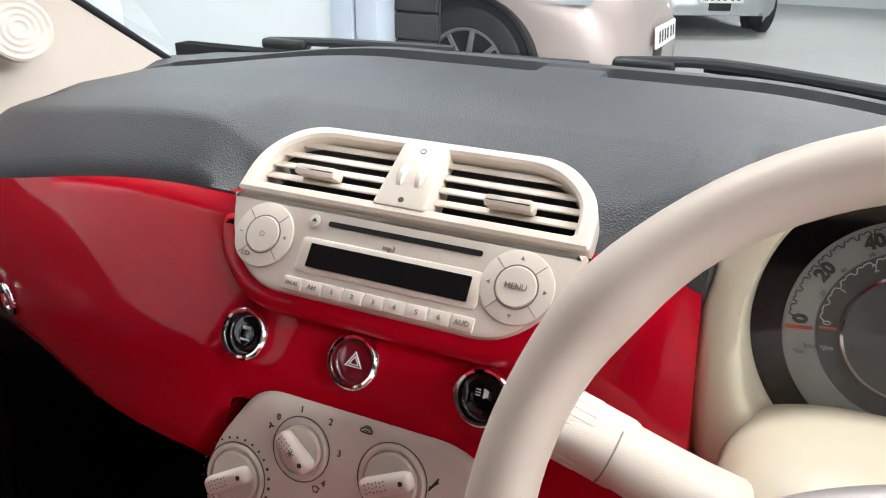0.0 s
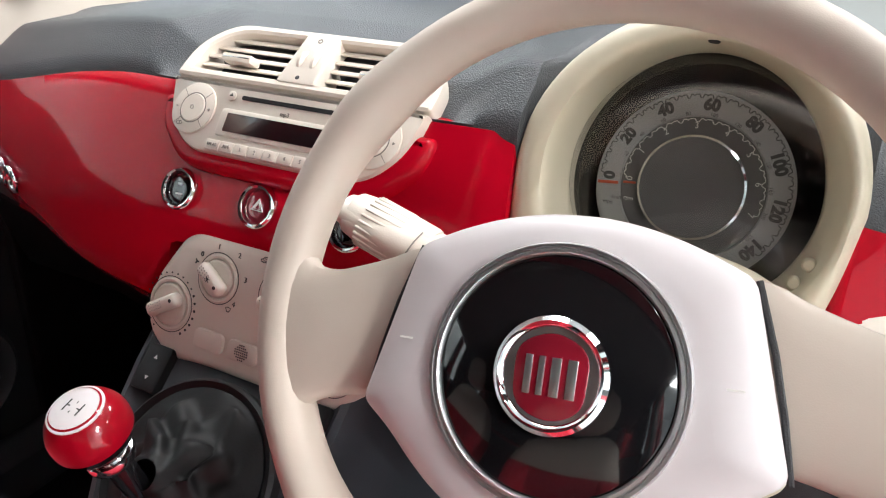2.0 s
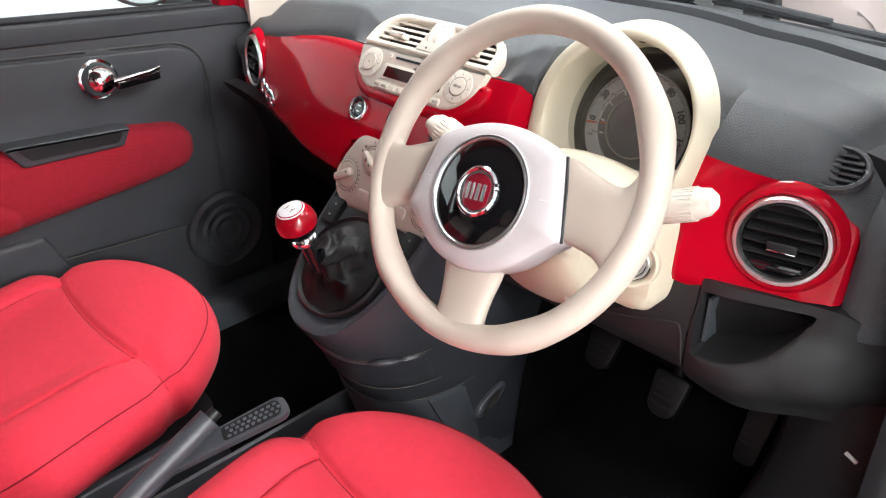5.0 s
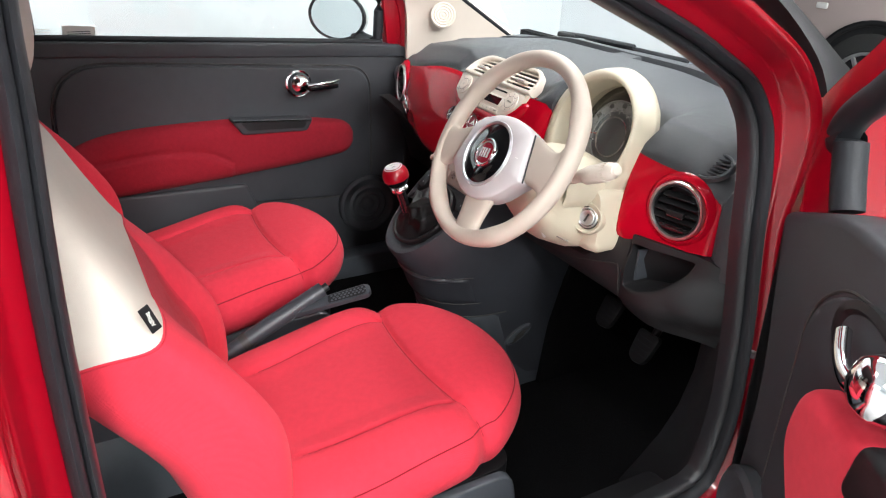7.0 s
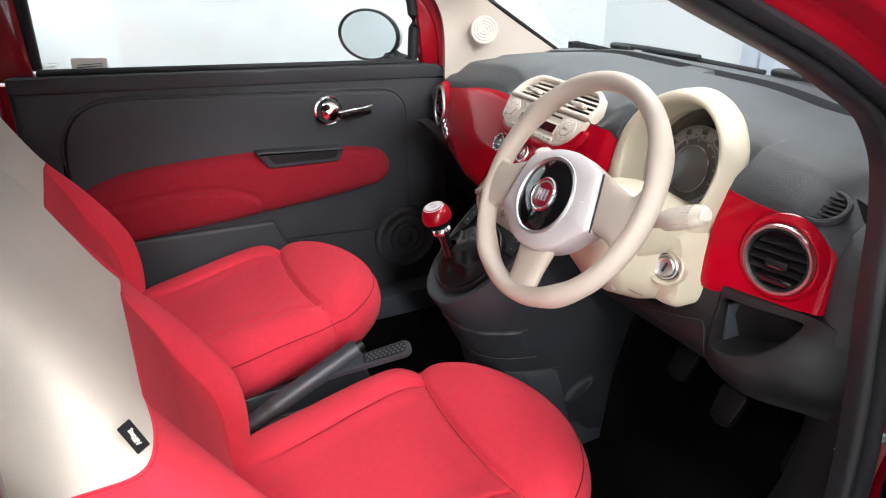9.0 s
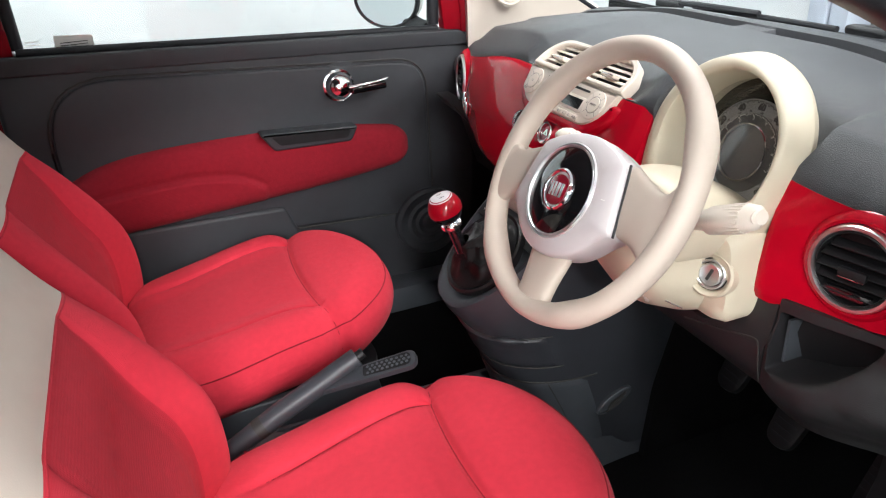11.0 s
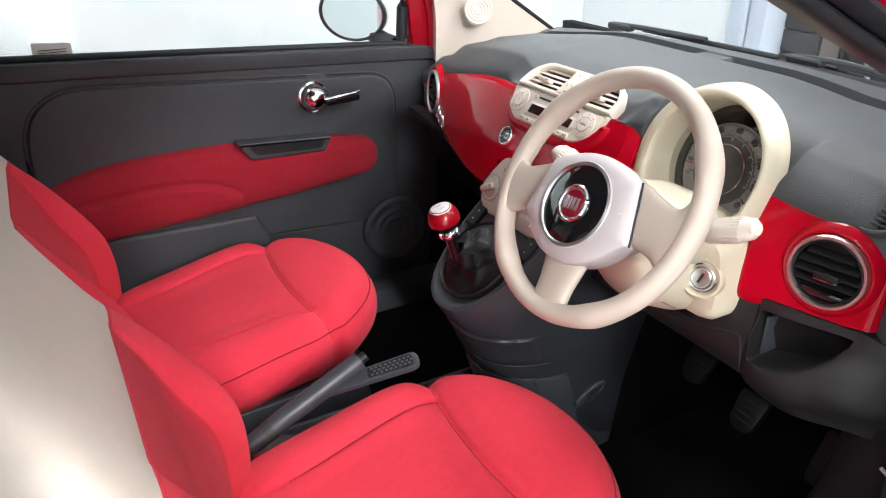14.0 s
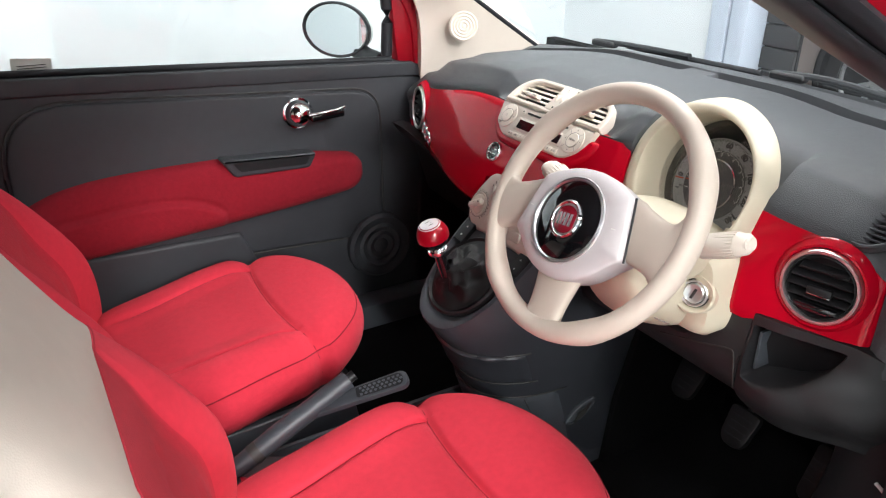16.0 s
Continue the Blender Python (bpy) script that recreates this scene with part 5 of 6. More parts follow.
def seat(cx, front, shift, label, tag):
    s = thing("bucket_seat", (cx, front - 0.25, 0.30), label, "seat", "front seats")
    mid = front - 0.235

    def reach(a):
        """The cushion's plan: a broad round front, a squarer back."""
        c, sn = math.cos(a), math.sin(a)
        n = 2.12 if sn > 0 else 5.0
        w, d = 0.240, 0.235 if sn > 0 else 0.29
        r = 1.0 / ((abs(c) / w) ** n + (abs(sn) / d) ** n) ** (1 / n)
        return r * c, r * sn

    SEAM = 0.052

    def cushion(u, v):
        """u goes round; v from the middle over the rolled edge to the underside."""
        px, py = reach(2 * math.pi * u)
        if v < 0.6:
            k, drop = 0.70 * v / 0.6, 0.0
        else:
            q = radians(150 * (v - 0.6) / 0.4)
            k, drop = 0.70 + 0.30 * math.sin(q), 0.066 * (1 - math.cos(q))
        x, y = px * k, py * k
        rel = abs(x) / 0.240
        top = 1.0 if v < 0.6 else clamp01(1 - (v - 0.6) / 0.15)
        d = y - SEAM - 0.030 * rel ** 2
        half = 0.147 + 0.10 * min(d, 0.0)
        z = 0.604 - drop + 0.010 * ease(0.0, 0.10, d)
        z -= 0.040 * ease(-0.02, -0.28, d)
        z -= 0.014 * ease(half + 0.012, half - 0.045, abs(x)) * ease(0.012, -0.05, d)
        z -= (0.008 * bell(d, 0.0, 0.005) + 0.010 * bell(d, 0.0, 0.026)) * (0.45 + 0.55 * top)
        z -= (0.006 * bell(abs(x), half, 0.0045) + 0.005 * bell(abs(x), half, 0.020)) * ease(0.004, -0.010, d) * top
        z += 0.004 * math.sin(9 * x + 5 * y + 20 * cx) * math.sin(11 * y) * top * 0.5
        side_in = 0.015 * bell(d, 0.0, 0.020) * ease(0.55, 0.62, v)
        return (cx + x - math.copysign(side_in, x), mid + y, z)

    def on_top(x, y):
        """The cushion's skin over the point (x, y) of its plan."""
        a = math.atan2(y, x)
        px, py = reach(a)
        k = math.hypot(x, y) / math.hypot(px, py)
        v = k * 0.6 / 0.70 if k < 0.70 else 0.6 + 0.4 * math.degrees(math.asin(min(1.0, (k - 0.70) / 0.30))) / 150
        return Vector(cushion(a / (2 * math.pi) % 1.0, v)) + Vector((0, 0, 0.0002))

    # insert: same cloth as the rest; its darkening is painted shade
    mixed = material("seat_cloth", (0.57, 0.030, 0.052), 0.9, bump=0.3, bump_scale=240, weave=True, sheen=0.04, spec=0.15, vary=0.10, scale=90, insert=(cx, mid + SEAM, 0.90))
    base = part("cushion", surf(cushion, 240, 110, wrap_u=True), mixed, s, "red cloth cushion with shade painted on its insert", smooth=180)
    part("piping", tube([Vector(cushion(k / 96, 0.745)) + Vector((0, 0, 0.0004)) for k in range(96)], 0.0013, 6, closed=True), FABRICD, base)
    cross = [on_top(-0.2325 + 0.465 * k / 40, SEAM + 0.030 * (abs(-0.2325 + 0.465 * k / 40) / 0.240) ** 2) for k in range(41)]
    part("seam", tube(cross, 0.0011, 6), FABRICD, base, "stitched cross seam")
    for side in (-1, 1):
        part("seam", tube([on_top(side * (0.147 - 0.10 * 0.008 * k), SEAM + 0.008 - 0.008 * k) for k in range(32)], 0.0010, 6), FABRICD, base)

    rows = ((0.40, -0.440), (0.45, -0.430), (0.50, -0.412), (0.58, -0.400), (0.66, -0.405), (0.72, -0.430), (0.80, -0.485), (0.87, -0.545), (0.94, -0.585), (1.02, -0.625), (1.14, -0.69), (1.25, -0.75))
    fine = smooth_path(rows, 8)
    fine_z, fine_y = [p[0] for p in fine], [p[1] for p in fine]

    def bolster(z):
        """Where the front of the side bolsters stands at height z."""
        return shift + float(np.interp(z, fine_z, fine_y))

    def back(u, v):
        a = 2 * math.pi * u
        z = 0.445 + 0.66 * v - 0.045 * (0.5 - 0.5 * math.sin(a)) * bell(v, 0.65, 0.25)
        wide = 0.222 - 0.040 * ease(0.60, 0.98, v)
        front_y, rear_y = bolster(z), shift - 0.545 - 0.37 * (z - 0.55) - 0.05 * ease(0.62, 0.82, z)
        end = math.sqrt(max(0.0, 1 - max(0.0, (v - 0.84) / 0.16) ** 2.5))
        c, sn = math.cos(a), math.sin(a)
        x = wide * math.copysign(abs(c) ** 0.55, c) * (0.35 + 0.65 * end)
        rel = abs(x) / wide
        deep = (front_y - rear_y) / 2
        y = (front_y + rear_y) / 2 + deep * math.copysign(abs(sn) ** (0.30 if sn > 0 else 0.6), sn) * (0.25 + 0.75 * end)
        if sn > 0:
            y -= 0.058 * ease(0.70, 0.42, v) * (1 - ease(0.44, 0.84, rel)) * ease(0.0, 0.15, sn) * end
            y -= 0.006 * bell(rel, 0.56, 0.025) * ease(0.66, 0.60, v)
            for k in (-0.036, 0.036):
                y -= 0.0018 * bell(x, k, 0.005) * ease(0.10, 0.2, v) * ease(0.58, 0.48, v)
            for k in (0.26, 0.38, 0.50):
                y -= 0.004 * bell(v, k, 0.012) * (bell(x, -0.036, 0.014) + bell(x, 0.036, 0.014))
        return (cx + x, y, z)

    def cloth(u, v):
        x, y, z = back(u, v)
        if v > 61.5 / 96:
            return 1
        return 2 if abs(math.cos(2 * math.pi * u)) ** 0.55 < 0.56 and u < 0.5 else 0

    rest = part("backrest", surf(back, 168, 96, wrap_u=True, mat=cloth), [FABRIC, CREAMF, BACKC], s, "backrest, red cloth below and cream above", smooth=180)
    for side in (-1, 1):
        u0 = math.acos(0.56 ** (1 / 0.55)) / (2 * math.pi)
        part("seam", tube([Vector(back(u0 if side > 0 else 0.5 - u0, 0.08 + 0.56 * k / 40)) for k in range(41)], 0.0011, 6), FABRICD, rest)
    part("seam", tube([Vector(back(k / 96, 61.5 / 96)) for k in range(96)], 0.0012, 6, closed=True), BACKC, rest, "joint of red and cream cloth")

    def head(u, v):
        a, b = 2 * math.pi * u, math.pi * (v - 0.5)
        c, sn = math.cos(a), math.sin(a)
        return (cx + 0.115 * math.copysign(abs(c) ** 0.8, c) * max(0.0, math.cos(b)) ** 0.6, shift - 0.672 + 0.050 * sn * max(0.0, math.cos(b)) ** 0.6, 1.195 + 0.088 * math.sin(b))

    part("headrest", surf(head, 40, 20, wrap_u=True), CREAMF, s, "round cream headrest", smooth=180)
    for dx in (-0.05, 0.05):
        part("headrest_post", tube([(cx + dx, shift - 0.68, 1.05), (cx + dx, shift - 0.675, 1.16)], 0.006, 10), CHROME, s)
    part("seat_base", loft([rect_loop(cx, front - 0.30, 0.40, 0.44, z, w) for z, w in ((0.36, 0.9), (0.42, 1.0), (0.47, 1.0))]), BLACKP, s)
    for side in (-1, 1):
        m = frame_at((cx + side * 0.218, shift - 0.485, 0.475), (side, 0, 0))
        part("hinge_cover", plate(rounded([(-0.075, -0.09), (0.075, -0.09), (0.065, 0.03), (0, 0.060), (-0.065, 0.03)], 0.035), m, 0.022, 0.006, 3), LOWER, s)
        part("valance", plate(rounded([(-0.24, -0.075), (0.17, -0.075), (0.15, 0.035), (-0.24, 0.025)], 0.03), frame_at((cx + side * 0.203, front - 0.25, 0.435), (side, 0, 0)), 0.016, 0.005, 3), LOWER, s)
        part("rail", slab(cx + side * 0.17 - 0.02, cx + side * 0.17 + 0.02, front - 0.55, front - 0.08, 0.30, 0.37, 0.004), BLACKP, s)
    if tag:
        tm = frame_at((cx + 0.222 - 0.008, -0.566, 0.888), (0.93, 0.35, 0.05), (-0.15, -0.42, 0.90))
        t = part("airbag_tag", plate(rect(0.0130, 0.035, 0.001), tm, 0.0014), BLACKP, rest, "small black woven tag", smooth=0)
        part("writing", letters("AIRbag", 0.0068, tm @ pose(0, 0, 0.0018, 0, 0, 90)), TAGMAT, t, smooth=0)
    return s


def rect_loop(cx, cy, w, d, z, k):
    return [(cx + k * x, cy + k * y, z) for x, y in rect(w, d, 0.05)]


seat(0.292, 0.052, 0.0, "red and cream driver's seat beside the open door", True)
seat(-0.345, -0.024, -0.085, "red and cream passenger seat beside the closed door", False)

# ---- passenger door, closed ----
DX = -0.655
FRONTD = lambda y, z, h=0.0: frame_at((DX + h, y, z), (1, 0, 0))
door = thing("door_1", (-0.72, -0.2, 0.30), "closed passenger door with grey trim and red cloth armrest", "car door", kind="structure")


def side_plate(pts, depth, bevel=0.0, x=DX, seg=2):
    """A slab on the door's inner face; pts are (y, z)."""
    m = Matrix(((0, 0, 1, x), (1, 0, 0, 0), (0, 1, 0, 0), (0, 0, 0, 1)))
    return plate(pts, m, depth, bevel, seg)


part("panel", side_plate(rounded([(-0.68, 0.30), (0.36, 0.30), (0.36, 0.945), (0.26, 0.965), (-0.68, 1.012)], 0.02), 0.05, 0.012, DX - 0.05, 4), PLASTIC, door)
part("sill_cap", side_plate(rounded([(-0.68, 0.975), (0.26, 0.928), (0.34, 0.92), (0.30, 0.962), (-0.68, 1.012)], 0.01), 0.006, 0.005, DX - 0.002, 4), PLASTIC, door)
part("upper_inset", side_plate(rounded([(-0.60, 0.58), (0.205, 0.53), (0.203, 0.902), (-0.60, 0.957)], [0.03, 0.03, 0.07, 0.14], 8), 0.010, 0.006, DX - 0.002, 4), PLASTIC, door)
part("inset_seam", tube([(DX + 0.0006, y, z) for y, z in rounded([(-0.606, 0.575), (0.211, 0.525), (0.209, 0.908), (-0.606, 0.963)], [0.03, 0.03, 0.076, 0.146], 8)], 0.0022, 6, closed=True), INK, door, "dark joint round the trim panel")


@functools.lru_cache(None)
def traced(rows):
    pts = smooth_path(rows, 8)
    return [p[0] for p in pts], [p[1] for p in pts]


def curve(rows, y):
    return float(np.interp(y, *traced(rows)))


def armrest(u, v):
    """A padded cushion: v goes from its lower to its upper edge, u forward."""
    y = -0.60 + 0.752 * u
    lo = curve(((-0.60, 0.612), (-0.40, 0.624), (-0.17, 0.638), (0.0, 0.652), (0.152, 0.672)), y)
    hi = curve(((-0.60, 0.748), (-0.52, 0.780), (-0.40, 0.795), (-0.17, 0.796), (0.0, 0.784), (0.152, 0.760)), y)
    tip = clamp01((y - 0.100) / 0.052)
    shut = math.sqrt(max(0.0, 1 - tip ** 2.4))
    mid_z = (lo + hi) / 2
    z = mid_z + (hi - lo) / 2 * (2 * v - 1) * shut
    edge = (1 - abs(2 * v - 1) ** 4) ** 0.5
    lobe = curve(((-0.60, 0.706), (-0.465, 0.722), (-0.358, 0.726), (-0.274, 0.716), (-0.218, 0.692), (-0.190, 0.660), (-0.175, 0.610), (0.152, 0.560)), y)
    raised = ease(lobe + 0.004, lobe - 0.010, z)
    groove = bell(z, lobe + 0.003, 0.006) * ease(-0.16, -0.20, y)
    return (DX - 0.004 + 0.044 * edge * (0.15 + 0.85 * shut) + 0.010 * raised * edge - 0.004 * groove, y, z)


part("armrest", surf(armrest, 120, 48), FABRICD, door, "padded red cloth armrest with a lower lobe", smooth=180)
cup = part("pull_cup", side_plate(rounded([(-0.172, 0.757), (0.004, 0.752), (0.022, 0.786), (-0.200, 0.799)], 0.008, 5), 0.046, 0.006, DX, 4), PLASTIC, door, "dark grey pull cup")
# flat black plate on the cup: the hollow's shade as colour
part("recess_shade", side_plate(rounded([(-0.158, 0.769), (-0.006, 0.763), (0.004, 0.781), (-0.176, 0.791)], 0.006, 5), 0.0475, 0.0, DX, 2), BLACKP, cup, smooth=0)
part("speaker", lathe([(0.088, -0.002), (0.088, 0.018), (0.080, 0.026), (0.072, 0.020), (0.060, 0.018), (0.052, 0.023), (0.040, 0.018), (0.032, 0.024), (0.020, 0.018), (0.010, 0.023), (0.0005, 0.022)], FRONTD(0.192, 0.500), 56), PLASTIC, door, "round dark speaker with raised rings")
part("map_pocket", side_plate(rounded([(-0.66, 0.32), (-0.10, 0.32), (-0.12, 0.50), (-0.165, 0.613), (-0.66, 0.628)], [0.03, 0.03, 0.06, 0.010, 0.02]), 0.020, 0.010, DX - 0.002, 4), PLASTIC, door)
hm = FRONTD(-0.005, 0.874, 0.0)
part("handle_dish", lathe([(0.050, -0.004), (0.050, 0.003), (0.040, 0.006), (0.030, 0.004), (0.0005, 0.002)], hm @ pose(0.01, 0, 0) @ Matrix.Diagonal((1.15, 1.0, 1, 1)), 40), PLASTIC, door)
hd = part("handle", lathe([(0.0365, 0.0), (0.0375, 0.007), (0.0355, 0.0105), (0.0325, 0.0095), (0.0315, 0.012), (0.0295, 0.024), (0.0235, 0.035), (0.014, 0.042), (0.0005, 0.0445)], hm, 44), CHROME, door, "chrome round door handle boss")
# black plate for the shade in the hollow behind the lever
part("lever_recess_shade", box(FRONTD(0.072, 0.882, 0.002), 0.054, 0.028, 0.004, 0.0018), BLACKP, hd)
part("lever", box(FRONTD(0.057, 0.866, 0.026) @ pose(0, 0, 0, 0, 0, 3), 0.084, 0.0175, 0.016, 0.005, 3), GLOSSBLACK, hd, "black pull lever")
part("lever_edge", tube(smooth_path([(DX + 0.036, 0.012, 0.872), (DX + 0.043, 0.040, 0.8755), (DX + 0.041, 0.075, 0.8775), (DX + 0.033, 0.1005, 0.8800)], 6), 0.0042, 12), CHROME, hd, "chrome upper edge of the lever")
part("skin", side_plate([(-0.70, 0.28), (0.42, 0.28), (0.42, 0.93), (-0.70, 0.975)], 0.02, 0.0, -0.80), RED, door, "red outer skin")
# window frame, pane and its labels
part("frame_front", side_plate([(0.268, 0.958), (0.350, 0.945), (0.322, 1.17), (0.250, 1.14)], 0.03, 0.006, -0.70), RED, door, "red window frame upright")
part("frame_rear", side_plate([(-0.70, 1.0), (-0.625, 1.0), (-0.625, 1.36), (-0.70, 1.36)], 0.03, 0.006, -0.70), RED, door, "red window frame upright")
part("window_seal", tube(smooth_path([(-0.685, 0.245, 0.975), (-0.685, 0.236, 1.14), (-0.68, 0.10, 1.24), (-0.67, -0.10, 1.33), (-0.66, -0.35, 1.375), (-0.66, -0.60, 1.36), (-0.67, -0.618, 1.25), (-0.685, -0.620, 1.02)], 6), 0.014, 10), RUBBER, door)
part("sill_seal", tube([(-0.672, -0.62, 1.014), (-0.672, 0.25, 0.967)], 0.008, 10), RUBBER, door)
pane = part("pane", side_plate([(-0.62, 1.0), (0.245, 0.955), (0.236, 1.14), (0.10, 1.24), (-0.10, 1.33), (-0.35, 1.375), (-0.60, 1.36)], 0.003, 0.0, -0.69), PANE, door, "clear side window", smooth=0)
pane.visible_shadow = False
tg = part("window_label", side_plate([(-0.552, 1.006), (-0.482, 1.002), (-0.480, 1.033), (-0.550, 1.038)], 0.001, 0.0, -0.684), TAGMAT, door, "small grey window label", smooth=0)
for k in range(4):
    part("bar", box(frame_at((-0.682, -0.516, 1.008 + 0.005 * k), (1, 0, 0)), 0.05, 0.0014, 0.0006), INK, tg, smooth=0)
for k in range(4):
    part("bar", box(frame_at((-0.685, -0.59, 1.012 + 0.006 * k), (1, 0, 0)), 0.03 - 0.004 * (k % 2), 0.0016, 0.0006), TAGMAT, door, smooth=0)

mirror = thing("wing_mirror", (-0.80, 0.25, 0.97), "oval wing mirror with a white shell and black rim", "wing mirror")
mm = frame_at((-0.872, 0.196, 1.014), (0.54, -0.84, 0.03)) @ Matrix.Diagonal((1.14, 0.97, 1, 1))
shell = [(0.0005, -0.075), (0.04, -0.072), (0.068, -0.055), (0.083, -0.03), (0.088, -0.005)]
part("shell", lathe(shell, mm @ Matrix.Diagonal((1.0, 0.80, 1, 1)), 48), SHELL, mirror, "white painted shell")
part("rim", lathe([(0.089, -0.008), (0.090, 0.003), (0.086, 0.006), (0.081, 0.001)], mm @ Matrix.Diagonal((1.0, 0.80, 1, 1)), 48, cap=False), RUBBER, mirror)
part("glass", lathe([(0.083, -0.002), (0.083, 0.001), (0.0005, 0.001)], mm @ Matrix.Diagonal((1.0, 0.80, 1, 1)), 48), MIRROR, mirror, "clear mirror glass", smooth=0)
part("foot", tube(smooth_path([(-0.845, 0.24, 0.965), (-0.79, 0.25, 0.955), (-0.72, 0.25, 0.955)], 4), [0.022, 0.022, 0.021, 0.02, 0.02, 0.02, 0.02, 0.02, 0.02], 14), RUBBER, mirror)

# ---- body shell ----
car = thing("hatchback", (0, -0.3, 0.30), "glossy red hatchback shell with the driver's door open", "car", kind="structure")
part("floor_pan", slab(-0.68, 0.68, -1.3, 0.75, 0.24, 0.30), CARPET, car, "black carpeted floor")
part("rear_wall", slab(-0.68, 0.68, -1.32, -1.28, 0.24, 0.95), CARPET, car)
# unseen opaque tail panels, added to block light and reflections from behind
part("hatch_block", slab(-0.68, 0.68, -1.34, -1.325, 0.95, 1.42, 0.004), RED, car, "unseen red tailgate added to block light")
part("rear_block", slab(-0.56, 0.56, -1.324, -1.316, 1.0, 1.34, 0.002), GLOSSBLACK, car, "unseen opaque black panel that blocks light from behind")
# unseen side panels that keep light out of the rear
for x in (-0.665, 0.635):
    part("side_trim_block", slab(x, x + 0.03, -1.30, -0.70, 0.30, 1.02, 0.008), PLASTIC, car, "unseen dark grey side trim added to block light")
    part("rear_side_block", slab(x + 0.01, x + 0.018, -1.22, -0.74, 1.02, 1.36, 0.002), GLOSSBLACK, car, "unseen opaque black side panel that blocks light")
for x in (-0.62, 0.56):
    part("rear_pillar", slab(x, x + 0.06, -1.31, -1.22, 0.95, 1.40, 0.01), RED, car)


def roof(u, v):
    x, y = -0.66 + 1.32 * u, 0.02 - 1.32 * v
    return (x, y - 0.30 * (2 * u - 1) ** 2 * (1 - v) ** 3, 1.46 - 0.10 * (2 * u - 1) ** 2 - 0.06 * (1 - v) ** 4 - 0.04 * v ** 3)


bm = surf(roof, 28, 20)
# headliner is out of view; its dark grey keeps the fascia's reflections dim
part("headliner", surf(lambda u, v: tuple(Vector(roof(u, 0.10 + 0.9 * v)) - Vector((0, 0, 0.036))), 28, 20), HEADLINER, car, "unseen headliner, kept dark to dim reflections", smooth=60).modifiers.new("thick", "SOLIDIFY").thickness = 0.008
part("roof", bm, [RED], car, "red roof skin").modifiers.new("thick", "SOLIDIFY").thickness = 0.03
for side in (-1, 1):
    # pillar trim between door opening and windscreen
    trim = [(0.31, 0.92, 0.630), (0.30, 1.08, 0.625), (0.22, 1.18, 0.615), (0.06, 1.28, 0.600), (-0.12, 1.36, 0.585), (-0.28, 1.40, 0.57)]
    edge = [(0.67, 0.955, 0.585), (0.46, 1.085, 0.565), (0.30, 1.19, 0.555), (0.14, 1.29, 0.545), (-0.02, 1.38, 0.535), (-0.16, 1.43, 0.53)]
    ts, es = smooth_path(trim, 5), smooth_path(edge, 5)
    loops = []
    for a, b in zip(ts, es):
        row = [Vector((side * (a[2] + (b[2] - a[2]) * t - 0.012 * math.sin(math.pi * t)), a[0] + (b[0] - a[0]) * t, a[1] + (b[1] - a[1]) * t)) for t in [k / 8 for k in range(9)]]
        loops.append(row + [p + Vector((side * 0.035, 0.01, 0.012)) for p in reversed(row)])
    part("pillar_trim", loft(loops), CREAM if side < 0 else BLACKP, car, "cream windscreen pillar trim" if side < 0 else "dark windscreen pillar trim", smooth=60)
    part("screen_seal", tube([(side * (x + 0.004), y + 0.004, z - 0.004) for y, z, x in es], 0.0055, 10), RUBBER, car, "black windscreen seal")
    if side < 0:
        part("pillar_skin", loft([[Vector((side * (0.645 + o), a[0] + d, a[1] + e)) for o, d, e in ((0.02, 0.0, -0.02), (0.085, -0.02, -0.02), (0.105, 0.0, 0.0), (0.075, 0.035, 0.03), (0.0, 0.055, 0.045))] for a in ts]), RED, car, "red windscreen pillar", smooth=50)
tw = frame_at((-0.553, 0.381, 1.051), (0.90, -0.40, 0.20))
part("tweeter", lathe([(0.034, -0.01), (0.034, 0.0035), (0.031, 0.0058), (0.027, 0.0034), (0.0235, 0.0056), (0.020, 0.0034), (0.0165, 0.0056), (0.013, 0.0034), (0.0095, 0.0056), (0.006, 0.0034), (0.0005, 0.005)], tw, 44), CREAM, car, "round cream tweeter grille")


def screen(u, v):
    x = -0.60 + 1.2 * u
    b = 2 * u - 1
    return (x * (1 - 0.10 * v), 0.72 - 0.05 * b * b - v * (0.70 + 0.10 * b * b), 1.0 - 0.035 * b * b + v * 0.44)


ws = part("windscreen", surf(screen, 20, 12), PANE, car, "clear windscreen")
ws.visible_shadow = False
part("cowl", loft([[(x, 0.70 - 0.04 * (x / 0.6) ** 2, 1.005 - 0.03 * (x / 0.6) ** 2), (x, 0.73 - 0.04 * (x / 0.6) ** 2, 1.002 - 0.03 * (x / 0.6) ** 2), (x, 0.86 - 0.1 * (x / 0.6) ** 2, 0.975), (x, 0.86, 0.90), (x, 0.70, 0.90)] for x in [-0.64 + 1.28 * k / 24 for k in range(25)]]), RUBBER, car, "black cowl below the windscreen", smooth=50)
part("bonnet", loft([[(x, y, zz) for x, zz in [(-0.70 + 1.4 * k / 16, z - 0.16 * abs(-1 + 2 * k / 16) ** 2.6) for k in range(17)]] for y, z in ((0.84, 0.935), (1.0, 0.925), (1.2, 0.88), (1.4, 0.78), (1.5, 0.62), (1.52, 0.35))], cap=False, close=False), RED, car, "red bonnet", smooth=60)

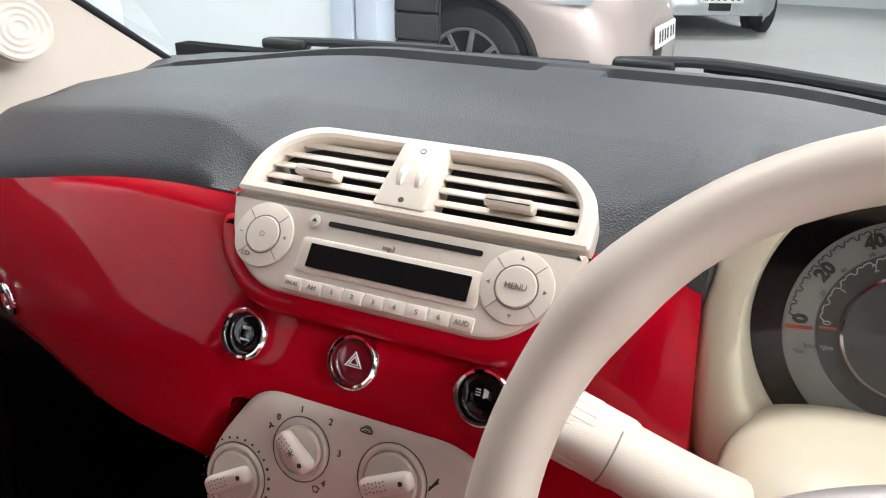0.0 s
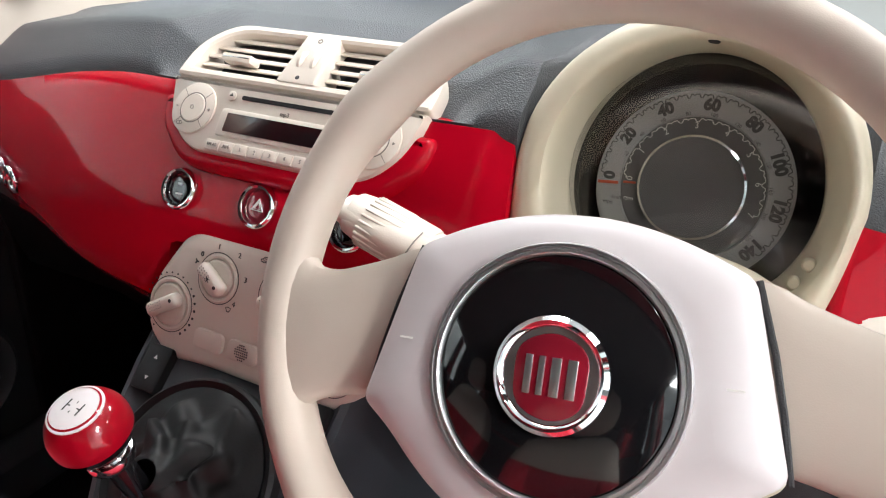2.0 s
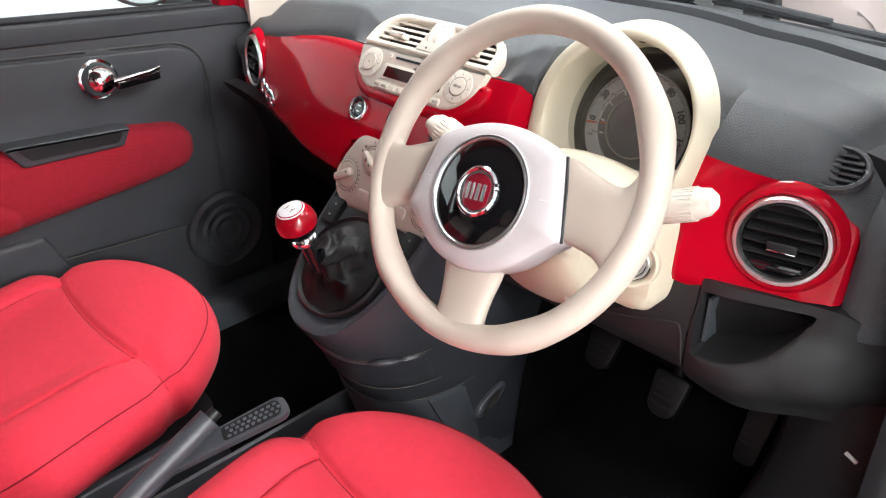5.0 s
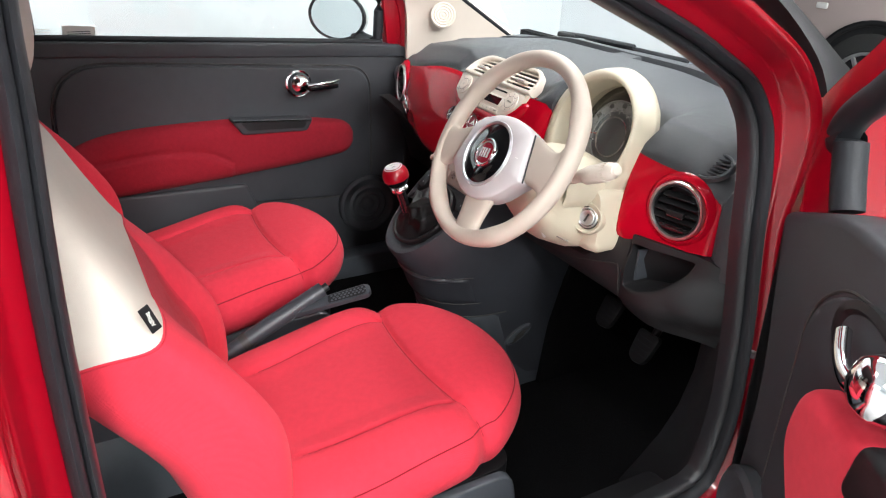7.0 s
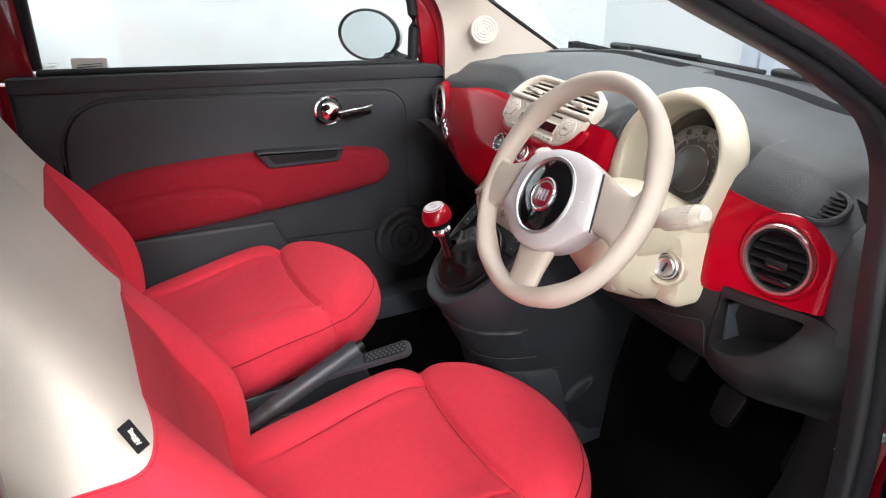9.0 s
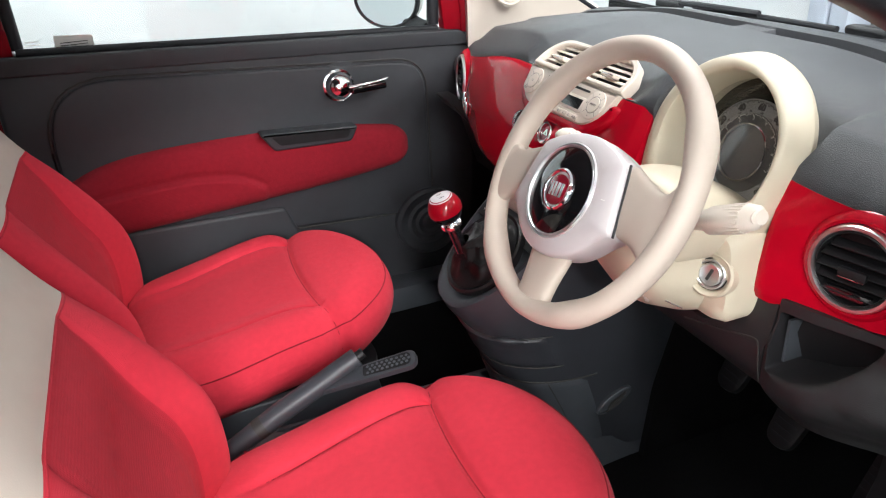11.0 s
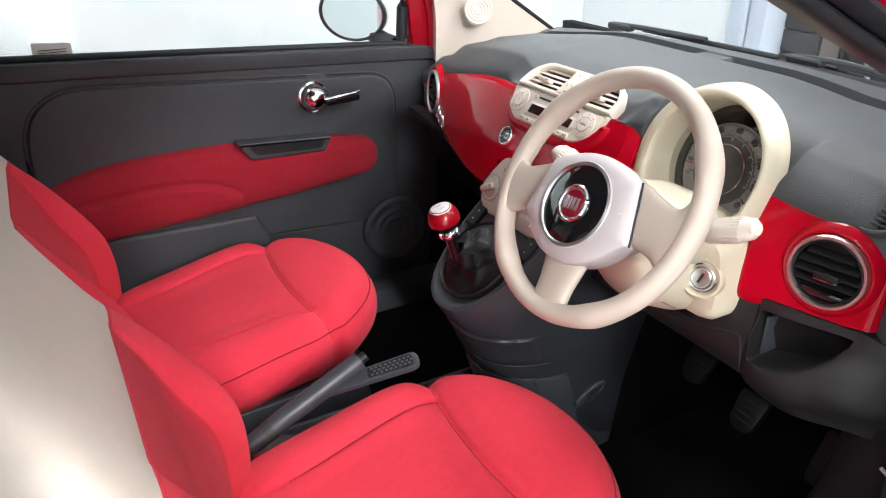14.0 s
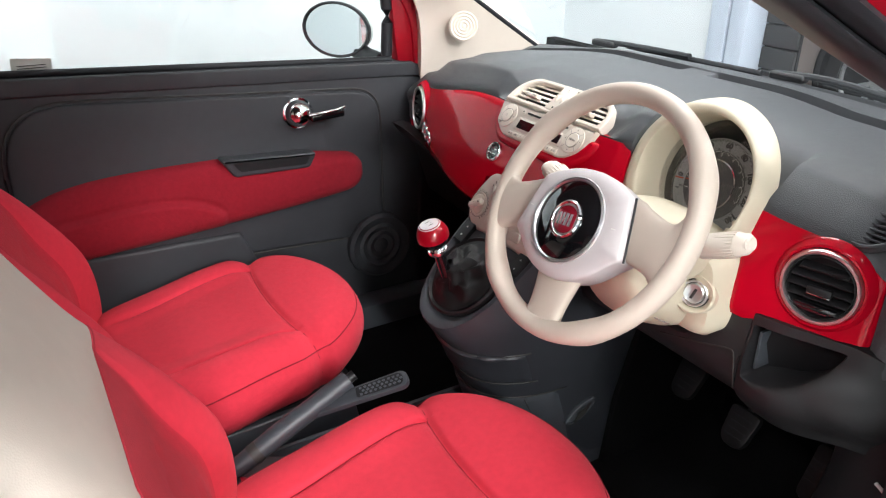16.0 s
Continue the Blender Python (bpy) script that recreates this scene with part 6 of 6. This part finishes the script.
# driver's door opening
OPEN = [(-0.656, 0.50), (-0.615, 0.452), (-0.2, 0.442), (0.14, 0.446), (0.222, 0.466), (0.246, 0.52), (0.256, 0.60), (0.252, 0.69), (0.241, 0.78), (0.227, 0.857), (0.215, 0.928), (0.205, 1.003), (0.188, 1.066), (0.167, 1.105), (0.132, 1.143), (0.074, 1.176), (0.021, 1.203), (-0.076, 1.244), (-0.20, 1.296), (-0.36, 1.345), (-0.55, 1.35), (-0.648, 1.29), (-0.662, 1.15), (-0.668, 0.9)]
loop = smooth_path(OPEN, 5, closed=True)


def shifted(d, x):
    return [(x, y, z) for y, z in shrink([p for p in loop], d)]


part("door_seal", loft([shifted(d, x) for d, x in ((0.0, 0.660), (-0.001, 0.672), (0.003, 0.681), (0.008, 0.685), (0.012, 0.681), (0.0145, 0.672), (0.014, 0.660), (0.0, 0.660))], cap=False), RUBBER, car, "black rubber door seal", smooth=60)
def flange(d, x):
    """The painted flange is narrow beside the dash and broad along the pillar."""
    near, far = shrink(loop, 0.5 * d), shrink(loop, d)
    res = []
    for (y, z), (y0, z0), (y1, z1) in zip(loop, near, far):
        t = ease(0.90, 1.10, z)
        u = max(t, ease(0.0, -0.3, y))
        res.append((0.668 + (x - 0.668) * (0.45 + 0.55 * u), y0 + (y1 - y0) * u, z0 + (z1 - z0) * u))
    return res


part("door_flange", loft([flange(d, x) for d, x in ((0.002, 0.662), (-0.004, 0.670), (-0.014, 0.674), (-0.020, 0.682), (-0.026, 0.704), (-0.033, 0.716), (-0.040, 0.718), (-0.046, 0.708), (-0.050, 0.685), (-0.050, 0.650))], cap=False), RED, car, "red painted door aperture", smooth=60)
part("inner_liner", loft([shifted(d, x) for d, x in ((0.013, 0.660), (0.0155, 0.667), (0.019, 0.670), (0.023, 0.667), (0.0255, 0.656), (0.025, 0.640))], cap=False), TRIM, car, "dark grey aperture trim", smooth=60)
body_side = lambda pts, x=0.735, d=0.02: side_plate(pts, d, 0.006, x)
part("side_rear", body_side(rounded([(-1.35, 0.25), (-0.59, 0.25), (-0.62, 0.41), (-0.675, 0.50), (-0.70, 0.9), (-0.70, 1.40), (-0.81, 1.40), (-0.83, 1.02), (-1.35, 1.02)], 0.02)), RED, car, "red rear side panel")
part("latch_plate", side_plate(rounded([(-0.735, 0.86), (-0.712, 0.86), (-0.712, 0.96), (-0.735, 0.96)], 0.008), 0.004, 0.002, 0.756), RED, car, "raised red latch plate")
part("side_sill", body_side(rounded([(-0.72, 0.22), (0.34, 0.22), (0.34, 0.395), (-0.72, 0.395)], 0.01)), RED, car, "red door sill")
part("side_front", body_side(rounded([(0.40, 0.25), (1.45, 0.25), (1.45, 0.75), (0.9, 0.93), (0.42, 1.0), (0.38, 0.6)], 0.02)), RED, car, "red front wing")
part("hinge_post", loft([[(0.66, 0.27, z), (0.69, 0.262, z), (0.735, 0.40, z), (0.735, 0.44, z), (0.66, 0.44, z)] for z in (0.30, 0.6, 0.85, 1.02, 1.10)]), RED, car, "red hinge post", smooth=50)
part("side_front", side_plate(rounded([(0.42, 0.25), (1.45, 0.25), (1.45, 0.75), (0.9, 0.93), (0.42, 0.985)], 0.02), 0.02, 0.006, -0.80), RED, car, "red front wing")
part("side_rear", side_plate(rounded([(-1.35, 0.25), (-0.70, 0.25), (-0.70, 1.0), (-1.35, 1.0)], 0.02), 0.02, 0.006, -0.80), RED, car, "red rear side panel")
# right end of the dash and footwell side
part("kick_panel", loft([[(0.520, 0.60, z), (0.520 - o, 0.345 - 0.5 * o, z), (0.534 - o, 0.318 - o, z), (0.570, 0.300 - o, z), (0.606, 0.290 - o, z), (0.640, 0.284, z), (0.640, 0.60, z)] for z, o in ((0.30, 0.07), (0.36, 0.05), (0.43, 0.028), (0.50, 0.012), (0.58, 0.002), (0.645, 0.0), (0.97, 0.0))]), KNEE, car, "charcoal footwell side trim", smooth=50)
part("trim_clip", box(frame_at((0.614, 0.286, 0.633), (0.2, -0.95, 0.2)) @ pose(0, 0, 0, 0, 0, -30), 0.016, 0.005, 0.003, 0.001), INKW, car, "small white trim clip")
part("kick_panel", side_plate(rounded([(0.30, 0.30), (0.70, 0.30), (0.70, 0.93), (0.33, 0.93)], 0.02), 0.02, 0.004, -0.66), BLACKP, car, "dark footwell side trim")
part("sill_plate", slab(-0.655, -0.575, -0.62, 0.36, 0.27, 0.365, 0.012), LOWER, car, "grey plastic sill cover")
part("sill_plate", slab(0.56, 0.655, -0.62, 0.22, 0.30, 0.425, 0.02), KNEE, car, "grey plastic sill cover")
for k, (x, y, z) in enumerate(((0.20, 0.42, 0.50), (0.335, 0.40, 0.49), (0.46, 0.45, 0.46))):
    pd = thing("pedal", (x, y, z), "dark rubber foot pedal with a rounded lower edge", "pedal", "pedals")
    m = frame_at((x, y, z), (0, -0.85, 0.5))
    pad_ = part("pad", plate(rounded([(-0.024, -0.036), (0.024, -0.036), (0.030, 0.034), (-0.030, 0.034)], [0.022, 0.022, 0.01, 0.01]) if k < 2 else rounded([(-0.018, -0.05), (0.018, -0.05), (0.022, 0.05), (-0.022, 0.05)], 0.014), m, 0.012, 0.004), BLACKP, pd)
    for j in range(4):
        part("groove", box(m @ pose(0, -0.018 + 0.012 * j, 0.0115), 0.036, 0.003, 0.0015), RUBBER, pad_, smooth=0)
    part("arm", tube([(x, y + 0.01, z), (x, y + 0.12, z + 0.20)], 0.009, 10), BLACKP, pd)

# wipers lying on the windscreen's foot
for x0, x1, z0, z1 in ((-0.505, -0.02, 0.998, 1.004), (0.02, 0.56, 1.012, 0.982)):
    wp = thing("windscreen_wiper", (x0, 0.76, 1.0), "black windscreen wiper lying below the screen", "wiper", "windscreen wipers")
    part("blade", tube([(x0 + 0.10, 0.765, z0 - 0.002), (x1, 0.765, z1 - 0.004)], 0.006, 8), RUBBER, wp)
    part("arm", tube(smooth_path([(x0, 0.755, z0 - 0.002), (x0 + 0.12, 0.757, z0 + 0.004), (x0 + 0.30, 0.760, (z0 + z1) / 2 + 0.004)], 4), 0.0065, 8), RUBBER, wp)
    part("cap", box(pose(x0 + 0.03, 0.755, z0 - 0.012, 0, 0, 4), 0.075, 0.026, 0.016, 0.006, 3), BLACKP, wp)

# ---- driver's door, open ----
HINGE, OUT = Vector((0.5854, 0.298, 0)), Vector((0.829, -0.559, 0))
DN = Vector((-0.559, -0.829, 0))
DM = Matrix(((OUT.x, 0, DN.x, HINGE.x), (OUT.y, 0, DN.y, HINGE.y), (0, 1, 0, 0), (0, 0, 0, 1)))
odoor = thing("door_2", (0.9, 0.17, 0.30), "open driver's door with grey trim and red cloth armrest", "car door", kind="structure")


def door_plate(pts, h, depth, bevel=0.0, seg=3):
    return plate(pts, DM @ pose(0, 0, h), depth, bevel, seg)


part("panel", door_plate(rounded([(0.160, 0.34), (1.12, 0.34), (1.12, 1.04), (0.29, 1.018), (0.125, 0.957), (0.135, 0.90), (0.180, 0.74), (0.182, 0.64)], [0.02, 0.02, 0.02, 0.05, 0.012, 0.04, 0.06, 0.06], 6), -0.05, 0.05, 0.014, 4), PLASTIC, odoor)
part("inset", door_plate(rounded([(0.282, 0.38), (1.06, 0.38), (1.06, 0.985), (0.350, 0.952), (0.282, 0.890)], [0.02, 0.02, 0.04, 0.05, 0.06], 7), -0.003, 0.009, 0.005), PLASTIC, odoor)
part("inset_seam", tube([DM @ Vector((a, z, 0.0006)) for a, z in rounded([(0.276, 0.374), (1.066, 0.374), (1.066, 0.991), (0.346, 0.958), (0.275, 0.893)], [0.02, 0.02, 0.04, 0.05, 0.06], 7)], 0.0022, 6, closed=True), INK, odoor, "dark joint round the trim panel")
part("armrest", door_plate(rounded([(0.455, 0.66), (1.06, 0.62), (1.06, 0.91), (0.52, 0.885), (0.385, 0.855), (0.360, 0.775)], [0.05, 0.04, 0.04, 0.1, 0.03, 0.05], 6), 0.0, 0.042, 0.022, 5), FABRIC, odoor, "padded red cloth armrest")
part("pull_cup", door_plate(rounded([(0.520, 0.825), (0.74, 0.825), (0.74, 0.905), (0.535, 0.895)], 0.02), 0.0, 0.05, 0.01), BLACKP, odoor, "black pull cup")
part("speaker", lathe([(0.085, -0.002), (0.085, 0.018), (0.076, 0.025), (0.066, 0.018), (0.05, 0.017), (0.0005, 0.016)], DM @ pose(0.272, 0.533, 0.0), 48), PLASTIC, odoor, "round dark speaker")
hm = DM @ pose(0.510, 0.932, 0.006)
dish = part("handle_dish", lathe([(0.060, -0.004), (0.060, 0.004), (0.05, 0.007), (0.04, 0.002), (0.0005, -0.001)], DM @ pose(0.425, 0.914, 0.002) @ Matrix.Diagonal((1.35, 0.85, 1, 1)), 40), BLACKP, odoor)
oh = part("handle", lathe([(0.024, 0.0), (0.033, 0.012), (0.0345, 0.024), (0.029, 0.040), (0.016, 0.050), (0.0005, 0.053)], hm, 40), CHROME, odoor, "chrome round door handle boss")
part("lever", tube(smooth_path([DM @ Vector(p) for p in ((0.498, 0.920, 0.034), (0.465, 0.910, 0.036), (0.430, 0.914, 0.030), (0.400, 0.928, 0.020))], 6), 0.0085, 14, flat=1.25), CHROME, oh, "chrome pull lever")
FR = [(0.175, 0.93), (0.150, 0.975), (0.128, 1.02), (0.113, 1.065), (0.121, 1.106), (0.162, 1.145), (0.209, 1.179), (0.36, 1.28), (0.62, 1.36), (0.9, 1.37), (1.06, 1.31), (1.09, 1.03)]
frs = smooth_path(FR, 6)
loops, rubber = [], []
for k, (a, z) in enumerate(frs):
    p, q = Vector(frs[max(k - 1, 0)]), Vector(frs[min(k + 1, len(frs) - 1)])
    t = (q - p).normalized()
    n = Vector((t.y, -t.x))
    w = 0.072 - 0.038 * ease(1.06, 1.15, z)
    rubber.append(DM @ Vector((a + n.x * (w + 0.014), z + n.y * (w + 0.014), -0.030)))
    loops.append([DM @ Vector((a + n.x * e, z + n.y * e, h)) for e, h in ((-0.004, -0.022), (0.004, -0.012), (w, -0.018), (w, -0.050), (0.0, -0.060), (-0.008, -0.042))])
part("window_frame", loft(loops), RED, odoor, "red window frame", smooth=40)
part("window_seal", tube(rubber[4:-6], 0.020, 12), RUBBER, odoor)
pane = part("pane", door_plate([(0.22, 0.98), (1.06, 1.01), (1.04, 1.29), (0.9, 1.35), (0.62, 1.35), (0.36, 1.26), (0.22, 1.165), (0.17, 1.10)], -0.040, 0.003), PANE, odoor, "clear side window", smooth=0)
pane.visible_shadow = False
part("skin", door_plate([(0.13, 0.30), (1.13, 0.30), (1.13, 1.02), (0.16, 0.97)], -0.12, 0.02, 0.006), RED, odoor, "red outer skin")
hinge = part("hinge", slab(0.655, 0.698, 0.264, 0.292, 0.698, 0.722, 0.005), SATIN, odoor, "bare metal check strap")
part("bolt", lathe([(0.008, 0), (0.008, 0.006), (0.005, 0.009), (0.0005, 0.009)], frame_at((0.674, 0.264, 0.711), (0.3, -0.95, 0)), 6), SATIN, hinge, smooth=0)

# ---- parked cars beyond ----


def parked_car(origin, heading, paint, label, size=1.0):
    """A small hatchback: origin on the ground under its front axle, heading in degrees from +x."""
    M = pose(*origin, 0, 0, heading) @ Matrix.Diagonal((size, size, size, 1))
    at = lambda x, y, z: M @ Vector((x, y, z))
    c = thing("parked_car", origin, label, "car", "parked cars")
    prof = [(-3.0, 0.80, 0.62, 0.75), (-2.9, 0.84, 0.70, 0.98), (-2.2, 0.86, 0.78, 0.95), (-1.2, 0.86, 0.80, 0.93), (-0.4, 0.85, 0.80, 0.93), (0.1, 0.84, 0.78, 0.88), (0.45, 0.78, 0.68, 0.79), (0.62, 0.70, 0.56, 0.70), (0.72, 0.60, 0.46, 0.58), (0.76, 0.52, 0.36, 0.50)]
    loops = []
    for x, w, shoulder, top in [tuple(r) for r in smooth_path(prof, 3)]:
        low = 0.20 + 0.05 * ease(0.3, 0.76, x)
        half = [(w * 0.93, low), (w * 0.99, low + 0.08), (w, shoulder - 0.18), (w * 0.99, shoulder - 0.03), (w * 0.92, shoulder + 0.03), (w * 0.7, top - 0.02), (w * 0.35, top), (0, top + 0.01)]
        ring = half + [(-a, b) for a, b in reversed(half[:-1])]
        loops.append([at(x, a, b) for a, b in ring])
    part("body", loft(loops), paint, c, smooth=50)
    cabin = [(-2.95, 0.66, 0.95, 1.0), (-2.6, 0.62, 0.97, 1.40), (-1.9, 0.62, 0.96, 1.50), (-1.1, 0.62, 0.95, 1.48), (-0.35, 0.66, 0.93, 1.05), (-0.2, 0.66, 0.9, 0.94)]
    part("cabin", loft([[at(x, w * 1.18, b), at(x, w * 1.0, t - 0.04 * (t > 1.2)), at(x, w * 0.8, t), at(x, -w * 0.8, t), at(x, -w * 1.0, t - 0.04 * (t > 1.2)), at(x, -w * 1.18, b)] for x, w, b, t in cabin]), GLOSSBLACK, c, "dark glazed cabin", smooth=40)
    for x in (0.0, -2.45):
        for side in (-1, 1):
            wm = M @ frame_at((x, side * 0.845, 0.30), (0, side, 0))
            part("wheel_arch", lathe([(0.365, -0.10), (0.365, 0.016), (0.350, 0.021), (0.335, 0.012), (0.31, -0.09)], wm, 48, cap=False), BLACKP, c)
            part("arch_inner", lathe([(0.35, -0.02), (0.35, 0.006), (0.0005, 0.006)], wm, 40), BLACKP, c)
            wh = part("wheel", lathe([(0.298, -0.05), (0.300, 0.010), (0.285, 0.022), (0.215, 0.026), (0.205, 0.012)], wm, 48, cap=False), TYRE, c, "black tyre")
            part("rim", lathe([(0.208, 0.0), (0.208, 0.022), (0.196, 0.024), (0.190, 0.010)], wm, 44, cap=False), ALLOY, wh)
            part("hub", lathe([(0.045, 0.0), (0.042, 0.022), (0.0005, 0.024)], wm, 20), ALLOY, wh)
            for k in range(9):
                part("spoke", box(wm @ pose(0, 0, 0, 0, 0, 40 * k) @ pose(0.115, 0, 0.007), 0.165, 0.030 - 0.006 * (k % 2), 0.012, 0.004), ALLOY, wh)
    for side in (-1, 1):
        part("headlamp", surf(lambda u, v: at(0.12 + 0.46 * u, side * (0.815 - 0.055 * u - 0.20 * u * u * v + 0.012), 0.615 + (0.20 - 0.12 * u) * v + 0.02 * u), 10, 6), HEADLAMP, c, "clear headlamp")
        part("fog_lamp", lathe([(0.06, -0.02), (0.06, 0.012), (0.045, 0.006), (0.0005, 0.006)], M @ frame_at((0.70, side * 0.52, 0.34), (0.86, side * 0.5, 0)), 24), CHROME, c)
        part("door_seam", tube([at(-0.62, side * 0.852, 0.26), at(-0.60, side * 0.868, 0.60), at(-0.52, side * 0.86, 0.80)], 0.004, 6), INK, c)
        part("side_repeater", box(M @ frame_at((-0.35, side * 0.853, 0.70), (0, side, 0)), 0.07, 0.032, 0.012, 0.008), INKW, c)
    part("grille", surf(lambda u, v: at(0.772 - 0.16 * (2 * u - 1) ** 2, 0.50 * (2 * u - 1), 0.30 + 0.12 * v), 10, 3), BLACKP, c, "black lower grille")
    pm = M @ frame_at((0.785, 0, 0.44), (1, 0, 0.1))
    np_ = part("number_plate", plate(rect(0.50, 0.11, 0.01), pm, 0.012, 0.003), PLATEW, c, "white number plate")
    for k in range(6):
        part("bar", box(pm @ pose(-0.18 + 0.07 * k + 0.02 * (k > 3), 0, 0.012), 0.035, 0.06, 0.001), INK, np_, smooth=0)
    return c


parked_car((-1.465, 4.96, 0), -2, ROSE, "rose-silver hatchback parked beyond the windscreen", 1.2)
parked_car((-0.9, 9.7, 0), -62, SILVER, "silver car parked further off on the concrete")
